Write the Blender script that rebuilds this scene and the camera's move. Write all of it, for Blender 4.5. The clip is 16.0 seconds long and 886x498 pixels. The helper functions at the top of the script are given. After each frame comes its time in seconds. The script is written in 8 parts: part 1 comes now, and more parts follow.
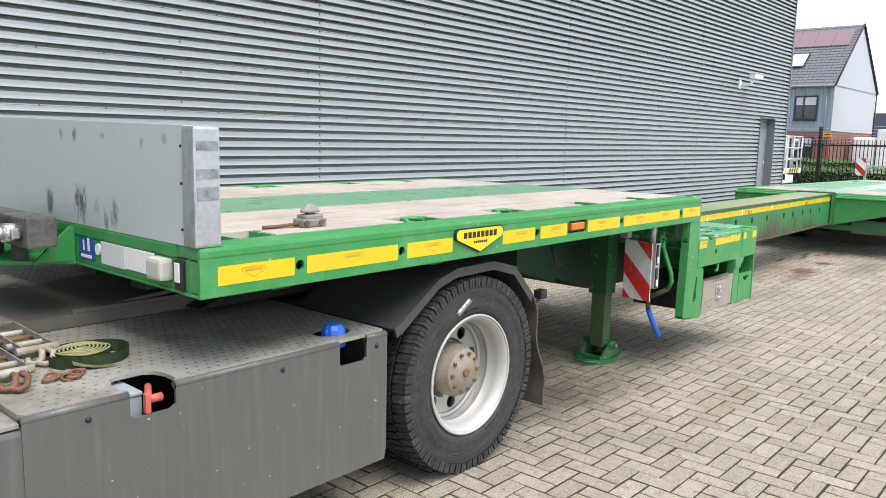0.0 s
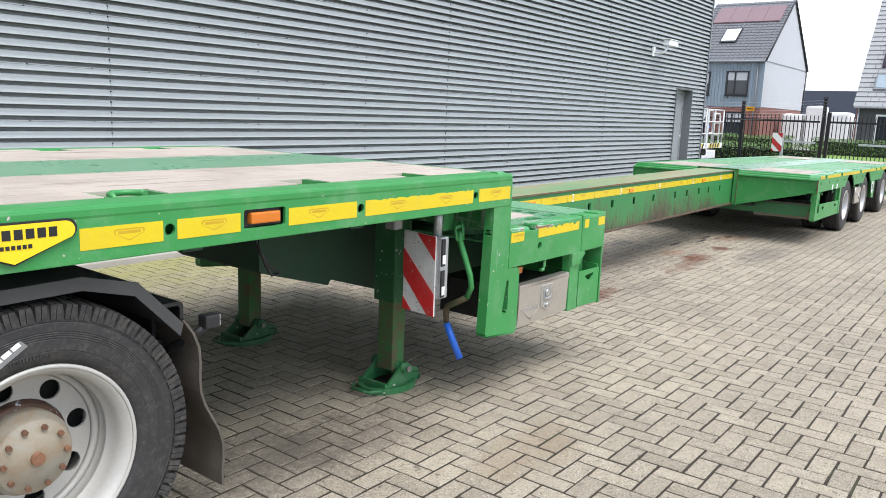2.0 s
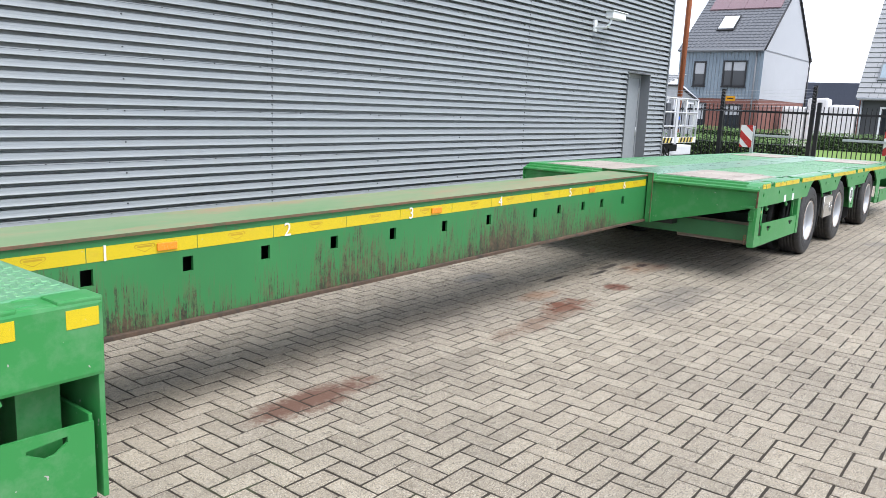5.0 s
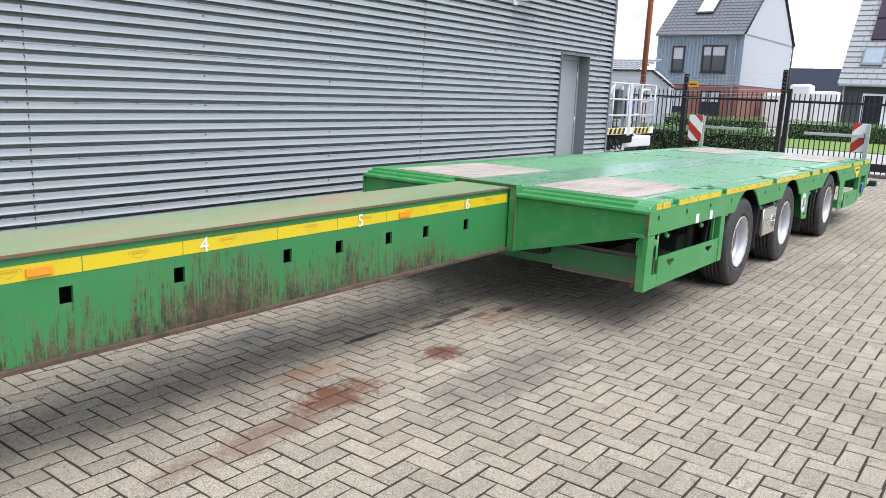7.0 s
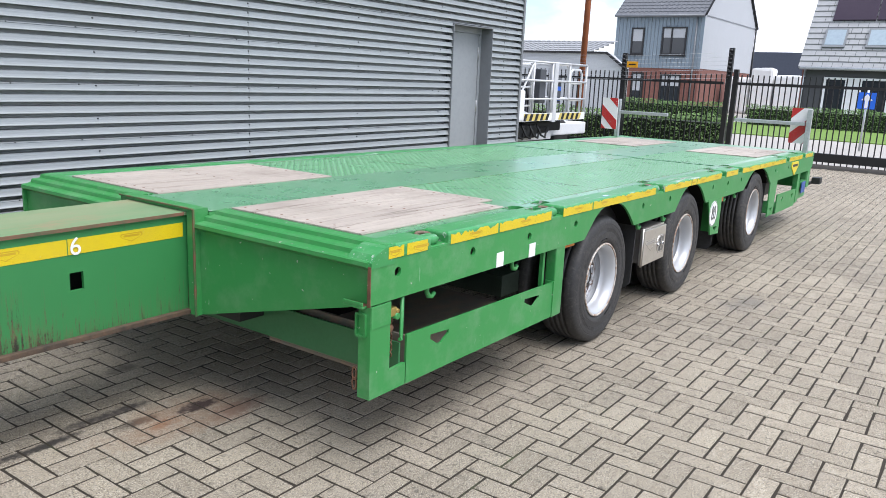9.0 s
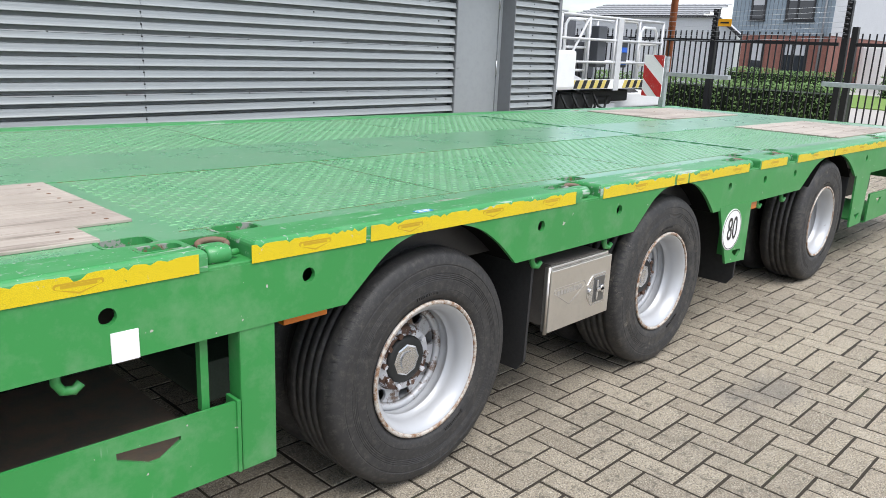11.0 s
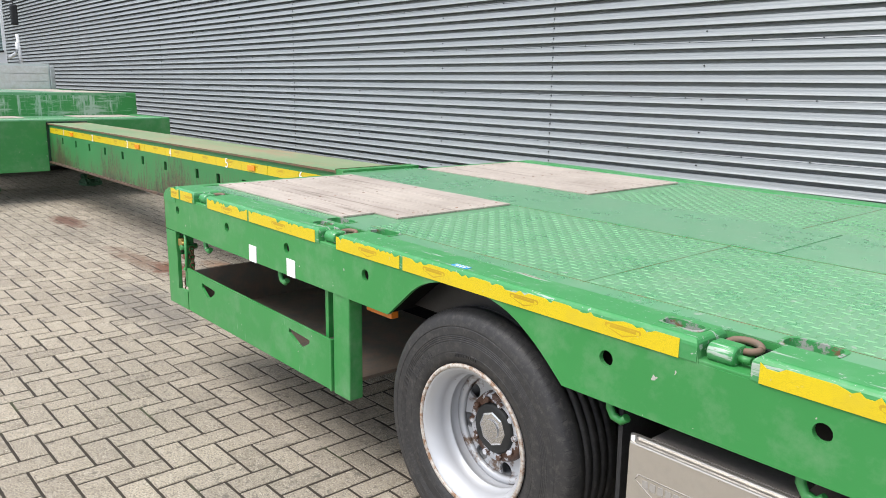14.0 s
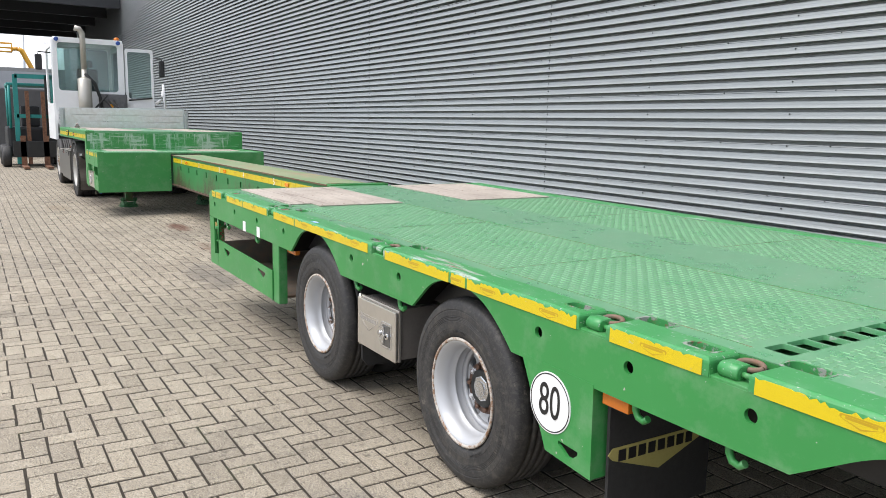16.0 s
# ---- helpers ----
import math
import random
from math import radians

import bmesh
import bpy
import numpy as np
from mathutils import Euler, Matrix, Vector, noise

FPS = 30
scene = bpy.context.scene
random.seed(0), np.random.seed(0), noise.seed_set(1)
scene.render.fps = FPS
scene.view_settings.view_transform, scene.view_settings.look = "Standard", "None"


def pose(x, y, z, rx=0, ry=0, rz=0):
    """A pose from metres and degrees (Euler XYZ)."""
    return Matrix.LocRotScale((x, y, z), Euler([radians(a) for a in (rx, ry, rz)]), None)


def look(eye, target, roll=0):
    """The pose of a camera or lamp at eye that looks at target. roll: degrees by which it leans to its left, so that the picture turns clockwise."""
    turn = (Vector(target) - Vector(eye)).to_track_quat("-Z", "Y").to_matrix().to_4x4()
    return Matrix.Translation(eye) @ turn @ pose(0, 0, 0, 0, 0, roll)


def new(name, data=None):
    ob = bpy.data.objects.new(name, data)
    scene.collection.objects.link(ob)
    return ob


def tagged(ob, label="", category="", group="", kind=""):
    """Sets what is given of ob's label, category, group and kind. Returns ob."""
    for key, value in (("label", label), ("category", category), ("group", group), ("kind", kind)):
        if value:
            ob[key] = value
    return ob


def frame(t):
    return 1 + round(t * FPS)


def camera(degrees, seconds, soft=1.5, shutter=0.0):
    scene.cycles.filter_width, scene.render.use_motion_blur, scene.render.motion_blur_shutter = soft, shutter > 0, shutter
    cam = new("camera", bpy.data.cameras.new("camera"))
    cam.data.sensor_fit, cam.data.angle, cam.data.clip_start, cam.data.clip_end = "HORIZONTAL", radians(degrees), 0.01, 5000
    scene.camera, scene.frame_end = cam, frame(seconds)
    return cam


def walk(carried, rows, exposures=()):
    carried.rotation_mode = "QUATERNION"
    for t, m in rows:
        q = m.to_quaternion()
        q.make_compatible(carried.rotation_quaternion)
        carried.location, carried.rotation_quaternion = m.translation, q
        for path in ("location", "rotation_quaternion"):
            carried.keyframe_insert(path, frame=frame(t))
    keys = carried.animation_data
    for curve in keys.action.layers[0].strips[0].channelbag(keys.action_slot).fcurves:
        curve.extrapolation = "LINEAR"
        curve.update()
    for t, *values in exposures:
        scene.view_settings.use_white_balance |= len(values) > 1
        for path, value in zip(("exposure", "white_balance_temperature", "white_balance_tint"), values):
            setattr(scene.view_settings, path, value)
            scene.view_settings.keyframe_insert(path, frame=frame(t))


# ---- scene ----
cam = camera(60.1, 16.0, 0.75)
PATH = [
    (0, (-0.394, 0.027, 1.617), (1.091, 1.335, 1.328), 1.3),
    (0.5, (-0.062, 0.051, 1.601), (1.46, 1.311, 1.288), 1.2),
    (1, (0.378, 0.087, 1.599), (1.925, 1.311, 1.265), 1.5),
    (1.5, (0.891, 0.033, 1.584), (2.449, 1.239, 1.243), 1.6),
    (2, (1.419, 0.083, 1.551), (2.987, 1.272, 1.196), 2.2),
    (2.5, (1.97, 0.083, 1.546), (3.535, 1.276, 1.188), 2.0),
    (3, (2.527, 0.111, 1.541), (4.091, 1.303, 1.177), 2.1),
    (3.5, (3.117, 0.181, 1.532), (4.682, 1.37, 1.161), 2.5),
    (4, (3.688, 0.175, 1.513), (5.248, 1.372, 1.145), 2.7),
    (6.3, (6.496, 0.279, 1.532), (8.04, 1.49, 1.145), 2.0),
    (6.5, (6.744, 0.282, 1.553), (8.291, 1.486, 1.156), 2.1),
    (7, (7.397, 0.335, 1.571), (8.96, 1.515, 1.165), 2.4),
    (7.5, (8.033, 0.356, 1.581), (9.608, 1.517, 1.169), 2.5),
    (8, (8.681, 0.426, 1.561), (10.269, 1.567, 1.14), 2.5),
    (8.5, (9.334, 0.436, 1.551), (10.928, 1.565, 1.121), 2.4),
    (9, (9.995, 0.456, 1.535), (11.592, 1.577, 1.095), 2.5),
    (9.2, (10.261, 0.476, 1.542), (11.855, 1.598, 1.094), 2.6),
    (11.3, (12.979, 0.765, 1.362), (14.253, 2.198, 0.793), 2.4),
    (11.5, (13.226, 0.843, 1.363), (14.37, 2.365, 0.751), 2.5),
    (12, (13.764, 1.068, 1.34), (14.317, 2.873, 0.679), 2.6),
    (12.5, (14.165, 1.062, 1.339), (13.962, 2.951, 0.714), 1.6),
    (13, (14.648, 1.01, 1.328), (13.703, 2.684, 0.778), 1.0),
    (13.5, (15.162, 0.893, 1.368), (13.896, 2.361, 0.876), 0.9),
    (14, (15.708, 0.778, 1.403), (14.24, 2.072, 0.987), 0.9),
    (14.5, (16.297, 0.748, 1.425), (14.722, 1.922, 1.052), 0.6),
    (15, (16.928, 0.671, 1.446), (15.3, 1.781, 1.104), 1.0),
    (15.5, (17.548, 0.67, 1.454), (15.882, 1.727, 1.127), 1.0),
    (16, (18.129, 0.602, 1.45), (16.451, 1.642, 1.13), 1.2),
]
walk(cam, [(t, look(eye, target, roll)) for t, eye, target, roll in PATH], exposures=[(0.0, 1.38, 6450, 11), (1.5, 1.33, 6400, 11), (4.2, 1.28, 6250, 12), (9.2, 1.16, 6200, 13), (11.4, 1.1, 6500, 11), (12.6, 1.12, 6600, 12), (14.0, 1.25, 6550, 12), (16.0, 1.15, 6600, 12)])

# ---- world, sun ----
world = bpy.data.worlds.new("cloudy_sky")
scene.world = world
world.use_nodes = True
wn, wl = world.node_tree.nodes, world.node_tree.links
wn.clear()
w_out = wn.new("ShaderNodeOutputWorld")
w_bg = wn.new("ShaderNodeBackground")
w_sky = wn.new("ShaderNodeTexSky")
w_sky.sky_type = "NISHITA"
w_sky.sun_disc = False
w_sky.sun_elevation = radians(52)
w_sky.sun_rotation = radians(191)
w_co = wn.new("ShaderNodeTexCoord")
w_map = wn.new("ShaderNodeMapping")
w_map.inputs["Scale"].default_value = (2.2, 2.2, 5.0)
w_noise = wn.new("ShaderNodeTexNoise")
w_noise.inputs["Scale"].default_value = 1.6
w_noise.inputs["Detail"].default_value = 9
w_noise.inputs["Roughness"].default_value = 0.58
w_ramp = wn.new("ShaderNodeValToRGB")
w_ramp.color_ramp.elements[0].position, w_ramp.color_ramp.elements[1].position = 0.38, 0.57
w_mix = wn.new("ShaderNodeMixRGB")
w_noise2 = wn.new("ShaderNodeTexNoise")
w_noise2.inputs["Scale"].default_value = 3.2
w_noise2.inputs["Detail"].default_value = 7
w_tone = wn.new("ShaderNodeValToRGB")
w_tone.color_ramp.elements[0].position, w_tone.color_ramp.elements[1].position = 0.38, 0.62
w_tone.color_ramp.elements[0].color = (0.56, 0.58, 0.63, 1)
w_tone.color_ramp.elements[1].color = (1.0, 1.0, 1.0, 1)
w_gain = wn.new("ShaderNodeMixRGB")
w_gain.blend_type = "MULTIPLY"
w_gain.inputs[0].default_value = 1.0
w_gain.inputs[2].default_value = (9.2, 9.5, 10.1, 1)
wl.new(w_map.outputs[0], w_noise2.inputs["Vector"])
wl.new(w_noise2.outputs["Fac"], w_tone.inputs[0])
wl.new(w_tone.outputs[0], w_gain.inputs[1])
wl.new(w_gain.outputs[0], w_mix.inputs[2])
wl.new(w_co.outputs["Generated"], w_map.inputs[0])
wl.new(w_map.outputs[0], w_noise.inputs["Vector"])
wl.new(w_noise.outputs["Fac"], w_ramp.inputs[0])
wl.new(w_ramp.outputs[0], w_mix.inputs[0])
wl.new(w_sky.outputs[0], w_mix.inputs[1])
wl.new(w_mix.outputs[0], w_bg.inputs[0])
w_bg.inputs[1].default_value = 0.09
wl.new(w_bg.outputs[0], w_out.inputs[0])

sun_data = bpy.data.lights.new("sun", "SUN")
sun_data.energy = 1.75
sun_data.angle = radians(44)
sun_data.color = (1.0, 0.98, 0.95)
sun = new("sun", sun_data)
sun.matrix_world = look((-1.8, -9, 18), (0, 0, 0))

# ---- materials ----


class Nodes:
    """A small helper for node materials."""

    def __init__(self, name):
        self.m = bpy.data.materials.new(name)
        self.m.use_nodes = True
        self.t = self.m.node_tree
        self.b = self.t.nodes["Principled BSDF"]
        self.co = self.t.nodes.new("ShaderNodeTexCoord").outputs["Object"]
        self.pos = self.t.nodes.new("ShaderNodeNewGeometry").outputs["Position"]

    def node(self, kind, **kw):
        n = self.t.nodes.new(kind)
        for k, v in kw.items():
            n.inputs[k].default_value = v
        return n

    def link(self, a, b):
        self.t.links.new(a, b)

    def noise(self, scale, detail=4, rough=0.55, stretch=None, src=None, distortion=0.0):
        n = self.node("ShaderNodeTexNoise", Scale=scale, Detail=detail, Roughness=rough, Distortion=distortion)
        src = src or self.pos
        if stretch:
            mp = self.t.nodes.new("ShaderNodeMapping")
            mp.inputs["Scale"].default_value = stretch
            self.link(src, mp.inputs[0])
            src = mp.outputs[0]
        self.link(src, n.inputs["Vector"])
        return n.outputs["Fac"]

    def ramp(self, fac, p0, p1, c0=(0, 0, 0, 1), c1=(1, 1, 1, 1)):
        r = self.t.nodes.new("ShaderNodeValToRGB")
        r.color_ramp.elements[0].position, r.color_ramp.elements[1].position = p0, p1
        r.color_ramp.elements[0].color, r.color_ramp.elements[1].color = c0, c1
        self.link(fac, r.inputs[0])
        return r.outputs[0]

    def mix(self, fac, a, b, kind="MIX"):
        n = self.t.nodes.new("ShaderNodeMixRGB")
        n.blend_type = kind
        for i, v in ((0, fac), (1, a), (2, b)):
            if isinstance(v, (int, float)):
                n.inputs[i].default_value = v
            elif isinstance(v, tuple):
                n.inputs[i].default_value = (*v[:3], 1)
            else:
                self.link(v, n.inputs[i])
        return n.outputs[0]

    def math(self, op, a, b=0.0, clamp=False):
        n = self.t.nodes.new("ShaderNodeMath")
        n.operation, n.use_clamp = op, clamp
        for i, v in ((0, a), (1, b)):
            if isinstance(v, (int, float)):
                n.inputs[i].default_value = v
            else:
                self.link(v, n.inputs[i])
        return n.outputs[0]

    def axis(self, src=None):
        n = self.t.nodes.new("ShaderNodeSeparateXYZ")
        self.link(src or self.pos, n.inputs[0])
        return n.outputs

    def done(self, color, rough=0.5, metal=0.0, bump=None, strength=0.3, dist=0.002, spec=0.5):
        for name, v in (("Base Color", color), ("Roughness", rough), ("Metallic", metal), ("Specular IOR Level", spec)):
            if isinstance(v, tuple):
                self.b.inputs[name].default_value = (*v[:3], 1)
            elif isinstance(v, (int, float)):
                self.b.inputs[name].default_value = v
            else:
                self.link(v, self.b.inputs[name])
        if bump is not None:
            bp = self.node("ShaderNodeBump", Strength=strength, Distance=dist)
            self.link(bump, bp.inputs["Height"])
            self.link(bp.outputs[0], self.b.inputs["Normal"])
        return self.m


def plain(name, color, rough=0.5, metal=0.0, vary=0.18, scale=6.0, bump=0.15, spec=0.5):
    """A surface of one colour with soft blotches, fine grain and slight relief."""
    n = Nodes(name)
    big = n.noise(scale, 3)
    fine = n.noise(scale * 14, 5, 0.65)
    dark = tuple(c * (1 - vary) for c in color)
    light = tuple(min(1, c * (1 + vary)) for c in color)
    c = n.mix(big, dark, light)
    c = n.mix(n.math("MULTIPLY", n.ramp(fine, 0.45, 0.8), 0.25), c, tuple(c0 * 0.6 for c0 in color))
    r = n.math("ADD", n.math("MULTIPLY", fine, 0.25), rough - 0.12, True)
    return n.done(c, r, metal, fine, bump, 0.002, spec)


def painted(name, color, rough=0.38, chips=0.62, dust=0.25):
    """Worn enamel: chalky dust, light scratches and small chips down to primer and rust."""
    n = Nodes(name)
    big = n.noise(1.7, 4)
    c = n.mix(big, tuple(c0 * 0.86 for c0 in color), tuple(min(1, c0 * 1.14) for c0 in color))
    mid = n.noise(7, 6, 0.7)
    c = n.mix(n.math("MULTIPLY", n.ramp(mid, 0.48, 0.82), dust), c, (0.42, 0.46, 0.38))
    scr = n.noise(26, 3, 0.6, (1.0, 1.0, 0.16))
    c = n.mix(n.math("MULTIPLY", n.ramp(scr, 0.71, 0.76), 0.5), c, (0.45, 0.52, 0.45))
    chip = n.noise(38, 2, 0.5)
    c = n.mix(n.ramp(chip, chips + 0.13, chips + 0.15), c, (0.42, 0.4, 0.36))
    r = n.math("ADD", n.math("MULTIPLY", mid, 0.3), rough - 0.12, True)
    return n.done(c, r, 0.0, n.noise(60, 3), 0.08, 0.002)


def scuffed(name, color):
    """Reflective film with grime, pin-prick chips and bare spots."""
    n = Nodes(name)
    c = n.mix(n.noise(4, 3), tuple(k * 0.85 for k in color), color)
    c = n.mix(n.math("MULTIPLY", n.ramp(n.noise(13, 7, 0.75), 0.45, 0.75), 0.4), c, (0.2, 0.18, 0.15))
    c = n.mix(n.ramp(n.noise(62, 4, 0.65), 0.65, 0.67), c, (0.07, 0.065, 0.06))
    c = n.mix(n.ramp(n.noise(47, 3, 0.6, (1.0, 1.3, 1.0)), 0.68, 0.7), c, (0.5, 0.48, 0.44))
    return n.done(c, 0.42, 0.0, n.noise(90, 3), 0.1, 0.001)


def scraped(name, color):
    """Enamel scraped by loads, with long pale marks."""
    n = Nodes(name)
    c = n.mix(n.noise(1.7, 4), tuple(k * 0.85 for k in color), tuple(k * 1.15 for k in color))
    s = n.math("MAXIMUM", n.noise(16, 7, 0.75, (1.0, 1.0, 0.12)), n.noise(14, 7, 0.75, (1.0, 0.15, 1.4)))
    w = n.noise(1.6, 4, 0.6)
    f = n.math("ADD", s, n.math("MULTIPLY", n.math("SUBTRACT", w, 0.5), 0.5))
    c = n.mix(n.math("MULTIPLY", n.ramp(f, 0.52, 0.63), 0.75), c, (0.42, 0.54, 0.45))
    return n.done(c, 0.42, 0.0, f, 0.06, 0.001)


GREEN = (0.034, 0.235, 0.056)
green = painted("green_enamel", GREEN)
green_worn = painted("green_enamel_worn", (0.036, 0.23, 0.058), 0.4, 0.59, 0.18)
green_dirty = painted("green_enamel_grimy", (0.022, 0.14, 0.045), 0.48, 0.57, 0.2)


def deck_green():
    n = Nodes("green_deck_paint_worn")
    big = n.noise(1.3, 5, 0.6)
    c = n.mix(big, (0.055, 0.265, 0.1), (0.085, 0.34, 0.142))
    dirt = n.noise(5, 8, 0.72)
    c = n.mix(n.math("MULTIPLY", n.ramp(dirt, 0.38, 0.72), 0.5), c, (0.26, 0.38, 0.26))
    tyre = n.noise(3.2, 5, 0.6, (0.25, 2.5, 1.0))
    c = n.mix(n.math("MULTIPLY", n.ramp(tyre, 0.55, 0.75), 0.2), c, (0.2, 0.26, 0.15))
    rust = n.noise(17, 6, 0.7)
    c = n.mix(n.ramp(rust, 0.7, 0.73), c, (0.22, 0.11, 0.06))
    bare = n.noise(33, 3, 0.6)
    c = n.mix(n.math("MULTIPLY", n.ramp(bare, 0.66, 0.7), 0.7), c, (0.4, 0.43, 0.38))
    return n.done(c, n.math("ADD", n.math("MULTIPLY", dirt, 0.32), 0.14, True), 0.0, n.noise(48, 4), 0.08, 0.003, 0.8)


deck_paint = deck_green()
deck_coat = deck_paint.node_tree.nodes["Principled BSDF"]
deck_coat.inputs["Coat Weight"].default_value = 0.6
deck_coat.inputs["Coat Roughness"].default_value = 0.24


def rail_paint():
    """Green rail rubbed by loads: long pale scratches with bare metal and rust."""
    n = Nodes("green_rail_scratched")
    c = n.mix(n.noise(1.7, 4), (0.034, 0.225, 0.06), (0.046, 0.27, 0.08))
    c = n.mix(n.math("MULTIPLY", n.ramp(n.noise(9, 6, 0.7), 0.5, 0.8), 0.35), c, (0.25, 0.4, 0.27))
    s = n.noise(42, 5, 0.62, (0.09, 1.0, 1.0))
    where = n.noise(2.1, 3, 0.5, (0.6, 1.0, 1.0))
    f = n.math("ADD", s, n.math("MULTIPLY", n.math("SUBTRACT", where, 0.5), 0.55))
    c = n.mix(n.math("MULTIPLY", n.ramp(f, 0.61, 0.65), 0.75), c, (0.42, 0.47, 0.42))
    c = n.mix(n.ramp(f, 0.69, 0.705), c, (0.2, 0.1, 0.06))
    chip = n.noise(75, 4, 0.65)
    c = n.mix(n.math("MULTIPLY", n.ramp(chip, 0.63, 0.66), 0.8), c, (0.42, 0.44, 0.4))
    return n.done(c, 0.36, 0.0, f, 0.12, 0.002)


rail_green = rail_paint()


def scuffed_rim():
    """Green rim of a pocket, rubbed grey and rusty by hooks."""
    n = Nodes("green_rim_scuffed")
    c = n.mix(n.noise(8, 4), (0.036, 0.23, 0.062), (0.05, 0.28, 0.085))
    f = n.noise(26, 6, 0.7)
    c = n.mix(n.ramp(f, 0.5, 0.56), c, (0.3, 0.31, 0.28))
    c = n.mix(n.ramp(n.noise(34, 6, 0.72), 0.58, 0.62), c, (0.2, 0.11, 0.065))
    return n.done(c, 0.45, 0.1, f, 0.2, 0.002)


rim_scuffed = scuffed_rim()


def beam_paint():
    """Green beam flank with rusty brown runs along its lower half."""
    n = Nodes("green_beam_rust_stained")
    big = n.noise(2.0, 4)
    c = n.mix(big, (0.022, 0.155, 0.042), (0.036, 0.215, 0.06))
    x, y, z = n.axis()
    # thin runs that thicken towards the foot of the beam
    where = n.noise(0.9, 3, 0.5, (1.0, 0.01, 0.01))
    run = n.noise(130, 4, 0.72, (1.0, 0.02, 0.05))
    wide = n.noise(9, 4, 0.65, (1.0, 0.02, 0.35))
    high = n.math("MULTIPLY", n.math("SUBTRACT", where, 0.47), 1.05)
    high = n.math("ADD", high, n.math("MULTIPLY", n.math("SUBTRACT", run, 0.5), 1.05))
    high = n.math("ADD", high, n.math("MULTIPLY", n.math("SUBTRACT", wide, 0.5), 0.55))
    depth = n.math("SUBTRACT", n.math("ADD", high, 0.575), z)
    stain = n.mix(n.ramp(n.noise(24, 7, 0.78, (1.0, 1.0, 0.6)), 0.4, 0.62), (0.018, 0.014, 0.011), (0.11, 0.066, 0.037))
    film = n.math("MULTIPLY", n.ramp(n.math("ADD", depth, 0.12), 0.0, 0.16), n.ramp(n.noise(19, 6, 0.75, (1.0, 1.0, 0.3)), 0.4, 0.62))
    c = n.mix(n.math("MULTIPLY", film, 0.5), c, (0.12, 0.1, 0.05))
    broken = n.ramp(n.noise(95, 6, 0.78, (1.0, 1.0, 0.5)), 0.4, 0.54)
    broken = n.math("MAXIMUM", broken, n.ramp(depth, 0.1, 0.2))
    c = n.mix(n.math("MULTIPLY", n.math("MULTIPLY", n.ramp(depth, 0.0, 0.1), broken), 0.95), c, stain)
    grime = n.noise(22, 5, 0.7, (1.2, 1.0, 0.12))
    c = n.mix(n.math("MULTIPLY", n.ramp(grime, 0.62, 0.7), 0.5), c, (0.09, 0.07, 0.04))
    return n.done(c, 0.5, 0.0, n.noise(50, 4), 0.12, 0.002)


beam_green = beam_paint()


def beam_top_paint():
    n = Nodes("beam_top_rubbed")
    a = n.noise(1.1, 5, 0.6, (0.5, 2.0, 1.0))
    c = n.mix(n.ramp(a, 0.35, 0.65), (0.13, 0.25, 0.115), (0.25, 0.275, 0.155))
    b = n.noise(2.6, 7, 0.72, (0.5, 1.5, 1.0))
    c = n.mix(n.math("MULTIPLY", n.ramp(b, 0.5, 0.64), 0.8), c, (0.33, 0.21, 0.13))
    return n.done(c, 0.55, 0.0, n.noise(60, 4), 0.15, 0.002)


beam_top_mat = beam_top_paint()


def planks():
    n = Nodes("weathered_hardwood")
    oi = n.t.nodes.new("ShaderNodeObjectInfo").outputs["Random"]
    grain = n.noise(9, 6, 0.62, (0.35, 7.0, 1.0))
    c = n.mix(grain, (0.3, 0.255, 0.215), (0.56, 0.5, 0.43))
    c = n.mix(n.math("MULTIPLY", oi, 0.5), c, (0.34, 0.29, 0.25))
    fine = n.noise(60, 3, 0.5, (0.12, 3.0, 1.0))
    c = n.mix(n.math("MULTIPLY", n.ramp(fine, 0.55, 0.75), 0.45), c, (0.16, 0.12, 0.09))
    st = n.noise(1.9, 6, 0.6)
    c = n.mix(n.math("MULTIPLY", n.ramp(st, 0.48, 0.7), 0.45), c, (0.19, 0.155, 0.125))
    long = n.noise(5, 6, 0.7, (0.2, 3.0, 1.0))
    c = n.mix(n.math("MULTIPLY", n.ramp(long, 0.56, 0.66), 0.6), c, (0.1, 0.075, 0.055))
    return n.done(c, 0.7, 0.0, grain, 0.35, 0.003)


wood = planks()


def tape():
    n = Nodes("yellow_reflective_tape")
    v = n.node("ShaderNodeTexVoronoi", Scale=260.0)
    v.feature = "DISTANCE_TO_EDGE"
    n.link(n.pos, v.inputs["Vector"])
    c = n.mix(n.ramp(v.outputs["Distance"], 0.02, 0.12), (0.53, 0.4, 0.008), (0.66, 0.5, 0.008))
    d = n.noise(5, 6, 0.7)
    c = n.mix(n.math("MULTIPLY", n.ramp(d, 0.5, 0.75), 0.4), c, (0.45, 0.33, 0.05))
    c = n.mix(n.math("MULTIPLY", n.ramp(n.noise(60, 5, 0.7), 0.66, 0.69), 0.85), c, (0.5, 0.5, 0.4))
    c = n.mix(n.ramp(n.noise(19, 5, 0.65), 0.72, 0.73), c, (0.05, 0.2, 0.06))
    return n.done(c, 0.35, 0.0, v.outputs["Distance"], 0.08, 0.001)


yellow = tape()
emblem_yellow = plain("emblem_yellow", (0.48, 0.31, 0.012), 0.4)


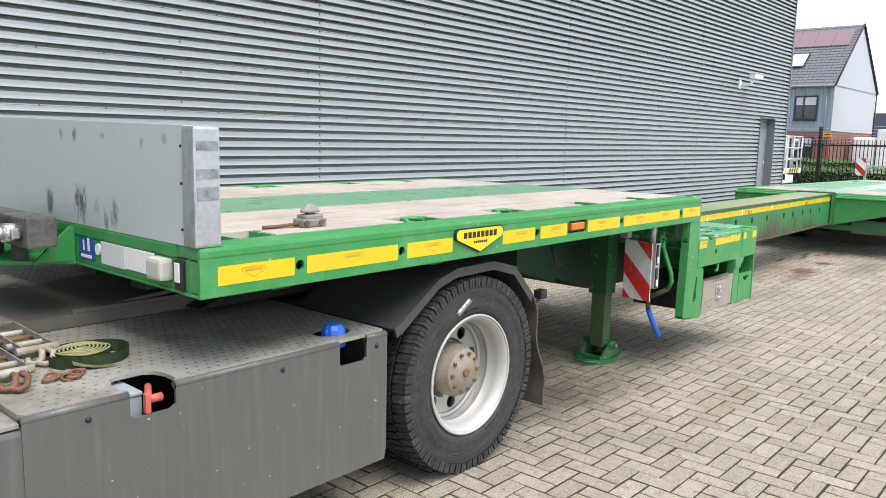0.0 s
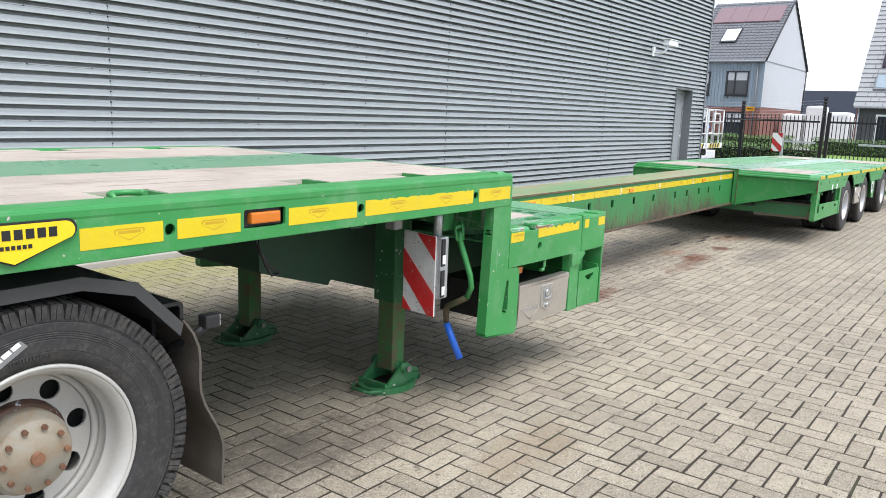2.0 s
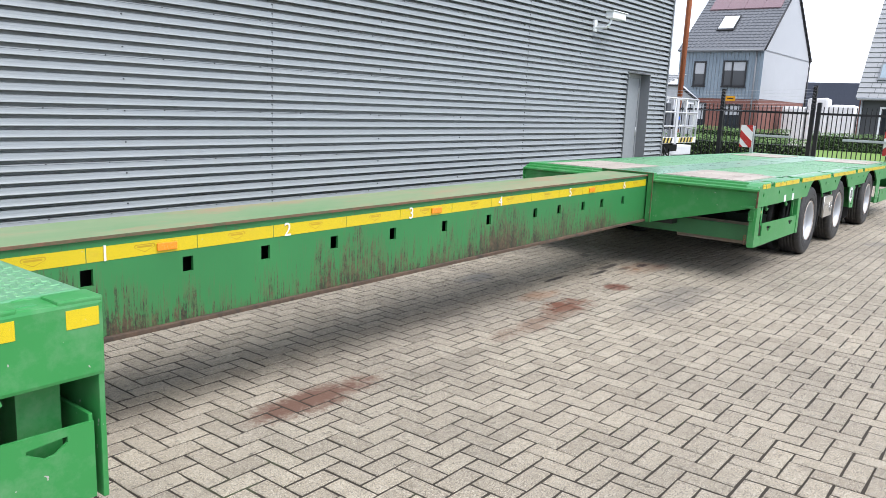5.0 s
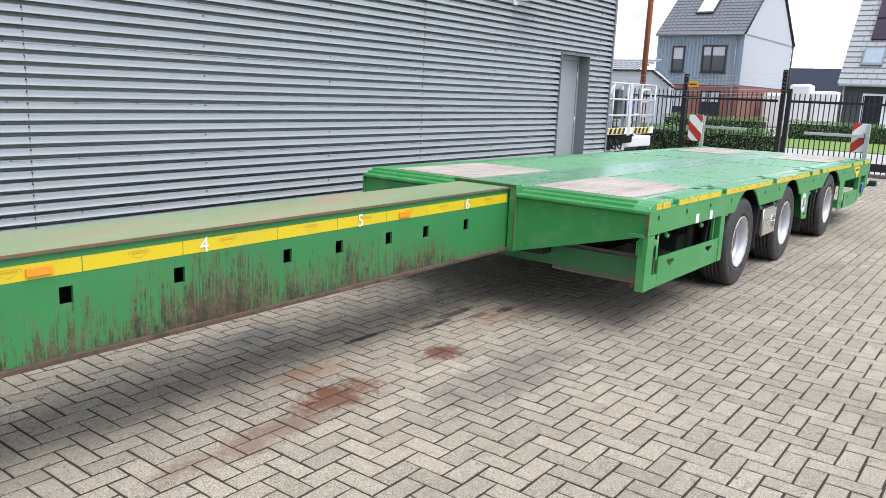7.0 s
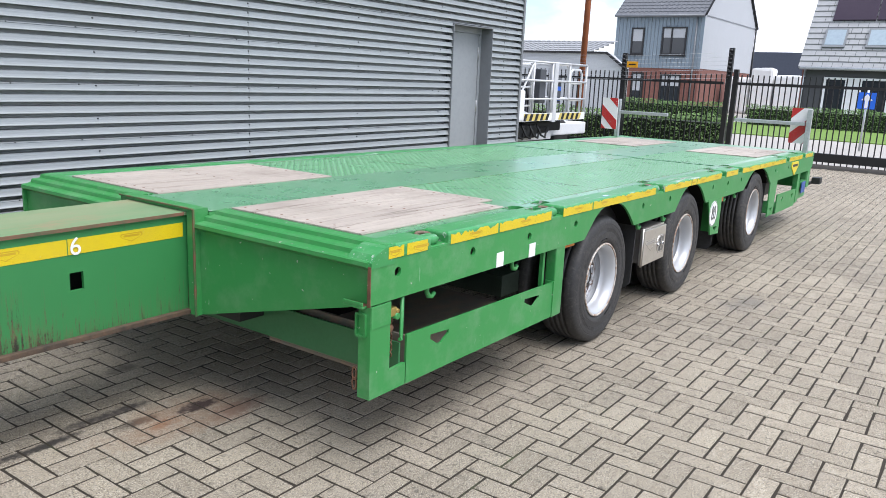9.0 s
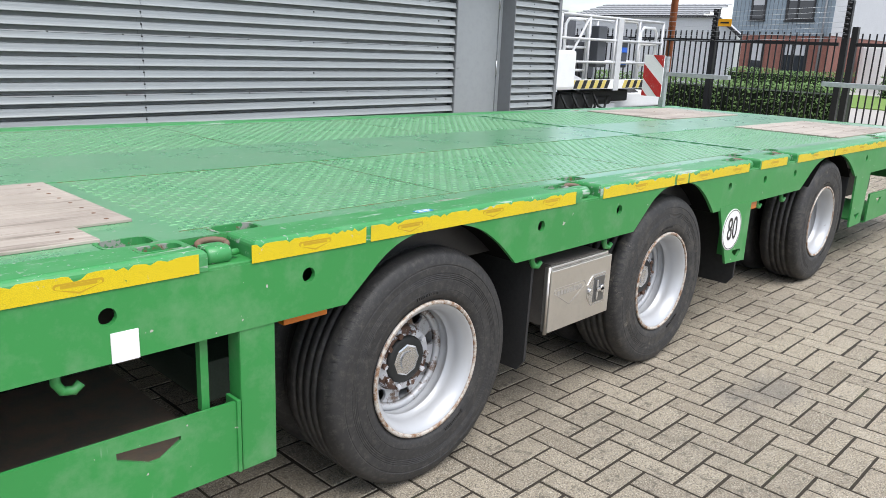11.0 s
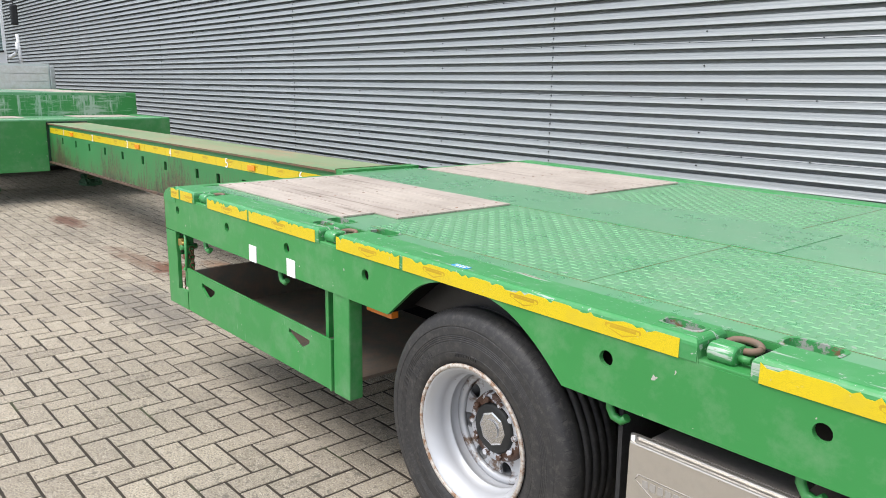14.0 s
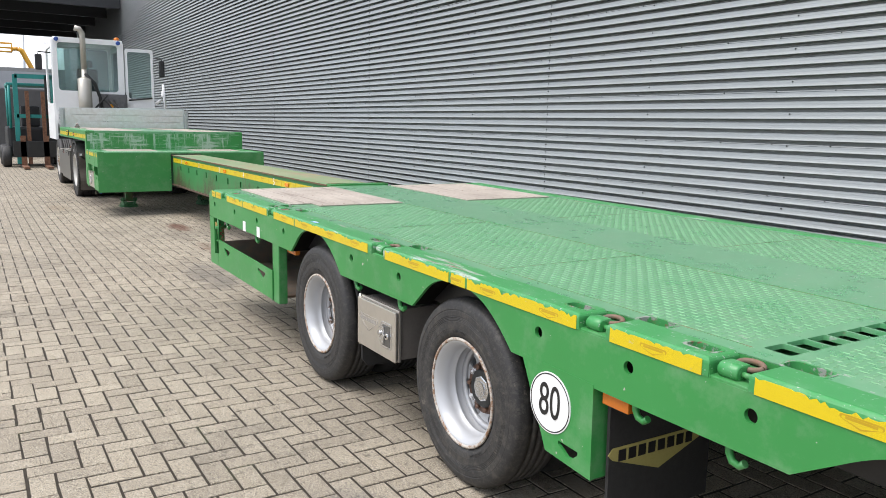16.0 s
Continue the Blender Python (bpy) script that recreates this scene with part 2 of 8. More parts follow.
def pavers():
    n = Nodes("concrete_paver")
    oi = n.t.nodes.new("ShaderNodeObjectInfo").outputs["Random"]
    isl = n.t.nodes.new("ShaderNodeNewGeometry").outputs["Random Per Island"]
    rnd = n.math("FRACT", n.math("ADD", n.math("MULTIPLY", oi, 7.31), isl))
    c = n.mix(rnd, (0.222, 0.182, 0.127), (0.38, 0.324, 0.236))
    warm = n.math("FRACT", n.math("MULTIPLY", rnd, 17.7))
    c = n.mix(n.math("MULTIPLY", warm, 0.3), c, (0.33, 0.28, 0.21))
    grit = n.noise(210, 3, 0.75)
    c = n.mix(n.math("MULTIPLY", n.ramp(grit, 0.53, 0.58), 0.85), c, (0.63, 0.575, 0.475))
    c = n.mix(n.math("MULTIPLY", n.ramp(n.noise(150, 3, 0.7, None, n.co), 0.53, 0.58), 0.85), c, (0.07, 0.06, 0.045))
    c = n.mix(n.math("MULTIPLY", n.ramp(n.noise(70, 4, 0.75), 0.5, 0.62), 0.5), c, (0.16, 0.138, 0.105))
    c = n.mix(n.math("MULTIPLY", n.ramp(n.noise(34, 5, 0.75), 0.52, 0.66), 0.35), c, (0.46, 0.42, 0.35))
    blot = n.noise(9, 7, 0.75)
    c = n.mix(n.math("MULTIPLY", n.ramp(blot, 0.52, 0.66), 0.4), c, (0.14, 0.118, 0.088))
    gum = n.noise(13, 5, 0.7)
    c = n.mix(n.math("MULTIPLY", n.ramp(gum, 0.645, 0.665), 0.75), c, (0.06, 0.052, 0.042))
    big = n.noise(0.7, 5, 0.6)
    lichen = n.math("ADD", n.noise(24, 7, 0.8), n.math("MULTIPLY", n.math("SUBTRACT", big, 0.5), 0.25))
    c = n.mix(n.math("MULTIPLY", n.ramp(lichen, 0.585, 0.62), 0.75), c, (0.075, 0.066, 0.052))
    c = n.mix(n.math("MULTIPLY", n.ramp(big, 0.42, 0.7), 0.35), c, (0.14, 0.125, 0.1))
    x, y, z = n.axis()
    wob = n.math("MULTIPLY", n.math("SUBTRACT", n.noise(4.5, 6, 0.7), 0.5), 3.4)
    wob = n.math("ADD", wob, n.math("MULTIPLY", n.math("SUBTRACT", n.noise(34, 4, 0.7), 0.5), 1.7))
    # stains; the wide grey one at 9.0, 3.42 mixes oil with painted beam shade
    for cx, cy, rx, ry, col, amt in (
        (10.06, 3.0, 0.34, 0.15, (0.12, 0.045, 0.022), 1.4), (9.55, 2.9, 0.75, 0.13, (0.14, 0.08, 0.05), 0.65), (10.19, 3.32, 0.3, 0.12, (0.24, 0.13, 0.07), 0.6), (10.85, 3.54, 0.22, 0.035, (0.035, 0.03, 0.025), 1.1), (11.35, 3.39, 0.26, 0.035, (0.035, 0.03, 0.025), 1.1), (11.75, 3.3, 0.12, 0.05, (0.035, 0.03, 0.025), 1.0), (10.33, 4.04, 0.3, 0.16, (0.09, 0.095, 0.1), 0.5), (9.0, 3.42, 1.2, 0.3, (0.1, 0.092, 0.082), 0.25), (10.98, 3.0, 0.16, 0.12, (0.12, 0.05, 0.03), 1.3),
        (11.95, 3.2, 0.42, 0.22, (0.2, 0.115, 0.065), 0.45), (11.86, 3.2, 0.11, 0.05, (0.2, 0.09, 0.04), 0.6), (12.04, 3.24, 0.12, 0.055, (0.035, 0.02, 0.016), 1.3), (12.2, 3.1, 0.22, 0.07, (0.15, 0.085, 0.06), 0.6), (11.72, 3.46, 0.24, 0.05, (0.05, 0.042, 0.036), 0.9), (12.06, 3.9, 0.1, 0.06, (0.05, 0.043, 0.036), 0.6), (7.45, 2.98, 0.5, 0.16, (0.12, 0.062, 0.04), 0.95),
        (8.3, 2.8, 0.7, 0.16, (0.08, 0.065, 0.05), 0.3), 
        (4.0, 2.45, 0.6, 0.3, (0.09, 0.07, 0.055), 0.35), (4.4, 1.75, 0.5, 0.2, (0.2, 0.14, 0.08), 0.4), (3.55, 2.58, 0.75, 0.36, (0.045, 0.038, 0.032), 0.55),
        (10.9, 2.5, 0.9, 0.25, (0.1, 0.09, 0.08), 0.5), (15.7, 1.75, 0.35, 0.15, (0.1, 0.095, 0.09), 0.4)):
        dx = n.math("DIVIDE", n.math("SUBTRACT", x, cx), rx)
        dy = n.math("DIVIDE", n.math("SUBTRACT", y, cy), ry)
        r2 = n.math("ADD", n.math("MULTIPLY", dx, dx), n.math("MULTIPLY", dy, dy))
        f = n.math("SUBTRACT", n.math("SUBTRACT", 1.0, r2), wob, True)
        c = n.mix(n.math("MULTIPLY", f, amt * 1.15, True), c, col)
    mossy = n.math("MULTIPLY", n.math("MULTIPLY", n.math("SUBTRACT", n.math("SUBTRACT", y, 5.0), wob), 0.6, True), 0.8)
    c = n.mix(mossy, c, (0.27, 0.265, 0.09))
    return n.done(c, 0.82, 0.0, n.math("ADD", grit, n.noise(45, 4, 0.7)), 0.6, 0.003)


paver_mat = pavers()


def sandy():
    n = Nodes("joint_sand")
    c = n.mix(n.noise(40, 5, 0.7), (0.012, 0.009, 0.006), (0.046, 0.036, 0.023))
    c = n.mix(n.ramp(n.noise(2.5, 6, 0.7), 0.58, 0.72), c, (0.05, 0.06, 0.025))
    return n.done(c, 0.95, 0.0, n.noise(200, 3), 0.5, 0.003)


sand = sandy()


def cladding():
    n = Nodes("grey_coated_steel_sheet")
    c = n.mix(n.noise(1.5, 4, 0.6, (0.3, 1, 1.5)), (0.252, 0.273, 0.274), (0.294, 0.317, 0.318))
    c = n.mix(n.math("MULTIPLY", n.ramp(n.noise(9, 6, 0.7, (0.5, 1, 2.0)), 0.5, 0.8), 0.3), c, (0.2, 0.2, 0.18))
    return n.done(c, n.math("ADD", n.math("MULTIPLY", n.noise(6, 5), 0.2), 0.26, True), 0.12, n.noise(2.0, 2), 0.02, 0.004, 0.6)


clad = cladding()


def tyre_rubber(name, dust):
    n = Nodes(name)
    c = n.mix(n.noise(6, 6, 0.7), (0.014, 0.014, 0.015), (0.032, 0.031, 0.03))
    c = n.mix(n.math("MULTIPLY", n.ramp(n.noise(48, 6, 0.78), 0.5, 0.66), 0.55), c, (0.075, 0.07, 0.062))
    c = n.mix(n.math("MULTIPLY", n.ramp(n.noise(9, 7, 0.8), 0.6, 0.66), dust * 1.6, True), c, (0.17, 0.15, 0.12))
    c = n.mix(n.math("MULTIPLY", n.ramp(n.noise(14, 6, 0.75), 0.5, 0.75), dust), c, (0.14, 0.125, 0.1))
    return n.done(c, 0.62, 0.0, n.noise(70, 4), 0.3, 0.002)


rubber = tyre_rubber("tyre_rubber", 0.14)
rubber_dusty = tyre_rubber("tyre_tread_dusty", 0.45)


def rusty_rim(name="rim_silver_with_rust", low=0.68, high=0.74):
    n = Nodes(name)
    c = n.mix(n.noise(5, 5), (0.4, 0.41, 0.42), (0.5, 0.51, 0.525))
    c = n.mix(n.ramp(n.noise(11, 6, 0.7), low, high), c, (0.14, 0.09, 0.06))
    return n.done(c, 0.42, 0.25, n.noise(60, 3), 0.08, 0.001)


rim_silver = rusty_rim()
rim_dirty = rusty_rim("rim_silver_caked_with_dirt", 0.52, 0.6)
rim_grey = plain("rim_pale_grey", (0.44, 0.43, 0.4), 0.45, 0.2, 0.1, 6)


def flaking(name, level):
    """Silver paint that flakes off over dark rust."""
    n = Nodes(name)
    f = n.noise(13, 7, 0.7)
    c = n.mix(n.noise(5, 5), (0.5, 0.51, 0.53), (0.62, 0.63, 0.65))
    c = n.mix(n.ramp(f, level, level + 0.03), c, n.mix(n.noise(40, 5, 0.7), (0.045, 0.028, 0.02), (0.15, 0.075, 0.045)))
    return n.done(c, 0.55, 0.2, f, 0.3, 0.002)




def rusting_edge():
    n = Nodes("rim_edge_rust")
    c = n.mix(n.ramp(n.noise(46, 6, 0.7), 0.42, 0.6), (0.5, 0.47, 0.42), (0.22, 0.12, 0.065))
    return n.done(c, 0.6, 0.1, n.noise(80, 4), 0.2, 0.001)


rim_edge = rusting_edge()
nut_ring_mat = flaking("nut_ring_rust", 0.42)
nut_crust = flaking("nut_ring_crusted", 0.45)


def rusty(name, c0, c1, rough=0.75):
    n = Nodes(name)
    c = n.mix(n.ramp(n.noise(14, 7, 0.7), 0.35, 0.65), c0, c1)
    return n.done(c, rough, 0.2, n.noise(60, 5, 0.7), 0.4, 0.002)


hub_grey = rusty("hub_grey_rusting", (0.29, 0.275, 0.225), (0.26, 0.2, 0.13))
beam_rust = rusty("beam_foot_rust", (0.05, 0.038, 0.028), (0.13, 0.08, 0.05))
# skirt green is dimmed to carry the shade below the deck front
green_skirt = plain("dimmed_green_skirt", (0.04, 0.16, 0.06), 0.45, 0.0, 0.25, 4)
rust_brown = rusty("bare_rust", (0.1, 0.05, 0.03), (0.23, 0.11, 0.06))
dark_steel = plain("dark_greasy_steel", (0.02, 0.021, 0.02), 0.55, 0.2)
# near-black that stands in for shadow inside the arches and behind the tray
shadow_black = plain("dull_shadow_black", (0.006, 0.006, 0.006), 0.95, spec=0.05)
black_plastic = plain("black_plastic", (0.016, 0.016, 0.017), 0.5)


def tank_panel():
    n = Nodes("dark_grey_panel_scuffed")
    c = n.mix(n.noise(2, 4), (0.08, 0.078, 0.07), (0.11, 0.107, 0.097))
    c = n.mix(n.math("MULTIPLY", n.ramp(n.noise(24, 5, 0.6, (1.5, 1.0, 0.1)), 0.5, 0.8), 0.4), c, (0.17, 0.165, 0.155))
    c = n.mix(n.ramp(n.noise(45, 2, 0.5), 0.74, 0.76), c, (0.4, 0.4, 0.38))
    return n.done(c, 0.42, 0.0, n.noise(80, 3), 0.05, 0.001)


grey_panel = tank_panel()


def galvanised(name, c0, c1, metal=0.7, rough=0.42):
    n = Nodes(name)
    v = n.node("ShaderNodeTexVoronoi", Scale=45.0)
    n.link(n.pos, v.inputs["Vector"])
    c = n.mix(v.outputs["Distance"], c0, c1)
    c = n.mix(n.math("MULTIPLY", n.ramp(n.noise(5, 6, 0.7), 0.52, 0.75), 0.5), c, tuple(k * 0.5 for k in c0))
    return n.done(c, rough, metal, n.noise(50, 4), 0.1, 0.001)


cast_worn = rusty("cast_steel_worn", (0.16, 0.15, 0.13), (0.3, 0.28, 0.25))
cast_pale = rusty("worn_pale_buckle", (0.42, 0.41, 0.38), (0.26, 0.18, 0.12))
worn_film = rusty("torn_dark_film", (0.12, 0.13, 0.15), (0.36, 0.38, 0.4))
zinc = galvanised("galvanised_steel", (0.42, 0.44, 0.45), (0.55, 0.57, 0.58))


def dirty_plate(name, c0, c1):
    """Worn tread plate with trodden-in brown dirt and rust."""
    n = Nodes(name)
    c = n.mix(n.noise(30, 6, 0.7), c0, c1)
    c = n.mix(n.math("MULTIPLY", n.ramp(n.noise(3.2, 7, 0.72), 0.45, 0.66), 0.75), c, (0.13, 0.105, 0.07))
    c = n.mix(n.math("MULTIPLY", n.ramp(n.noise(7, 7, 0.75), 0.6, 0.68), 0.7), c, (0.17, 0.085, 0.045))
    c = n.mix(n.math("MULTIPLY", n.ramp(n.noise(110, 3, 0.7), 0.6, 0.68), 0.6), c, (0.07, 0.06, 0.045))
    return n.done(c, 0.55, 0.15, n.noise(60, 5, 0.7), 0.2, 0.001)


tread_grey = dirty_plate("worn_tread_aluminium", (0.24, 0.23, 0.2), (0.38, 0.365, 0.325))


def smeared_board():
    """Pale aluminium board with oily rub marks from straps."""
    n = Nodes("anodised_aluminium_board")
    c = n.mix(n.noise(1.5, 4), (0.54, 0.585, 0.58), (0.6, 0.645, 0.64))
    c = n.mix(n.math("MULTIPLY", n.ramp(n.noise(30, 5, 0.7, (1.0, 1.0, 0.15)), 0.55, 0.8), 0.25), c, (0.38, 0.41, 0.41))
    x, y, z = n.axis()
    brush = n.math("MULTIPLY", n.math("SUBTRACT", n.noise(55, 6, 0.75, (1.0, 1.0, 0.3)), 0.5), 7.0)
    for cy, cz, ry, rz, amt in ((3.05, 1.335, 0.06, 0.08, 0.9), (2.77, 1.31, 0.035, 0.06, 0.7), (2.84, 1.29, 0.02, 0.05, 0.7), (2.91, 1.33, 0.02, 0.04, 0.4), (3.08, 1.6, 0.02, 0.03, 0.75), (3.2, 1.6, 0.015, 0.025, 0.7), (2.85, 1.595, 0.02, 0.015, 0.5), (3.34, 1.32, 0.035, 0.06, 0.8), (2.4, 1.59, 0.02, 0.02, 0.35), (2.55, 1.575, 0.012, 0.02, 0.5)):
        dy = n.math("DIVIDE", n.math("SUBTRACT", y, cy), ry)
        dz = n.math("DIVIDE", n.math("SUBTRACT", z, cz), rz)
        r2 = n.math("ADD", n.math("MULTIPLY", dy, dy), n.math("MULTIPLY", dz, dz))
        f = n.math("MULTIPLY", n.math("SUBTRACT", n.math("SUBTRACT", 1.0, r2), brush, True), amt, True)
        c = n.mix(f, c, (0.075, 0.068, 0.055))
    return n.done(c, 0.38, 0.3, n.noise(60, 4), 0.04, 0.001)


alu_board = smeared_board()
stainless = plain("brushed_stainless_steel", (0.62, 0.59, 0.54), 0.33, 0.85, 0.04, 2, 0.03)
chrome = plain("polished_metal", (0.62, 0.62, 0.62), 0.22, 0.9, 0.05)
white_paint = plain("white_enamel", (0.8, 0.81, 0.81), 0.35, 0.0, 0.06)
white_film = plain("white_film", (0.78, 0.78, 0.77), 0.5, 0.0, 0.04)
red_film = scuffed("red_reflective_film", (0.5, 0.02, 0.02))
amber = plain("amber_lens", (0.56, 0.16, 0.018), 0.2, 0.0, 0.15)
amber_pale = plain("amber_lens_faded", (0.8, 0.27, 0.02), 0.25, 0.0, 0.15)
blue_plastic = plain("blue_plastic", (0.02, 0.13, 0.62), 0.35, 0.0, 0.1)
blue_film = plain("blue_film", (0.02, 0.07, 0.3), 0.4, 0.0, 0.08)
cyan_film = plain("cyan_film", (0.02, 0.28, 0.62), 0.4, 0.0, 0.08)
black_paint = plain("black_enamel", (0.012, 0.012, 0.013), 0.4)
red_plastic = plain("faded_red_plastic", (0.48, 0.1, 0.07), 0.5)
grey_door = plain("grey_door_paint", (0.27, 0.29, 0.3), 0.4, 0.0, 0.05, 1.0, 0.04)
grey_trim = plain("grey_trim_paint", (0.17, 0.18, 0.19), 0.42, 0.0, 0.06, 1.0, 0.04)
strap_green = plain("olive_webbing", (0.05, 0.085, 0.03), 0.85, 0.0, 0.3, 30, 0.5)
strap_dark = plain("shaded_webbing", (0.085, 0.1, 0.04), 0.9, 0.0, 0.3, 40, 0.5)
strap_tan = plain("frayed_webbing", (0.25, 0.24, 0.11), 0.9, 0.0, 0.3, 40, 0.5)
brick_red = plain("red_brickwork", (0.2, 0.085, 0.065), 0.8, 0.0, 0.35, 9, 0.4)
clad_blue = plain("blue_grey_boards", (0.2, 0.25, 0.29), 0.55, 0.0, 0.08, 2)
render_pale = plain("pale_render", (0.42, 0.435, 0.45), 0.7, 0.0, 0.05, 1)
tile_dark = plain("dark_roof_tile", (0.115, 0.12, 0.13), 0.6, 0.0, 0.2, 5)
tile_grey = plain("grey_roof_tile", (0.28, 0.285, 0.29), 0.65, 0.0, 0.15, 5)
solar = plain("solar_glass", (0.035, 0.022, 0.035), 0.12, 0.0, 0.1)
dark_wall = plain("dark_grey_facade", (0.06, 0.063, 0.067), 0.6, 0.0, 0.1)
orange_rust = plain("rust_red_mast", (0.33, 0.1, 0.035), 0.6, 0.0, 0.2)
badge_yellow = plain("yellow_badge", (0.74, 0.56, 0.012), 0.35, 0.0, 0.08)
tread_top = plain("worn_tread_tops", (0.145, 0.325, 0.165), 0.33, 0.0, 0.45, 9)
sign_yellow = plain("yellow_sign", (0.75, 0.35, 0.01), 0.4)
grass_mat = plain("lawn", (0.13, 0.22, 0.035), 0.9, 0.0, 0.35, 3)
hedge_mat = plain("hedge_leaf", (0.095, 0.175, 0.042), 0.7, 0.0, 0.45, 7)
slab_mat = plain("pale_pavement", (0.36, 0.34, 0.31), 0.85, 0.0, 0.15, 2)
teal = plain("teal_enamel", (0.015, 0.22, 0.2), 0.4)
crane_yellow = plain("yellow_enamel", (0.6, 0.3, 0.02), 0.45)
grey_far = plain("grey_building", (0.3, 0.3, 0.29), 0.7)
navy_far = plain("dark_blue_roof", (0.05, 0.06, 0.085), 0.6)
canopy_mat = plain("dark_canopy_steel", (0.03, 0.031, 0.034), 0.5)


def glass(name, tint=(0.5, 0.64, 0.62), rough=0.01):
    n = Nodes(name)
    n.b.inputs["Transmission Weight"].default_value = 0.97
    return n.done(tint, rough, 0.0)


cab_glass = glass("tinted_cab_glass")
pane_glass = plain("dark_window_glass", (0.025, 0.03, 0.035), 0.06, 0.0, 0.1, 1, 0.0)

# ---- mesh helpers ----
from mathutils.geometry import tessellate_polygon


def put(axis, u, v, a):
    return (a, u, v) if axis == "x" else (u, a, v) if axis == "y" else (u, v, a)


def box(bm, x0, x1, y0, y1, z0, z1, bevel=0.0):
    vs = [bm.verts.new((x, y, z)) for x in (x0, x1) for y in (y0, y1) for z in (z0, z1)]
    fs = [bm.faces.new([vs[i] for i in q]) for q in ((0, 1, 3, 2), (4, 6, 7, 5), (0, 4, 5, 1), (2, 3, 7, 6), (0, 2, 6, 4), (1, 5, 7, 3))]
    if bevel:
        es = list({e for f in fs for e in f.edges})
        bmesh.ops.bevel(bm, geom=es, offset=bevel, segments=2, affect="EDGES", profile=0.6)
    return bm


def prism(bm, axis, a0, a1, poly, holes=()):
    """A plate with holes: outlines in the plane across the axis, from a0 to a1."""
    loops = [list(poly)] + [list(h) for h in holes]
    flat = [p for lp in loops for p in lp]
    tris = tessellate_polygon([[Vector((u, v, 0)) for u, v in lp] for lp in loops])
    lo = [bm.verts.new(put(axis, u, v, a0)) for u, v in flat]
    hi = [bm.verts.new(put(axis, u, v, a1)) for u, v in flat]
    for t in tris:
        for side, turn in ((lo, 1), (hi, -1)):
            try:
                bm.faces.new([side[i] for i in t][::turn])
            except ValueError:
                pass
    k = 0
    for lp in loops:
        n = len(lp)
        for i in range(n):
            j = (i + 1) % n
            bm.faces.new((lo[k + i], lo[k + j], hi[k + j], hi[k + i]))
        k += n
    return bm


def ring2d(cu, cv, r, n=16, rv=None):
    return [(cu + r * math.cos(2 * math.pi * i / n), cv + (rv or r) * math.sin(2 * math.pi * i / n)) for i in range(n)]


def rect2d(u0, u1, v0, v1, r=0.0, n=4):
    if r <= 0:
        return [(u0, v0), (u1, v0), (u1, v1), (u0, v1)]
    out = []
    for cu, cv, a in ((u1 - r, v0 + r, -90), (u1 - r, v1 - r, 0), (u0 + r, v1 - r, 90), (u0 + r, v0 + r, 180)):
        for i in range(n + 1):
            t = radians(a + 90 * i / n)
            out.append((cu + r * math.cos(t), cv + r * math.sin(t)))
    return out


def lathe(bm, axis, c, profile, n=40, closed=False):
    """Turn a profile of (place along the axis, radius) about the axis through c."""
    rows = []
    for a, r in profile:
        row = []
        for i in range(n):
            t = 2 * math.pi * i / n
            u, v = r * math.cos(t), r * math.sin(t)
            p = put(axis, u, v, a)
            row.append(bm.verts.new((c[0] + p[0], c[1] + p[1], c[2] + p[2])))
        rows.append(row)
    pairs = list(zip(rows, rows[1:])) + ([(rows[-1], rows[0])] if closed else [])
    for ra, rb in pairs:
        for i in range(n):
            j = (i + 1) % n
            f = bm.faces.new((ra[i], ra[j], rb[j], rb[i]))
            f.smooth = True
    if not closed:
        for row in (rows[0], rows[-1]):
            if profile[0 if row is rows[0] else -1][1] > 1e-4:
                bm.faces.new(row)
    return bm


def rod(bm, axis, c, a0, a1, r, n=14):
    return lathe(bm, axis, c, [(a0, r), (a1, r)], n)


def tube(bm, pts, r, n=8, ends=True):
    """A bent round bar through the points."""
    pts = [Vector(p) for p in pts]
    rows = []
    up = Vector((0.123, 0.456, 0.881)).normalized()
    for i, p in enumerate(pts):
        d = (pts[min(i + 1, len(pts) - 1)] - pts[max(i - 1, 0)]).normalized()
        s = d.cross(up)
        s = s.normalized() if s.length > 1e-3 else d.orthogonal().normalized()
        q = s.cross(d)
        rows.append([bm.verts.new(p + r * (s * math.cos(2 * math.pi * k / n) + q * math.sin(2 * math.pi * k / n))) for k in range(n)])
    for ra, rb in zip(rows, rows[1:]):
        for k in range(n):
            f = bm.faces.new((ra[k], ra[(k + 1) % n], rb[(k + 1) % n], rb[k]))
            f.smooth = True
    if ends:
        bm.faces.new(rows[0])
        bm.faces.new(rows[-1])
    return bm


def arc(c, r, a0, a1, n, plane="xz"):
    out = []
    for i in range(n + 1):
        t = radians(a0 + (a1 - a0) * i / n)
        u, v = r * math.cos(t), r * math.sin(t)
        out.append((c[0] + u, c[1], c[2] + v) if plane == "xz" else (c[0], c[1] + u, c[2] + v) if plane == "yz" else (c[0] + u, c[1] + v, c[2]))
    return out


def M():
    return bmesh.new()


def empty(name, at=(0, 0, 0), label="", category="", group="", kind=""):
    ob = new(name)
    ob.empty_display_size = 0.2
    ob.location = at
    return tagged(ob, label, category, group, kind)


def finish(bm, name, material):
    bmesh.ops.recalc_face_normals(bm, faces=bm.faces)
    me = bpy.data.meshes.new(name)
    bm.to_mesh(me)
    bm.free()
    me.materials.append(material)
    return me


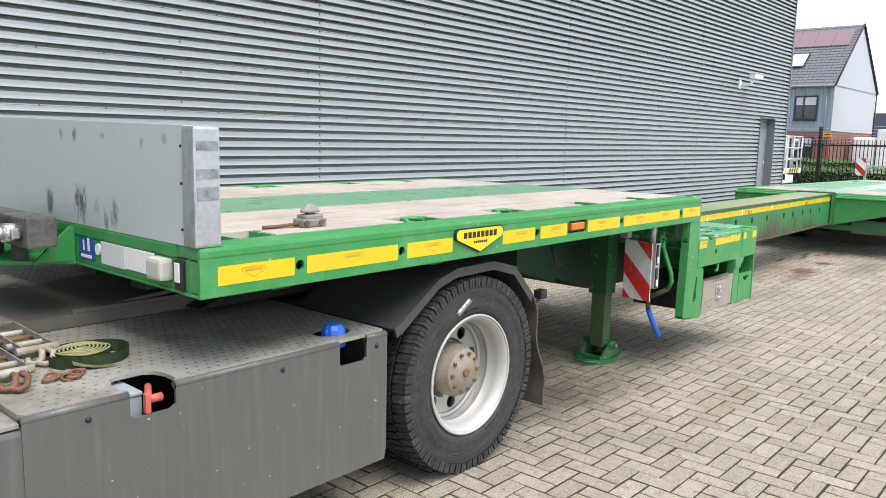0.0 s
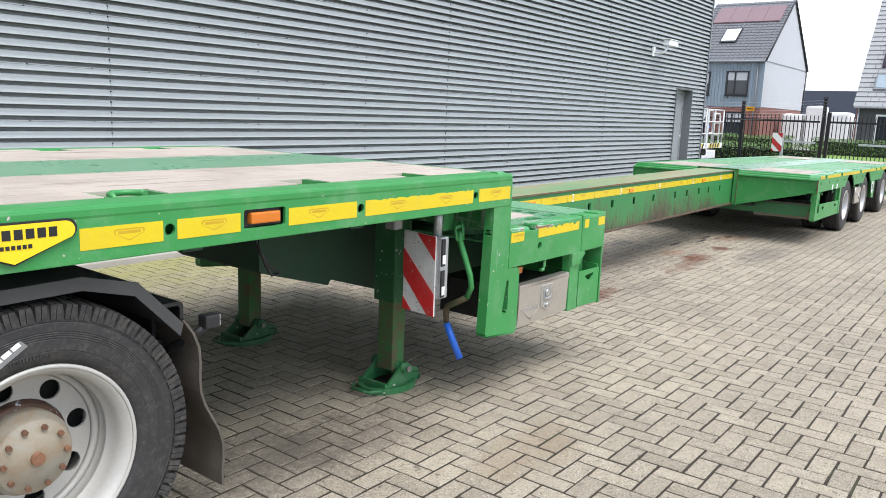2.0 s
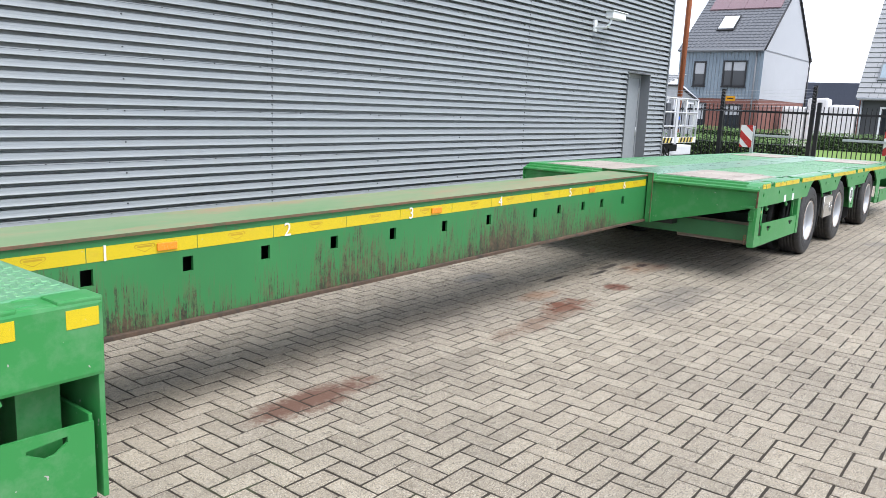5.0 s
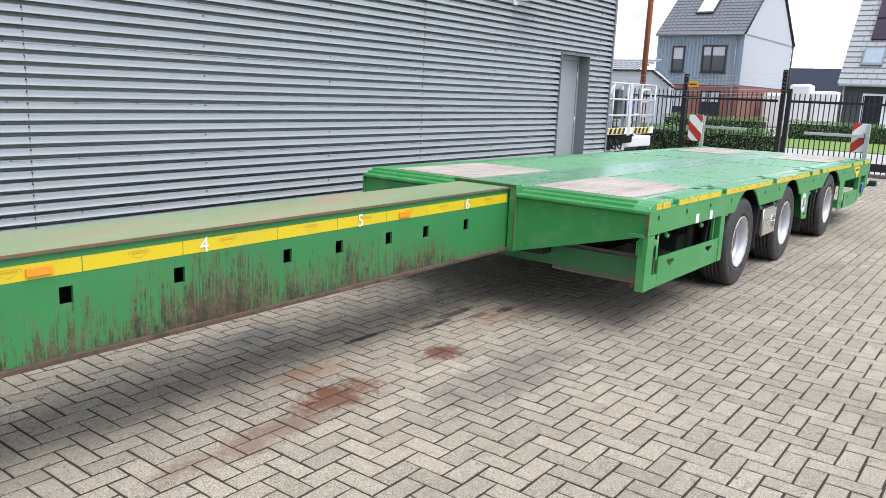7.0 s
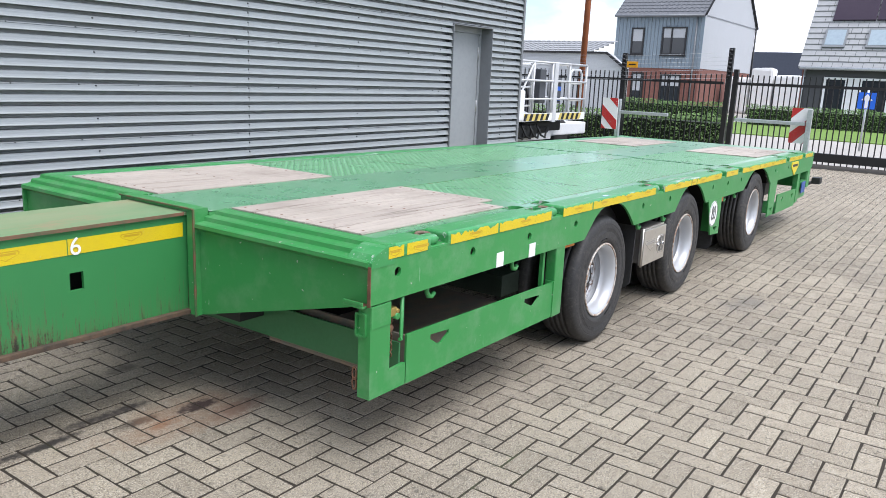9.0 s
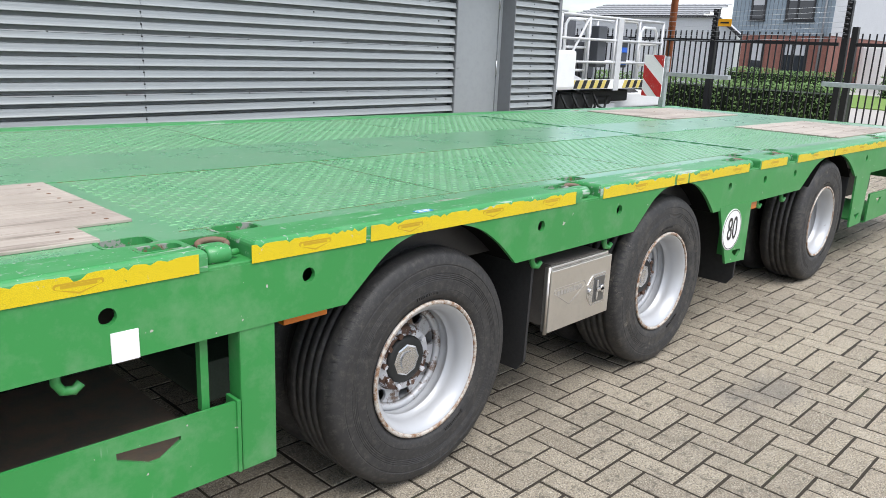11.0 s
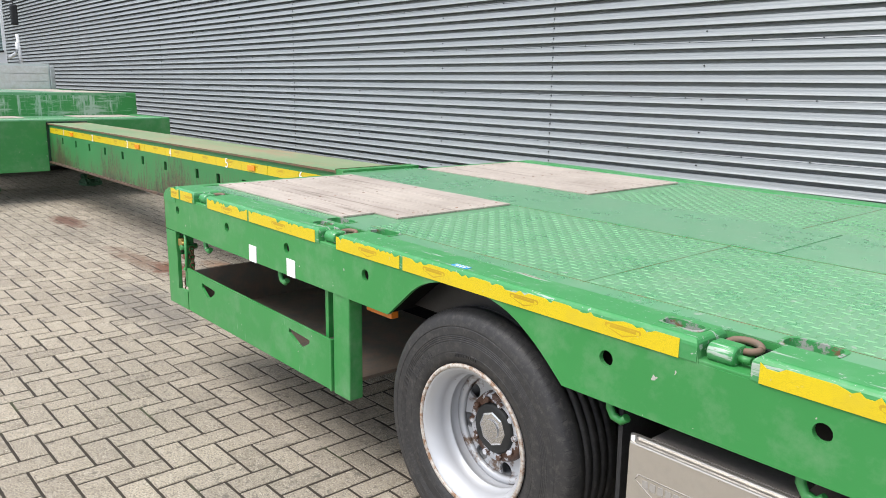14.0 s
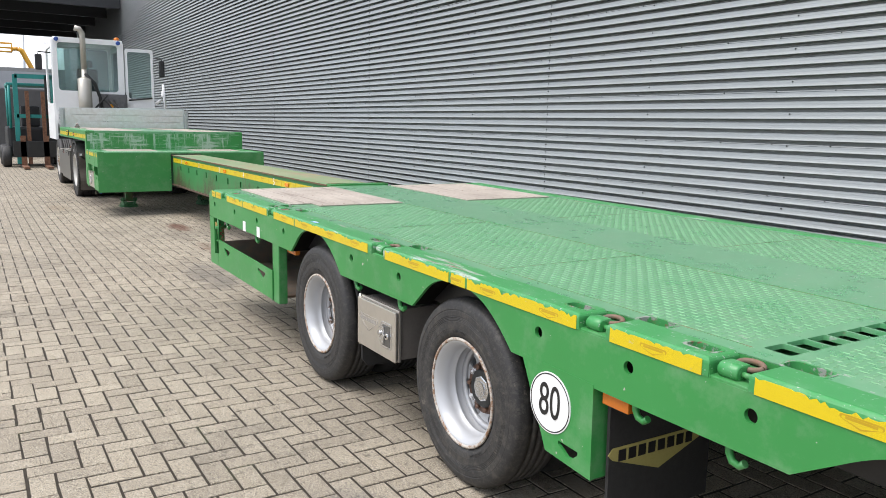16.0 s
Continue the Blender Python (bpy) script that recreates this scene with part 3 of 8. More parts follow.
def part(name, bm, material, parent, label="", shear=None, kind=""):
    """Link a bmesh as one mesh object under a thing or a part. Places are in the world; shear is the slope of the rear deck."""
    if shear:
        for v in bm.verts:
            v.co.z += shear(v.co.x)
    ob = new(name, finish(bm, name, material))
    base = parent
    off = Vector((0, 0, 0))
    while base is not None:
        off += base.location
        base = base.parent
    ob.data.transform(Matrix.Translation(-off))
    ob.parent = parent
    return tagged(ob, label, kind=kind)


def thing(name, bm, material, label, category, group="", kind=""):
    return tagged(new(name, finish(bm, name, material)), label, category, group, kind)


def words(text, size, depth, place, material, parent, name="lettering", turn=None, shear=0.0):
    """Text from the built-in font as a mesh, standing upright and facing -y."""
    cu = bpy.data.curves.new(name, "FONT")
    cu.body, cu.size, cu.extrude, cu.align_x, cu.align_y = text, size, depth, "CENTER", "CENTER"
    tmp = bpy.data.objects.new(name, cu)
    scene.collection.objects.link(tmp)
    me = bpy.data.meshes.new_from_object(tmp.evaluated_get(bpy.context.evaluated_depsgraph_get()))
    bpy.data.objects.remove(tmp)
    me.materials.clear()
    me.materials.append(material)
    me.transform(Matrix.Translation(place) @ (turn or pose(0, 0, 0, 90, 0, 0)))
    ob = new(name, me)
    off, base = Vector((0, 0, 0)), parent
    while base is not None:
        off += base.location
        base = base.parent
    me.transform(Matrix.Translation(-off))
    ob.parent = parent
    return ob


def shield(bm, axis, a0, a1, cu, top, w, h, rim=0.0):
    """The maker's badge: a wide shield with rounded shoulders and a point below, filled or as a rim only."""
    r = h * 0.24
    pts = [(cu + w / 2 - r + r * math.cos(radians(a)), top - r + r * math.sin(radians(a))) for a in (-50, -20, 10, 40, 65, 90)]
    pts += [(cu - w / 2 + r + r * math.cos(radians(a)), top - r + r * math.sin(radians(a))) for a in (90, 115, 140, 170, 200, 230)]
    pts.append((cu, top - h))
    inner = [(cu + (u - cu) * (1 - 2.6 * rim / w), top - h / 2 + (v - top + h / 2) * (1 - 2.4 * rim / h)) for u, v in pts]
    return prism(bm, axis, a0, a1, pts, [inner] if rim else [])


# ---- setting: ground and paving ----
A = 0.1045
JOINT = 0.0105
X0, Y0 = 13.52, 1.134


def paver_data(x0, x1, y0, y1, keep):
    out = []
    i0, i1 = int((x0 - X0) / A) - 3, int((x1 - X0) / A) + 3
    j0, j1 = int((y0 - Y0) / A) - 3, int((y1 - Y0) / A) + 3
    for j in range(j0, j1):
        for i in range(i0, i1):
            k = (i - j) % 4
            if k == 0:
                b = (X0 + i * A, Y0 + j * A, 2 * A, A)
            elif k == 3:
                b = (X0 + i * A, Y0 + j * A, A, 2 * A)
            else:
                continue
            if x0 <= b[0] <= x1 and y0 <= b[1] <= y1 and keep(b[0], b[1]):
                out.append(b)
    return out


def paver_verts(w, d, tilt, z):
    h, c = JOINT / 2, 0.0018
    xs, ys = (h, w - h), (h, d - h)
    low = [(x, y, -0.03) for x, y in ((xs[0], ys[0]), (xs[1], ys[0]), (xs[1], ys[1]), (xs[0], ys[1]))]
    mid = [(x, y, z - 0.0022) for x, y, _ in low]
    top = [(x + (c if x == xs[0] else -c), y + (c if y == ys[0] else -c), z + tilt[0] * (x - w / 2) + tilt[1] * (y - d / 2)) for x, y, _ in low]
    return low + mid + top


PAVER_FACES = [(8, 9, 10, 11)] + [(a + i, a + (i + 1) % 4, a + 4 + (i + 1) % 4, a + 4 + i) for a in (0, 4) for i in range(4)]

bm = M()
box(bm, -400, 400, -400, 400, -0.4, -0.0027)
ground = thing("ground", bm, sand, "sandy ground that reaches the horizon under the paving", "ground", kind="structure")

pavement = empty("pavement", (0, 0, 0), "yard of grey concrete pavers laid in herringbone, stained with rust", "paving", kind="structure")
rng = random.Random(5)


def near_stretch(x, y):
    return 12.0 <= x <= 16.2 and 0.95 <= y <= 2.35


verts, faces = [], []
for bx, by, w, d in paver_data(-14, 27.3, -7.5, 6.7, lambda x, y: not near_stretch(x, y)):
    k = len(verts)
    tilt = (rng.uniform(-0.007, 0.007), rng.uniform(-0.007, 0.007))
    off = [(rng.uniform(-0.0028, 0.0028), rng.uniform(-0.0028, 0.0028)) for i in range(4)]
    pv = paver_verts(w, d, tilt, rng.uniform(-0.0014, 0.0012))
    verts += [(bx + x + off[i % 4][0], by + y + off[i % 4][1], z) for i, (x, y, z) in enumerate(pv)]
    faces += [tuple(k + i for i in f) for f in PAVER_FACES]
me = bpy.data.meshes.new("pavers")
me.from_pydata(verts, [], faces)
me.materials.append(paver_mat)
ob = new("pavers", me)
ob.parent = pavement
tagged(ob, "grey concrete pavers with open sandy joints", kind="stuff")

# ---- setting: hall wall ----
WALL_Y, PITCH = 6.9, 0.095
DOOR_X0, DOOR_X1, DOOR_Z = 19.2, 20.24, 2.27
CORNER = 21.15
WALL_TOP = 9.5
hall = empty("wall_north", (0, WALL_Y, 0), "tall hall wall clad in grey horizontally ribbed steel sheets", "wall", kind="structure")
bm = M()
prism(bm, "y", WALL_Y + 0.1, WALL_Y + 0.3, [(-45, -0.02), (DOOR_X0, -0.02), (DOOR_X0, DOOR_Z), (DOOR_X1, DOOR_Z), (DOOR_X1, -0.02), (CORNER, -0.02), (CORNER, WALL_TOP), (-45, WALL_TOP)])
box(bm, CORNER - 0.25, CORNER, WALL_Y + 0.3, WALL_Y + 14, 0, WALL_TOP)
part("wall_core", bm, grey_trim, hall)


LIP = 0.143


def rib_sheet(x0, x1, k0, k1, bow):
    """A sheet of ribs k0..k1: a face that leans back from a sharp lip, and a deep slot under the lip. Its foot laps over the sheet below."""
    bm = M()
    prof = []
    for k in range(k0, k1):
        z = LIP + k * PITCH
        if k == k0:
            prof.append((0.019, z - 0.047))
        prof += [(0.026 if k > k0 else 0.0235, z - 0.038), (0.028, z - 0.036), (0.094, z - 0.034), (0.094, z - 0.002), (0.004, z - 0.003)]
        prof += [(0.0005, z - 0.001), (0.0012, z + 0.002), (0.0125, z + 0.0135), (0.0172, z + 0.026), (0.0198, z + 0.04)]
    z = LIP + k1 * PITCH
    prof.append((0.0215, z - 0.0495))
    n = max(1, int((x1 - x0) / 0.85))
    cols = []
    for i in range(n + 1):
        x = x0 + (x1 - x0) * i / n
        cols.append([bm.verts.new((x, WALL_Y + d + bow * math.sin(math.pi * i / n), z)) for d, z in prof])
    for ca, cb in zip(cols, cols[1:]):
        for i in range(len(prof) - 1):
            bm.faces.new((ca[i], ca[i + 1], cb[i + 1], cb[i]))
    return bm


JOINTS = [CORNER] + [10.39 + 5.125 * i for i in range(1, -11, -1)]
rows_per = 5
rib_count = int((WALL_TOP - LIP) / PITCH)
door_ribs = int(round((DOOR_Z - 0.07) / PITCH))
for k0 in range(-2, rib_count, rows_per):
    k1 = min(rib_count, k0 + rows_per)
    k0 = max(k0, 0)
    for xb, xa in zip(JOINTS, JOINTS[1:]):
        spans = [(xa, xb, k0, k1)]
        if xa < DOOR_X0 < xb and k0 < door_ribs:
            spans = [(xa, DOOR_X0, k0, min(k1, door_ribs)), (DOOR_X1, xb, k0, min(k1, door_ribs))]
            if k1 > door_ribs:
                spans.append((xa, xb, door_ribs, k1))
        for sa, sb, ka, kb in spans:
            part("cladding_sheet", rib_sheet(sa + 0.002, sb - 0.002, ka, kb, rng.uniform(-0.002, 0.003)), clad, hall)
# screws: one on each rib at the sheet joints, every third rib between
bm = M()
x = 10.39 - 1.708 * 20
col = -20
while x < CORNER:
    if x > -20 and not DOOR_X0 - 0.1 < x < DOOR_X1 + 0.1:
        for k in range(0, 45, 1 if col % 3 == 0 else 3):
            z = LIP + k * PITCH + 0.042
            y = WALL_Y + 0.018 + rng.uniform(-0.001, 0.001)
            box(bm, x - 0.0055, x + 0.0055, y - 0.005, y + 0.004, z - 0.0055, z + 0.0055)
    x += 1.708
    col += 1
for k in range(-2, 42, rows_per):
    x = -12.0
    while x < CORNER - 0.1:
        if not (DOOR_X0 - 0.1 < x < DOOR_X1 + 0.1 and k < door_ribs) and k > 0:
            z = LIP + k * PITCH - 0.043
            box(bm, x - 0.0045, x + 0.0045, WALL_Y + 0.015, WALL_Y + 0.024, z - 0.004, z + 0.004)
        x += 0.57
part("cladding_screws", bm, dark_steel, hall, "small dark screw heads", kind="stuff")
bm = M()
box(bm, -45, DOOR_X0 - 0.02, WALL_Y - 0.12, WALL_Y + 0.1, -0.02, 0.055, 0.01)
box(bm, DOOR_X1 + 0.02, CORNER + 0.02, WALL_Y - 0.12, WALL_Y + 0.1, -0.02, 0.055, 0.01)
part("wall_plinth", bm, slab_mat, hall, "pale concrete plinth along the wall")
bm = M()
box(bm, CORNER - 0.003, CORNER + 0.05, WALL_Y - 0.005, WALL_Y + 0.16, 0.05, WALL_TOP, 0.004)
part("corner_flashing", bm, grey_trim, hall)
bm = M()
box(bm, -45, CORNER, WALL_Y + 0.3, WALL_Y + 14, WALL_TOP - 0.2, WALL_TOP)
tagged(new("roof_hall", finish(bm, "roof_hall", grey_trim)), "flat roof of the hall", "roof", kind="structure")

door = empty("door_1", (DOOR_X0, WALL_Y, 0), "grey steel door set deep in the ribbed wall", "door", kind="structure")
bm = M()
for x0, x1 in ((DOOR_X0, DOOR_X0 + 0.012), (DOOR_X1 - 0.012, DOOR_X1)):
    box(bm, x0, x1, WALL_Y - 0.01, WALL_Y + 0.26, 0.0, DOOR_Z)
box(bm, DOOR_X0 + 0.012, DOOR_X1 - 0.012, WALL_Y - 0.01, WALL_Y + 0.26, DOOR_Z - 0.012, DOOR_Z)
part("reveal", bm, grey_trim, door, "dark grey folded reveal")
bm = M()
prism(bm, "y", WALL_Y + 0.19, WALL_Y + 0.25, [(DOOR_X0 + 0.012, 0.0), (DOOR_X0 + 0.07, 0.0), (DOOR_X0 + 0.07, DOOR_Z - 0.09), (DOOR_X1 - 0.07, DOOR_Z - 0.09), (DOOR_X1 - 0.07, 0), (DOOR_X1 - 0.012, 0.0), (DOOR_X1 - 0.012, DOOR_Z - 0.012), (DOOR_X0 + 0.012, DOOR_Z - 0.012)])
part("door_frame", bm, grey_door, door)
bm = M()
box(bm, DOOR_X0 + 0.074, DOOR_X1 - 0.074, WALL_Y + 0.2, WALL_Y + 0.245, 0.02, DOOR_Z - 0.094, 0.003)
leaf = part("door_leaf", bm, grey_door, door)
bm = M()
box(bm, DOOR_X0 + 0.1, DOOR_X0 + 0.13, WALL_Y + 0.192, WALL_Y + 0.2, 0.98, 1.2, 0.003)
rod(bm, "y", (DOOR_X0 + 0.115, 0, 1.1), WALL_Y + 0.15, WALL_Y + 0.195, 0.01)
rod(bm, "x", (0, WALL_Y + 0.155, 1.1), DOOR_X0 + 0.105, DOOR_X0 + 0.23, 0.01)
part("door_handle", bm, zinc, leaf)
for z in (0.35, 1.1, 1.9):
    bm = M()
    rod(bm, "z", (DOOR_X1 - 0.072, WALL_Y + 0.192, 0), z - 0.09, z + 0.09, 0.011)
    part("hinge", bm, zinc, leaf)

# security camera on the wall
cctv = empty("security_camera", (18.1, WALL_Y, 3.0), "white security camera on a wall bracket", "camera")
bm = M()
box(bm, 17.93, 18.03, WALL_Y - 0.02, WALL_Y + 0.02, 2.93, 3.13, 0.004)
part("wall_plate", bm, white_paint, cctv)
bm = M()
tube(bm, [(17.98, WALL_Y - 0.02, 3.0), (17.98, WALL_Y - 0.22, 3.0), (18.0, WALL_Y - 0.27, 3.06), (18.02, WALL_Y - 0.28, 3.14)], 0.022)
part("arm", bm, white_paint, cctv)
bm = M()
box(bm, 17.93, 18.45, WALL_Y - 0.36, WALL_Y - 0.22, 3.15, 3.27, 0.015)
box(bm, 17.9, 18.5, WALL_Y - 0.38, WALL_Y - 0.2, 3.272, 3.285, 0.004)
body = part("housing", bm, white_paint, cctv)
bm = M()
rod(bm, "x", (0, WALL_Y - 0.29, 3.21), 18.45, 18.456, 0.04)
part("lens", bm, black_plastic, body)
cctv.location.x -= 0.32
cctv.location.z -= 0.05

# canopy over the far end of the yard
canopy = empty("canopy", (-27, 0, 6.5), "dark steel canopy fixed to the hall wall", "canopy", kind="structure")
bm = M()
n = 60
cols = []
for i in range(n + 1):
    x = -36 + 16 * i / n
    cols.append([bm.verts.new((x, y, 6.78 + (0.05 if i % 2 else 0.0))) for y in (-12, 6.88)])
for ca, cb in zip(cols, cols[1:]):
    bm.faces.new((ca[0], ca[1], cb[1], cb[0]))
part("roof_sheet", bm, canopy_mat, canopy)
for x in (-20.1, -24, -28, -32, -36):
    bm = M()
    box(bm, x - 0.12, x + 0.12, -12, 6.88, 6.3, 6.76)
    part("rafter", bm, canopy_mat, canopy)
for y in (-11.8, -6):
    for x in (-20.1, -36):
        bm = M()
        box(bm, x - 0.11, x + 0.11, y - 0.11, y + 0.11, -0.02, 6.3)
        part("column", bm, canopy_mat, canopy)

# ---- lowloader trailer ----
YN, YF, YC = 2.2, 4.7, 3.45
trailer = empty("lowloader_trailer", (8.0, YC, 0), "long extended green lowloader trailer with yellow marking tape, standing on paving", "trailer")


def slope(x):
    return -0.0105 * (x - 12.05)


def jagged(x0, x1, z0, z1, torn, r):
    """Outline of a strip of tape whose upper edge is torn."""
    top = [(x1, z1)]
    if torn:
        n = max(3, int((x1 - x0) / 0.012))
        d = 0.0
        for i in range(1, n):
            d = 0.15 * d if r.random() < 0.32 else min(max(d + r.uniform(-0.012, 0.012), 0.0), (z1 - z0) * 0.55 * torn)
            top.append((x1 - (x1 - x0) * (i + r.uniform(-0.3, 0.3)) / n, z1 - d))
    top.append((x0, z1))
    return [(x0, z0), (x1, z0)] + top


def tape_strip(x0, x1, z0, z1, y, torn=0.0, shear=None, emblem=True):
    r = random.Random(int(x0 * 1000))
    bm = prism(M(), "y", y - 0.0014, y, jagged(x0, x1, z0, z1, torn, r))
    ob = part("marking_tape", bm, yellow, trailer, shear=shear)
    if emblem:
        k = max(1, int((x1 - x0) / 0.3))
        for i in range(k):
            cx = x0 + (x1 - x0) * (i + 0.5) / k + r.uniform(-0.03, 0.03)
            w = min(0.1, (x1 - x0) * 0.8)
            top, h = z1 - (z1 - z0) * (0.18 + 0.2 * torn), (z1 - z0) * 0.6
            bm = shield(M(), "y", y - 0.0017, y - 0.0013, cx, top, w, h, 0.0035)
            box(bm, cx - w * 0.36, cx + w * 0.36, y - 0.0017, y - 0.0013, top - h * 0.42, top - h * 0.18)
            part("emblem", bm, emblem_yellow, ob, shear=shear)


# front deck: side rails
FX0, FX1 = 0.9, 4.785
holes = [ring2d(x, 1.152, 0.019, 14) for x in (1.3, 1.82, 2.79, 3.655, 4.46)]
holes.append(rect2d(3.075, 3.26, 1.125, 1.19, 0.006, 2))
bm = prism(M(), "y", YN, YN + 0.014, rect2d(FX0, FX1, 1.088, 1.21), holes)
box(bm, FX0, FX1, YN - 0.002, YN + 0.14, 1.204, 1.248, 0.013)
box(bm, FX0, FX1, YN, YN + 0.12, 1.08, 1.092, 0.004)
box(bm, FX0, FX1, YN + 0.06, YN + 0.075, 1.09, 1.205)
part("side_rail", bm, green, trailer)
bm = box(M(), FX0, FX1, YF - 0.14, YF, 1.08, 1.248, 0.012)
part("side_rail", bm, green, trailer)
bm = box(M(), 3.105, 3.235, YN - 0.004, YN + 0.03, 1.138, 1.178, 0.006)
lamp = part("marker_light", bm, amber, trailer, "amber side marker lamp")
bm = box(M(), 3.078, 3.257, YN + 0.02, YN + 0.05, 1.127, 1.188)
part("lamp_base", bm, black_plastic, lamp)
for x0, x1, torn in ((0.965, 1.275, 0), (1.33, 1.795, 0), (1.85, 2.135, 0), (2.5, 2.765, 0), (2.815, 3.06, 0), (3.275, 3.63, 0), (3.68, 4.435, 0.15), (4.485, 4.765, 0)):
    tape_strip(x0, x1, 1.118, 1.182, YN, torn)
# maker's badge as plain shapes
bm = shield(M(), "y", YN - 0.012, YN, 2.315, 1.218, 0.35, 0.118)
badge = part("badge", bm, black_paint, trailer, "yellow shield badge with dark bars")
bm = shield(M(), "y", YN - 0.015, YN - 0.011, 2.315, 1.212, 0.334, 0.106)
part("badge_face", bm, badge_yellow, badge)
bm = M()
for i in range(8):
    box(bm, 2.195 + i * 0.0305, 2.195 + i * 0.0305 + 0.022, YN - 0.0165, YN - 0.0145, 1.172, 1.199)
for i in range(7):
    box(bm, 2.265 + i * 0.0145, 2.265 + i * 0.0145 + 0.01, YN - 0.0165, YN - 0.0145, 1.146, 1.157)
part("badge_bars", bm, black_paint, badge)
# front deck: floor
bm = box(M(), 1.0, FX1 - 0.01, YN + 0.1, YF - 0.1, 1.17, 1.205)
box(bm, 1.0, FX1 - 0.0765, 3.1, 3.8, 1.2, 1.2475, 0.004)
box(bm, FX1 - 0.075, FX1, YN + 0.13, YF - 0.13, 1.2, 1.2475, 0.006)
part("deck_frame", bm, deck_paint, trailer)
PW = 0.151
pockets = ((1.12, 1.3), (1.98, 2.22), (2.66, 2.88), (3.45, 3.62), (4.1, 4.26))
for side in (0, 1):
    for i in range(5):
        y0 = (YN + 0.141 + i * PW) if side == 0 else (YF - 0.141 - (i + 1) * PW)
        spans, x = [], 1.14
        if i == 0:
            for a, b in pockets:
                if a - x > 0.05:
                    spans.append((x, a))
                x = b
        spans.append((x, FX1 - 0.078))
        for a, b in spans:
            bm = box(M(), a, b - 0.002, y0 + 0.002, y0 + PW - 0.002, 1.206, 1.25, 0.003)
            part("plank", bm, wood, trailer)
for side, yc, sgn in ((0, YN + 0.141 + PW / 2, 1), (1, YF - 0.141 - PW / 2, -1)):
    for a, b in pockets:
        bm = box(M(), a + 0.003, b - 0.003, yc - PW / 2, yc + PW / 2, 1.205, 1.212)
        box(bm, a + 0.003, a + 0.015, yc - PW / 2, yc + PW / 2, 1.212, 1.247)
        box(bm, b - 0.015, b - 0.003, yc - PW / 2, yc + PW / 2, 1.212, 1.247)
        pk = part("lashing_pocket", bm, green_worn, trailer)
        if b - a > 0.2:
            cx = (a + b) / 2
            bm = tube(M(), arc((cx, yc - 0.02, 1.245), 0.058, 0, 180, 12, "xy") + [(cx - 0.058, yc - 0.045, 1.23)], 0.011)
            part("lashing_ring", bm, green_worn, pk)
plate_grey = plain("pale_grey_plate", (0.62, 0.63, 0.61), 0.45, 0.0, 0.06)
# front deck: end faces and front crossmember
bm = box(M(), FX1 - 0.012, FX1 + 0.002, YN + 0.02, YF - 0.02, 0.94, 1.21)
part("rear_face", bm, scraped("green_enamel_scraped", GREEN), trailer, "green rear face with pale scrape marks")
bm = box(M(), FX0 + 0.003, FX0 + 0.07, YN + 0.0145, YF - 0.003, 1.095, 1.2, 0.004)
box(bm, FX0 - 0.001, FX0 + 0.08, YN + 0.141, YF - 0.141, 1.2005, 1.2465, 0.008)
box(bm, FX0 + 0.001, FX0 + 0.075, YN + 0.121, YF - 0.121, 1.082, 1.0945, 0.004)
front = part("front_crossmember", bm, green, trailer)
for y0, y1, z0, z1, m, d, lab in ((2.95, 3.08, 1.115, 1.215, blue_film, 0.002, "dark blue sticker with pale lines"), (2.7, 2.885, 1.115, 1.199, plate_grey, 0.004, "pale grey plate"), (2.49, 2.698, 1.12, 1.208, white_film, 0.003, "white plate"), (2.29, 2.335, 1.1, 1.215, black_plastic, 0.014, "black front marker lamp")):
    bm = box(M(), FX0 - d, FX0 + 0.003, y0, y1, z0, min(z1, 1.199), min(d, 0.008) * 0.4)
    pl = part("plate", bm, m, front, lab)
    if m is blue_film:
        bm = M()
        for a, b, c, d2 in ((2.97, 3.06, 1.122, 1.134), (2.985, 3.0, 1.15, 1.2), (3.03, 3.04, 1.15, 1.19)):
            box(bm, FX0 - 0.0035, FX0 - 0.0015, a, b, c, d2)
        part("sticker_lines", bm, white_film, front)
bm = prism(M(), "x", FX0 - 0.0035, FX0 + 0.003, ring2d(2.915, 1.165, 0.022, 18))
part("round_sticker", bm, white_film, front)
bm = box(M(), FX0 - 0.018, FX0 - 0.0135, 2.298, 2.327, 1.125, 1.19, 0.002)
part("lamp_glass", bm, white_film, front)
bm = box(M(), FX0 - 0.05, FX0 + 0.003, 2.365, 2.46, 1.122, 1.198, 0.014)
part("junction_box", bm, plain("aged_ivory_plastic", (0.5, 0.49, 0.43), 0.5), front, "ivory plastic junction box")
bm = M()
prism(bm, "z", 1.085, 1.1, [(FX0, 3.12), (FX0, 3.9), (0.66, 3.9), (0.66, 3.3), (0.74, 3.2)])
prism(bm, "y", 3.12, 3.135, [(FX0, 1.1), (FX0, 1.235), (0.885, 1.235), (0.74, 1.1)])
box(bm, 0.655, 0.67, 3.35, 3.9, 1.085, 1.14)
prism(bm, "y", 3.4, 3.415, [(FX0, 1.1), (FX0, 1.235), (0.74, 1.1)])
part("hose_bracket", bm, green, trailer)
bm = M()
box(bm, 0.69, 0.8, 3.03, 3.78, 1.17, 1.285, 0.008)
for y in (3.24, 3.5, 3.7):
    box(bm, 0.72, 0.77, y, y + 0.04, 1.1, 1.2, 0.003)
coup = part("coupling_block", bm, rusty("grimy_alloy", (0.04, 0.038, 0.034), (0.13, 0.125, 0.115)), trailer, "grimy alloy air and power coupling block")
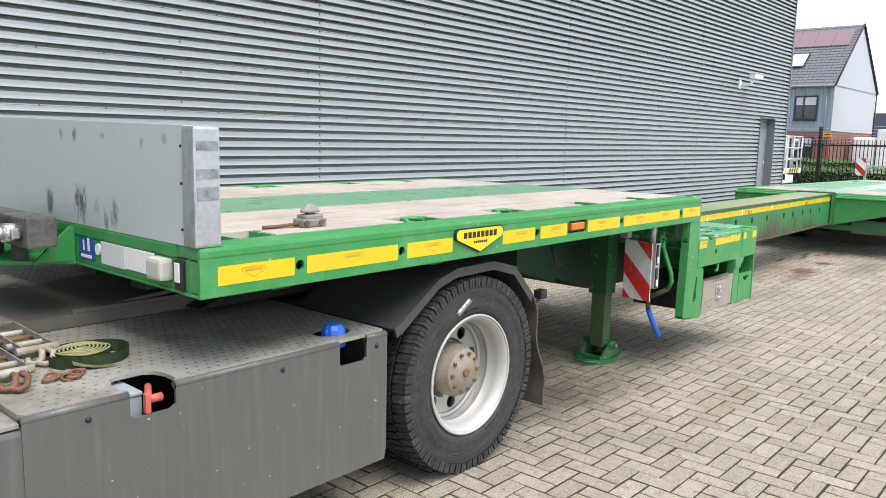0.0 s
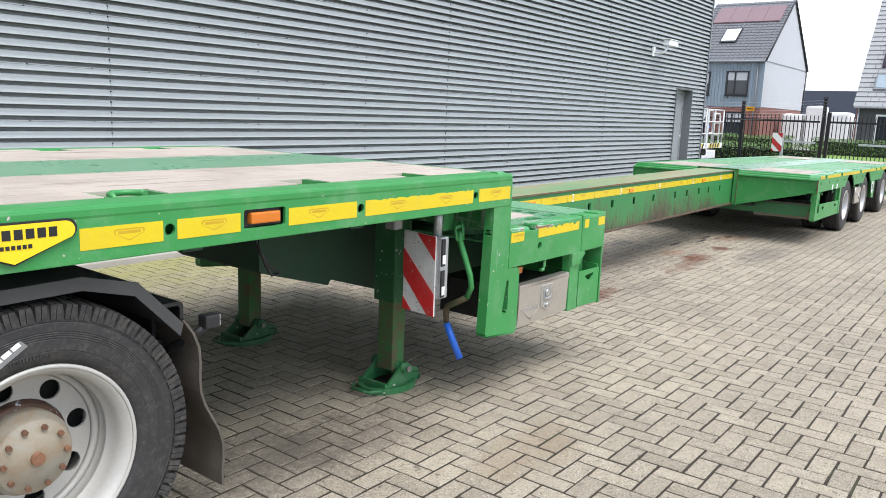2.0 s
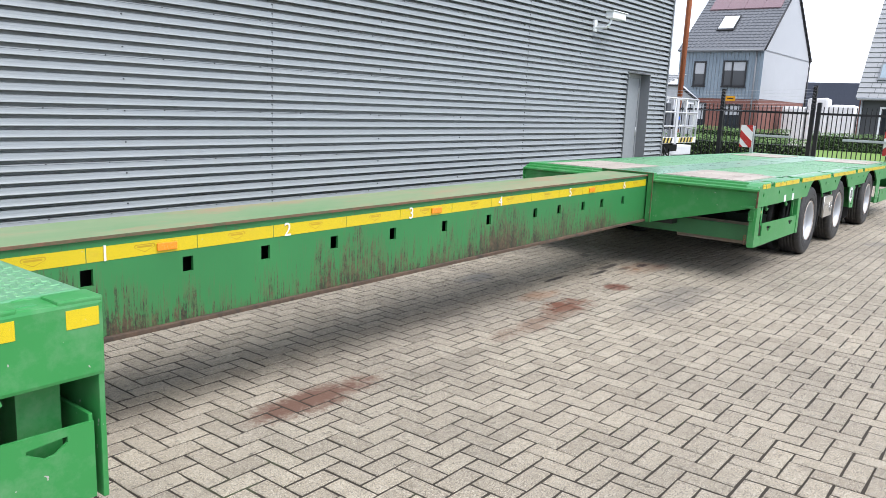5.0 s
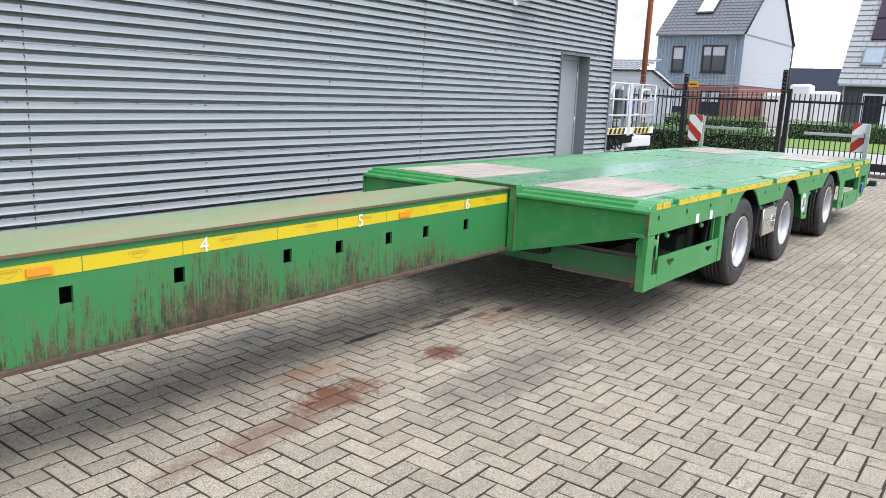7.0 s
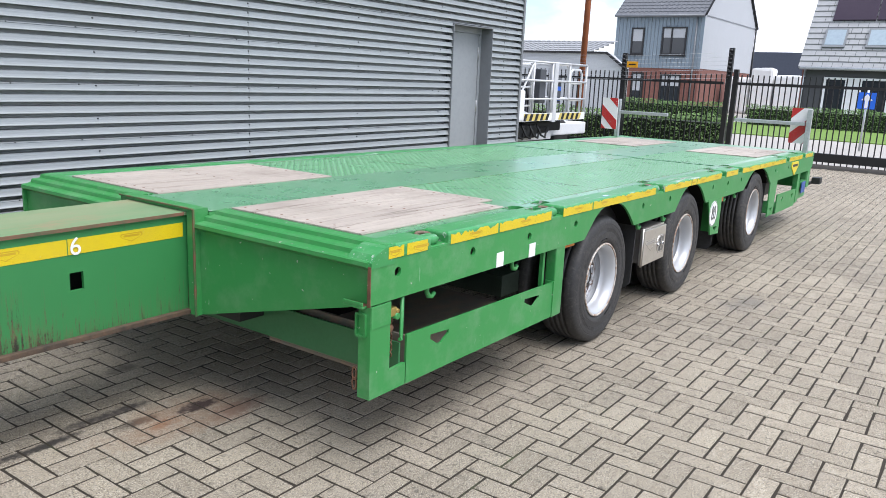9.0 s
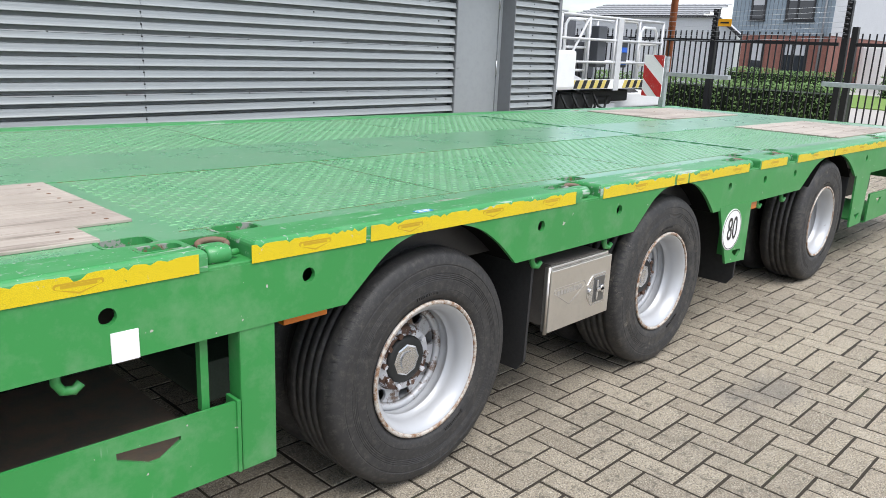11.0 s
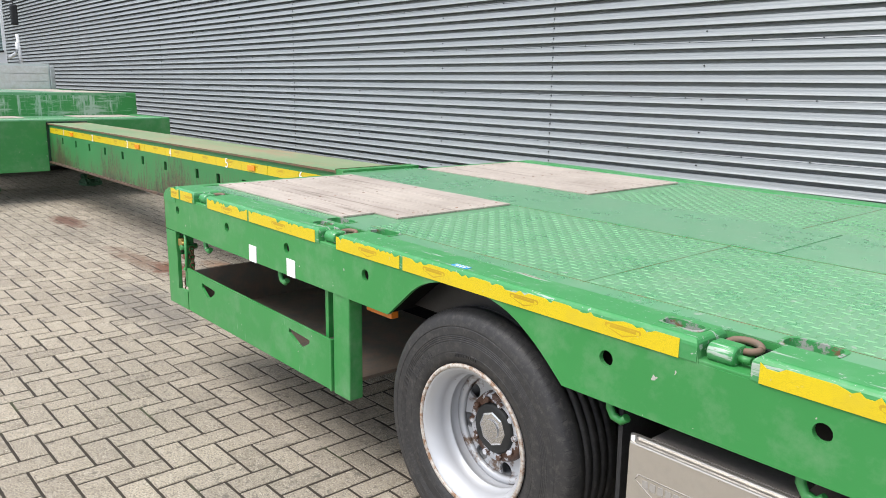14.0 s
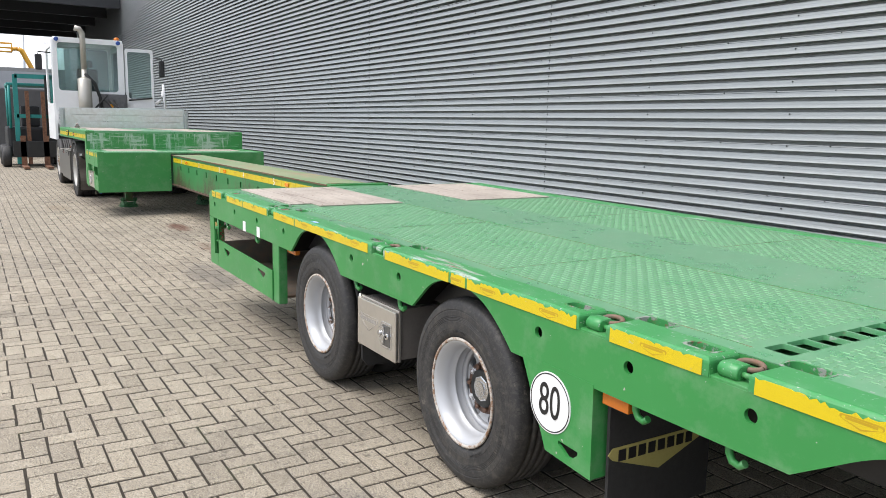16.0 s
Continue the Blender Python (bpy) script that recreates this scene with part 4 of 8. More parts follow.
for i, y in enumerate((3.1, 3.24, 3.38, 3.53, 3.68)):
    bm = M()
    rod(bm, "x", (0, y, 1.23), 0.63, 0.69, 0.036, 12)
    rod(bm, "x", (0, y, 1.23), 0.6, 0.64, 0.026, 12)
    box(bm, 0.645, 0.675, y - 0.05, y + 0.05, 1.21, 1.25, 0.006)
    part("air_coupling", bm, chrome if i % 2 == 0 else dark_steel, coup)
# headboard
scraped_white = rusty("scraped_white_board", (0.66, 0.67, 0.67), (0.56, 0.55, 0.52), 0.5)
bm = box(M(), 0.888, 0.985, YN + 0.002, YN + 0.076, 1.247, 1.635, 0.01)
hp = part("headboard_post", bm, zinc, trailer, "galvanised headboard post with worn film")
for z0, z1 in ((1.56, 1.588), (1.4, 1.442), (1.47, 1.5)):
    part("worn_film", box(M(), 0.898, 0.976, YN - 0.0005, YN + 0.0015, z0, z1), worn_film, hp, "dark remains of torn film")
bm = box(M(), 0.888, 0.985, YF - 0.076, YF - 0.002, 1.247, 1.635, 0.01)
part("headboard_post", bm, zinc, trailer)
for i in range(3):
    z0 = 1.247 + i * 0.1293
    bm = box(M(), 0.9, 0.935, YN + 0.077, YF - 0.077, z0, z0 + 0.1292)
    for v in bm.verts:
        v.co.z += 0.017 * (v.co.y - YN) if v.co.z > 1.26 else 0.0
    hb = part("headboard_panel", bm, alu_board, trailer)
    # white boards; the white also makes up for light on the rear side
    part("batten", box(M(), 0.936, 0.955, YN + 0.1, YF - 0.1, z0 + 0.003, z0 + 0.126, 0.002), scraped_white, hb, "white rear board")
for z in (1.3, 1.45, 1.57):
    part("rivet", rod(M(), "x", (0, YN + 0.095, z), 0.896, 0.901, 0.005, 8), dark_steel, trailer)
# gooseneck posts
for y0, y1 in ((YN + 0.0025, YN + 0.06), (YF - 0.06, YF - 0.0025)):
    bm = prism(M(), "y", y0, y1, [(4.63, 1.09), (4.628, 0.95), (4.6, 0.41), (4.61, 0.4), (4.87, 0.372), (4.905, 0.375), (4.905, 0.735), (4.79, 0.745), (4.79, 1.09)], [[(4.803, 0.69), (4.803, 0.505), (4.745, 0.49), (4.785, 0.69)]])
    bmesh.ops.bevel(bm, geom=[e for e in bm.edges if abs(e.verts[0].co.y - e.verts[1].co.y) > 0.03], offset=0.012, segments=2, affect="EDGES")
    part("gooseneck_post", bm, green_worn, trailer)
# low front deck
bm = prism(M(), "y", YN, YN + 0.014, [(4.79, 0.745), (5.6, 0.735), (5.6, 0.925), (4.79, 0.925)], [ring2d(5.105, 0.832, 0.02, 14)])
for x0, x1 in ((4.79, 4.935), (5.06, 5.6)):
    part("low_deck_edge", box(M(), x0, x1, YN - 0.001, YN + 0.11, 0.915, 0.957, 0.013), rail_green, trailer)
box(bm, 4.935, 5.06, YN + 0.002, YN + 0.11, 0.87, 0.9, 0.004)
box(bm, 4.79, 5.6, YN + 0.06, YN + 0.07, 0.74, 0.92)
part("low_deck_side", bm, green, trailer)
bm = box(M(), 5.612, 5.925, YN, YN + 0.3, 0.73, 0.95, 0.012)
box(bm, 5.612, 5.7, YN + 0.002, YN + 0.1, 0.94, 0.958, 0.006)
box(bm, 5.8, 5.925, YN + 0.002, YN + 0.1, 0.94, 0.958, 0.006)
part("low_deck_end", bm, green, trailer)
bm = box(M(), 4.79, 5.925, YF - 0.12, YF, 0.735, 0.957, 0.012)
part("low_deck_side", bm, green, trailer)


ring_rust = rusty("ring_rust_worn", (0.16, 0.13, 0.1), (0.2, 0.11, 0.07))


def lug(x, y, z, r, shear=None, rusty_ring=True, ring=True):
    """A lashing eye in its notch: round lug, lying ring."""
    bm = lathe(M(), "x", (0, y, z), [(x - 0.047, r * 0.8), (x - 0.042, r), (x + 0.01, r), (x + 0.015, r * 0.8)], 18)
    box(bm, x - 0.046, x + 0.014, y, y + 0.036, z - r, z + r * 0.95, 0.007)
    box(bm, x - 0.046, x + 0.014, y + 0.03, y + 0.085, z - r - 0.01, z + r * 0.2, 0.006)
    ob = part("lashing_lug", bm, rail_green, trailer, shear=shear)
    if not ring:
        return
    bm = tube(M(), [(x + 0.002 + 0.036 * math.cos(a), y + 0.05 + 0.024 * math.sin(a), z + 0.011 + 0.005 * math.sin(a)) for a in [k * 0.314 for k in range(21)]], 0.008)
    part("lashing_ring", bm, ring_rust if rusty_ring else green_worn, ob, "rusty lashing ring" if rusty_ring else "", shear=shear)
    bm = rod(M(), "x", (0, y + 0.004, z - r * 0.1), x + 0.012, x + 0.042, 0.008, 10)
    part("ring_pin", bm, green_worn, ob, shear=shear)


lug(5.0, YN + 0.04, 0.92, 0.026)
lug(5.755, YN + 0.04, 0.93, 0.022, None, False)
lug(4.72, YN + 0.03, 1.235, 0.022, None, False, False)
for x0, x1, torn in ((4.8, 4.93, 0), (5.08, 5.56, 0.9), (5.635, 5.69, 0), (5.82, 5.91, 0)):
    tape_strip(x0, x1, 0.878, 0.93, YN, torn, None, x1 - x0 > 0.1 and torn == 0)
slots = [rect2d(5.44, 5.56, 2.34, 2.4, 0.012)] + [rect2d(5.46, 5.55, 2.47 + i * 0.105, 2.55 + i * 0.105, 0.008) for i in range(19)]
slots += [rect2d(5.2, 5.34, 2.325, 2.385, 0.02)]
bm = prism(M(), "z", 0.93, 0.95, rect2d(4.79, 5.6, YN + 0.1, YF - 0.1), slots)
box(bm, 4.79, 5.6, YN + 0.1, YF - 0.1, 0.86, 0.87)
part("low_deck_plate", bm, deck_paint, trailer)
for side in (0, 1):
    for i in range(5):
        y0 = (2.42 + i * 0.148) if side == 0 else (YF - 0.22 - (i + 1) * 0.148)
        bm = box(M(), 4.8, 5.4, y0 + 0.002, y0 + 0.146, 0.947, 0.954, 0.001)
        part("plank", bm, wood, trailer)
bm = box(M(), 5.615, 5.92, YN + 0.11, YF - 0.11, 0.93, 0.956, 0.008)
part("chequer_strip", bm, deck_paint, trailer)
bm = box(M(), 5.905, 5.922, YN + 0.004, 3.24, 0.36, 0.94, 0.004)
part("rear_panel", bm, green_worn, trailer)
bm = box(M(), 5.905, 5.922, 3.7, YF - 0.004, 0.42, 0.94, 0.004)
part("rear_panel", bm, green_worn, trailer)


def tread(x0, x1, y0, y1, z, pitch=0.04, material=None, shear=None, name="tread_pattern", long=0.0145, short=0.005, high=0.0019):
    """Raised lozenges of chequer plate, all in one mesh."""
    verts, faces = [], []
    i = 0
    y = y0 + pitch / 2
    while y < y1:
        j = 0
        x = x0 + pitch / 2
        while x < x1:
            t = radians(90 if (i + j) % 2 else 0)
            c, s = math.cos(t), math.sin(t)
            k = len(verts)
            zz = z + (shear(x) if shear else 0)
            for u, v, h in ((long, 0, 0), (0, short, 0), (-long, 0, 0), (0, -short, 0), (long * 0.5, 0, high), (-long * 0.5, 0, high)):
                verts.append((x + u * c - v * s - trailer.location.x, y + u * s + v * c - trailer.location.y, zz + h))
            faces += [(k, k + 1, k + 4), (k + 1, k + 5, k + 4), (k + 1, k + 2, k + 5), (k + 2, k + 3, k + 5), (k + 3, k + 4, k + 5), (k + 3, k, k + 4)]
            x += pitch
            j += 1
        y += pitch
        i += 1
    me = bpy.data.meshes.new(name)
    me.from_pydata(verts, [], faces)
    me.materials.append(material)
    ob = new(name, me)
    ob.parent = trailer
    return tagged(ob, "raised lozenges of the chequer plate", kind="stuff")


tread(5.63, 5.91, YN + 0.12, YF - 0.12, 0.956, 0.03, tread_top)

# tool box, bracket and holder under the low deck
bm = box(M(), 4.93, 5.46, YN + 0.05, YN + 0.55, 0.395, 0.6)
tb = part("toolbox", bm, black_plastic, trailer, "stainless toolbox with drop-down latch")
bm = prism(M(), "x", 4.912, 5.472, [(YN + 0.005, 0.392), (YN + 0.05, 0.392), (YN + 0.05, 0.628), (YN - 0.004, 0.628), (YN - 0.002, 0.61)])
bmesh.ops.bevel(bm, geom=list(bm.edges), offset=0.004, segments=2, affect="EDGES")
bd = part("box_door", bm, stainless, tb)
bm = prism(M(), "y", YN - 0.006, YN + 0.002, [(5.145, 0.59), (5.28, 0.59), (5.28, 0.475), (5.213, 0.44), (5.145, 0.475)])
part("latch_plate", bm, chrome, tb)
# recess drawn as a flat darker patch, its shade put into the colour
bm = box(M(), 5.17, 5.255, YN - 0.007, YN - 0.005, 0.5, 0.575, 0.001)
part("latch_recess", bm, plain("pressed_latch_steel", (0.3, 0.3, 0.29), 0.4, 0.5), tb)
bm = rod(M(), "y", (5.205, 0, 0.548), YN - 0.018, YN - 0.006, 0.019, 12)
box(bm, 5.175, 5.25, YN - 0.016, YN - 0.007, 0.508, 0.522, 0.002)
rod(bm, "y", (5.213, 0, 0.472), YN - 0.014, YN - 0.006, 0.016, 12)
part("latch", bm, chrome, tb)
badge_line = plain("etched_grey_line", (0.3, 0.28, 0.25), 0.5)


def etched(cx, top, w, h, y, parent, shear=None):
    """A maker's mark reduced to a faint shield outline with a bar."""
    bm = M()
    o = [(cx + w / 2, top - h * 0.2), (cx + w * 0.46, top), (cx - w * 0.46, top), (cx - w / 2, top - h * 0.2), (cx, top - h)]
    for (a, b), (c, d) in zip(o, o[1:] + o[:1]):
        tube(bm, [(a, y, b), (c, y, d)], 0.0016, 4)
    for i in range(8):
        u = cx - w * 0.4 + i * w * 0.1
        box(bm, u, u + w * 0.075, y - 0.0008, y + 0.001, top - h * 0.38, top - h * 0.12)
    part("etched_badge", bm, badge_line, parent, shear=shear)


etched(5.05, 0.5, 0.2, 0.085, YN + 0.002, tb)
bm = box(M(), 4.93, 5.05, YN + 0.07, YN + 0.1, 0.672, 0.708, 0.004)
part("marker_light", bm, amber, trailer)
bm = box(M(), 5.485, 5.6, YN + 0.002, YN + 0.06, 0.378, 0.735, 0.006)
box(bm, 5.485, 5.6, YN - 0.01, YN + 0.002, 0.66, 0.69, 0.004)
prism(bm, "y", YN - 0.012, YN + 0.01, [(5.48, 0.735), (5.48, 0.66), (5.6, 0.69), (5.645, 0.72), (5.64, 0.735)])
part("bracket", bm, green, trailer)
tri = [(5.7, 0.57), (5.81, 0.578), (5.81, 0.56), (5.775, 0.535), (5.75, 0.532), (5.7, 0.56)]
bm = prism(M(), "y", YN + 0.004, YN + 0.014, [(5.61, 0.385), (5.885, 0.372), (5.885, 0.6), (5.61, 0.607)], [tri])
box(bm, 5.61, 5.885, YN + 0.014, YN + 0.35, 0.375, 0.387)
box(bm, 5.875, 5.887, YN + 0.014, YN + 0.35, 0.375, 0.62, 0.002)
box(bm, 5.606, 5.618, YN + 0.014, YN + 0.35, 0.378, 0.61, 0.002)
box(bm, 5.72, 5.84, YN + 0.1, YN + 0.25, 0.38, 0.735)
part("wedge_holder", bm, green, trailer)
bm = tube(M(), [(5.2, YN + 0.02, 0.74), (5.2, YN + 0.02, 0.7), (5.19, YN + 0.02, 0.68), (5.165, YN + 0.02, 0.68)], 0.011)
part("hook", bm, green, trailer)

# chassis under the front deck
bm = M()
# Chassis green is darkened in the colour for the shade under the deck
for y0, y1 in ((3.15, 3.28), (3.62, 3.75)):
    part("chassis_beam", box(M(), 1.2, 4.6, y0, y1, 0.93, 1.17), plain("shaded_green_beam", (0.022, 0.062, 0.034), 0.6), trailer)
prism(bm, "y", 3.1, 3.8, [(3.87, 1.1), (4.76, 1.1), (4.78, 0.92), (5.9, 0.9), (5.9, 0.42), (4.82, 0.46), (4.37, 0.6), (4.35, 0.57), (3.9, 0.7), (3.87, 0.72)])
chassis_green = plain("shaded_green_chassis", (0.022, 0.062, 0.034), 0.6)
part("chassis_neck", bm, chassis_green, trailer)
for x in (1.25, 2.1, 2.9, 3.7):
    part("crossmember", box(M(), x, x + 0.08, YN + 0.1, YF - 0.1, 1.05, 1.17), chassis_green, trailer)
bm = box(M(), 4.06, 4.12, 2.37, 2.43, 1.0, 1.065, 0.008)
part("control_box", bm, plain("grey_control_box", (0.2, 0.2, 0.19), 0.5), trailer)
bm = tube(M(), [(3.35, 2.5, 1.08), (3.37, 2.49, 0.98), (3.42, 2.48, 0.9), (3.47, 2.48, 0.87), (3.44, 2.49, 0.86), (3.4, 2.48, 0.91), (3.36, 2.48, 1.0)], 0.006)
part("air_hose", bm, black_plastic, trailer)
bm = box(M(), 3.3, 3.36, 3.9, 4.5, 0.8, 1.05)
part("hanger", bm, green_worn, trailer)

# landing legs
# leg_dark: grimy green, darkened further for the shadow on the upper leg
leg_dark = painted("leg_green_grimy_shadowed", (0.02, 0.095, 0.034), 0.55, 0.57, 0.12)
leg_rust = rusty("leg_green_rusting", (0.035, 0.17, 0.05), (0.12, 0.085, 0.05))
for y, lab in ((2.83, "green landing leg with tilting foot, paint rubbed"), (4.08, "")):
    bm = box(M(), 4.515, 4.655, y - 0.075, y + 0.075, 0.5, 1.08, 0.008)
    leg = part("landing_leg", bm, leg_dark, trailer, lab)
    bm = box(M(), 4.535, 4.638, y - 0.056, y + 0.056, 0.1, 0.51, 0.006)
    part("inner_leg", bm, leg_rust, leg, "rubbed green inner leg with brown runs")
    bm = M()
    oval = [(4.575 + 0.15 * math.cos(t) * (1.1 if math.cos(t) > 0 else 1.35), y + 0.145 * math.sin(t)) for t in [2 * math.pi * i / 24 for i in range(24)]]
    prism(bm, "z", 0.0, 0.034, oval, [[(4.575 + (u - 4.575) * 0.86, y + (v - y) * 0.84) for u, v in oval]])
    prism(bm, "z", 0.001, 0.008, [(4.575 + (u - 4.575) * 0.9, y + (v - y) * 0.88) for u, v in oval])
    for s in (-0.1, 0.085):
        prism(bm, "y", y + s, y + s + 0.015, [(4.43, 0.022), (4.73, 0.022), (4.72, 0.06), (4.66, 0.075), (4.635, 0.13), (4.61, 0.15), (4.57, 0.15), (4.55, 0.12), (4.47, 0.06)])
    for x in (4.43, 4.715):
        box(bm, x, x + 0.018, y - 0.1, y + 0.1, 0.02, 0.06)
    rod(bm, "y", (4.59, 0, 0.12), y - 0.125, y + 0.125, 0.03, 16)
    rod(bm, "y", (4.59, 0, 0.12), y - 0.132, y + 0.132, 0.013, 8)
    for s in (-0.07, 0.05):
        prism(bm, "y", y + s, y + s + 0.02, [(4.66, 0.03), (4.76, 0.03), (4.75, 0.075), (4.69, 0.1), (4.66, 0.09)])
    tube(bm, [(4.4, y - 0.1, 0.03), (4.34, y - 0.06, 0.03), (4.34, y + 0.06, 0.03), (4.4, y + 0.1, 0.03)], 0.011)
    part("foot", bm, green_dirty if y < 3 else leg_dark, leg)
    part("trapped_dirt", prism(M(), "z", 0.0085, 0.013, [(4.575 + (u - 4.575) * 0.82, y + (v - y) * 0.8) for u, v in oval]), sand, leg, "dark soil caught in the foot")
    part("pivot_bolt", rod(M(), "y", (4.59, 0, 0.12), y - 0.14, y - 0.131, 0.018, 6), cast_worn, leg, "worn steel pivot bolt")
bm = rod(M(), "y", (4.58, 0, 0.93), 2.9, 4.0, 0.025)
part("drive_shaft", bm, dark_steel, trailer)
white_scuffed = scuffed("white_reflective_film_dirty", (0.6, 0.6, 0.58))
# red and white warning board with lamp carrier, hung beside the leg
brd = [(2.508, 0.563), (2.31, 0.555), (2.31, 0.952), (2.508, 0.963)]
bm = prism(M(), "x", 4.296, 4.306, brd)
board = part("warning_board", bm, white_scuffed, trailer, "scratched board with red and white diagonal stripes")


def stripes(parent, axis, a0, a1, p00, p10, p11, p01, bands):
    """Diagonal red bands on a board given by its four corners."""
    for band in bands:
        poly = []
        for u, v in band:
            x = (p00[0] * (1 - u) + p10[0] * u) * (1 - v) + (p01[0] * (1 - u) + p11[0] * u) * v
            z = (p00[1] * (1 - u) + p10[1] * u) * (1 - v) + (p01[1] * (1 - u) + p11[1] * u) * v
            poly.append((x, z))
        part("red_band", prism(M(), axis, a0, a1, poly), red_film, parent)


BANDS = [[(0.0, 0.16), (0.0, 0.0), (0.3, 0.0)], [(0.0, 0.78), (0.0, 0.44), (0.8, 0.0), (1.0, 0.0), (1.0, 0.28)], [(0.42, 1.0), (1.0, 0.7), (1.0, 1.0)]]
stripes(board, "x", 4.2935, 4.2958, *brd, BANDS)
bm = box(M(), 4.307, 4.37, 2.285, 2.345, 0.645, 0.95, 0.006)
carrier = part("lamp_carrier", bm, zinc, trailer, "galvanised carrier with two small lamps")
for z in (0.72, 0.875):
    bm = box(M(), 4.309, 4.338, 2.278, 2.286, z - 0.068, z + 0.068, 0.004)
    lamp_body = part("lamp_body", bm, black_plastic, carrier)
    bm = box(M(), 4.313, 4.334, 2.274, 2.2785, z - 0.055, z - 0.012, 0.001)
    part("lamp_glass", bm, white_film, lamp_body)
    bm = box(M(), 4.37, 4.378, 2.295, 2.335, z - 0.06, z + 0.06, 0.003)
    part("red_lens", bm, red_film, carrier)
bm = rod(M(), "z", (4.335, 2.33, 0), 0.95, 1.1, 0.022, 12)
part("carrier_pipe", bm, zinc, trailer)
crank_pts = [(4.56, 2.36, 0.95), (4.562, 2.36, 0.9), (4.57, 2.34, 0.84), (4.584, 2.3, 0.72), (4.586, 2.292, 0.66), (4.592, 2.32, 0.6), (4.605, 2.42, 0.545), (4.615, 2.465, 0.52), (4.622, 2.475, 0.48), (4.63, 2.475, 0.42)]
bm = tube(M(), crank_pts[5:], 0.0163, 10)
rusted_crank = bm
bm = tube(M(), crank_pts[:6], 0.016, 10)
tube(bm, [(4.54, 2.36, 0.9), (4.535, 2.37, 0.95), (4.54, 2.38, 1.0)], 0.009, 8)
tube(bm, [(4.575, 2.35, 0.9), (4.585, 2.36, 0.95), (4.58, 2.37, 1.0)], 0.009, 8)
rod(bm, "x", (0, 2.37, 0.97), 4.525, 4.595, 0.011)
box(bm, 4.47, 4.56, 2.4, 2.46, 0.95, 1.06, 0.006)
rod(bm, "x", (0, 2.43, 0.985), 4.45, 4.56, 0.02)
crank = part("crank", bm, green_worn, trailer, "green landing leg crank with rust spots")
part("crank_end", rusted_crank, rusty("crank_rust_through_green", (0.05, 0.1, 0.04), (0.12, 0.07, 0.045)), crank, "lower crank bend, paint lost to rust")
bm = tube(M(), [(4.63, 2.475, 0.425), (4.64, 2.435, 0.33), (4.65, 2.39, 0.238)], 0.019, 12)
part("grip", bm, blue_plastic, crank, "bright blue plastic grip")

# extension beam
BX0, BX1, BY0, BY1 = 5.9, 12.08, 3.27, 3.68
SQ = (6.42, 6.9, 7.35, 7.83, 8.32, 8.83, 9.34, 9.97, 10.34, 10.75, 11.1, 11.53)


def sqz(x):
    return 0.722 - 0.0085 * (x - 8.3)


bm = prism(M(), "y", BY0, BY0 + 0.016, rect2d(BX0, BX1, 0.47, 0.9), [rect2d(x - 0.028, x + 0.028, sqz(x) - 0.036, sqz(x) + 0.036) for x in SQ])
beam = part("beam_flank", bm, beam_green, trailer, "green beam flank with rusty brown runs")
bm = prism(M(), "y", BY1 - 0.016, BY1, rect2d(BX0, BX1, 0.47, 0.9))
part("beam_flank", bm, beam_green, trailer)
# the beam is hollow; this black sheet makes its holes look shaded
bm = box(M(), BX0, BX1, BY0 + 0.1, BY0 + 0.11, 0.475, 0.895)
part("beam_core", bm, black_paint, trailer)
bm = box(M(), BX0, BX1, BY0 - 0.012, BY1 + 0.012, 0.897, 0.912, 0.003)
part("beam_top", bm, beam_top_mat, trailer, "rubbed green and rust-brown beam top")
bm = box(M(), BX0, BX1, BY0 - 0.025, BY1 + 0.025, 0.452, 0.472, 0.003)
part("beam_foot", bm, beam_rust, trailer)
bm = box(M(), BX0, 12.018, BY0 - 0.0145, BY0 - 0.0115, 0.898, 0.9125, 0.001)
part("beam_top_edge", bm, rusty("beam_edge_rust", (0.09, 0.1, 0.05), (0.2, 0.1, 0.06)), trailer, "rubbed rusty edge of the beam top")
for y0, y1, z0, z1 in ((3.1975, 3.2065, 0.448, 0.932), (3.207, 3.75, 0.9265, 0.9335)):
    part("collar_edge", box(M(), 12.02, 12.0295, y0, y1, z0, z1, 0.002), rusty("rust_through_green", (0.04, 0.15, 0.05), (0.2, 0.1, 0.06)), trailer, "rusty edge of the beam collar")
xs = [5.96, 6.42, 6.95, 7.4, 7.92, 8.38, 8.9, 9.36, 9.9, 10.32, 10.72, 11.1, 11.5, 12.02]
for a, b in zip(xs, xs[1:]):
    tape_strip(a + 0.002, b - 0.002, 0.803, 0.865, BY0)
for x in (6.79, 8.73, 10.88):
    bm = box(M(), x - 0.05, x + 0.05, BY0 - 0.012, BY0 - 0.003, 0.815, 0.85, 0.003)
    part("reflector", bm, amber_pale, trailer, "orange reflector")
for i, x in enumerate((6.5, 7.49, 8.48, 9.47, 10.5, 11.53)):
    words(str(i + 1), 0.1, 0.0006, (x, BY0 - 0.0052, 0.832), white_film, trailer, "numeral")

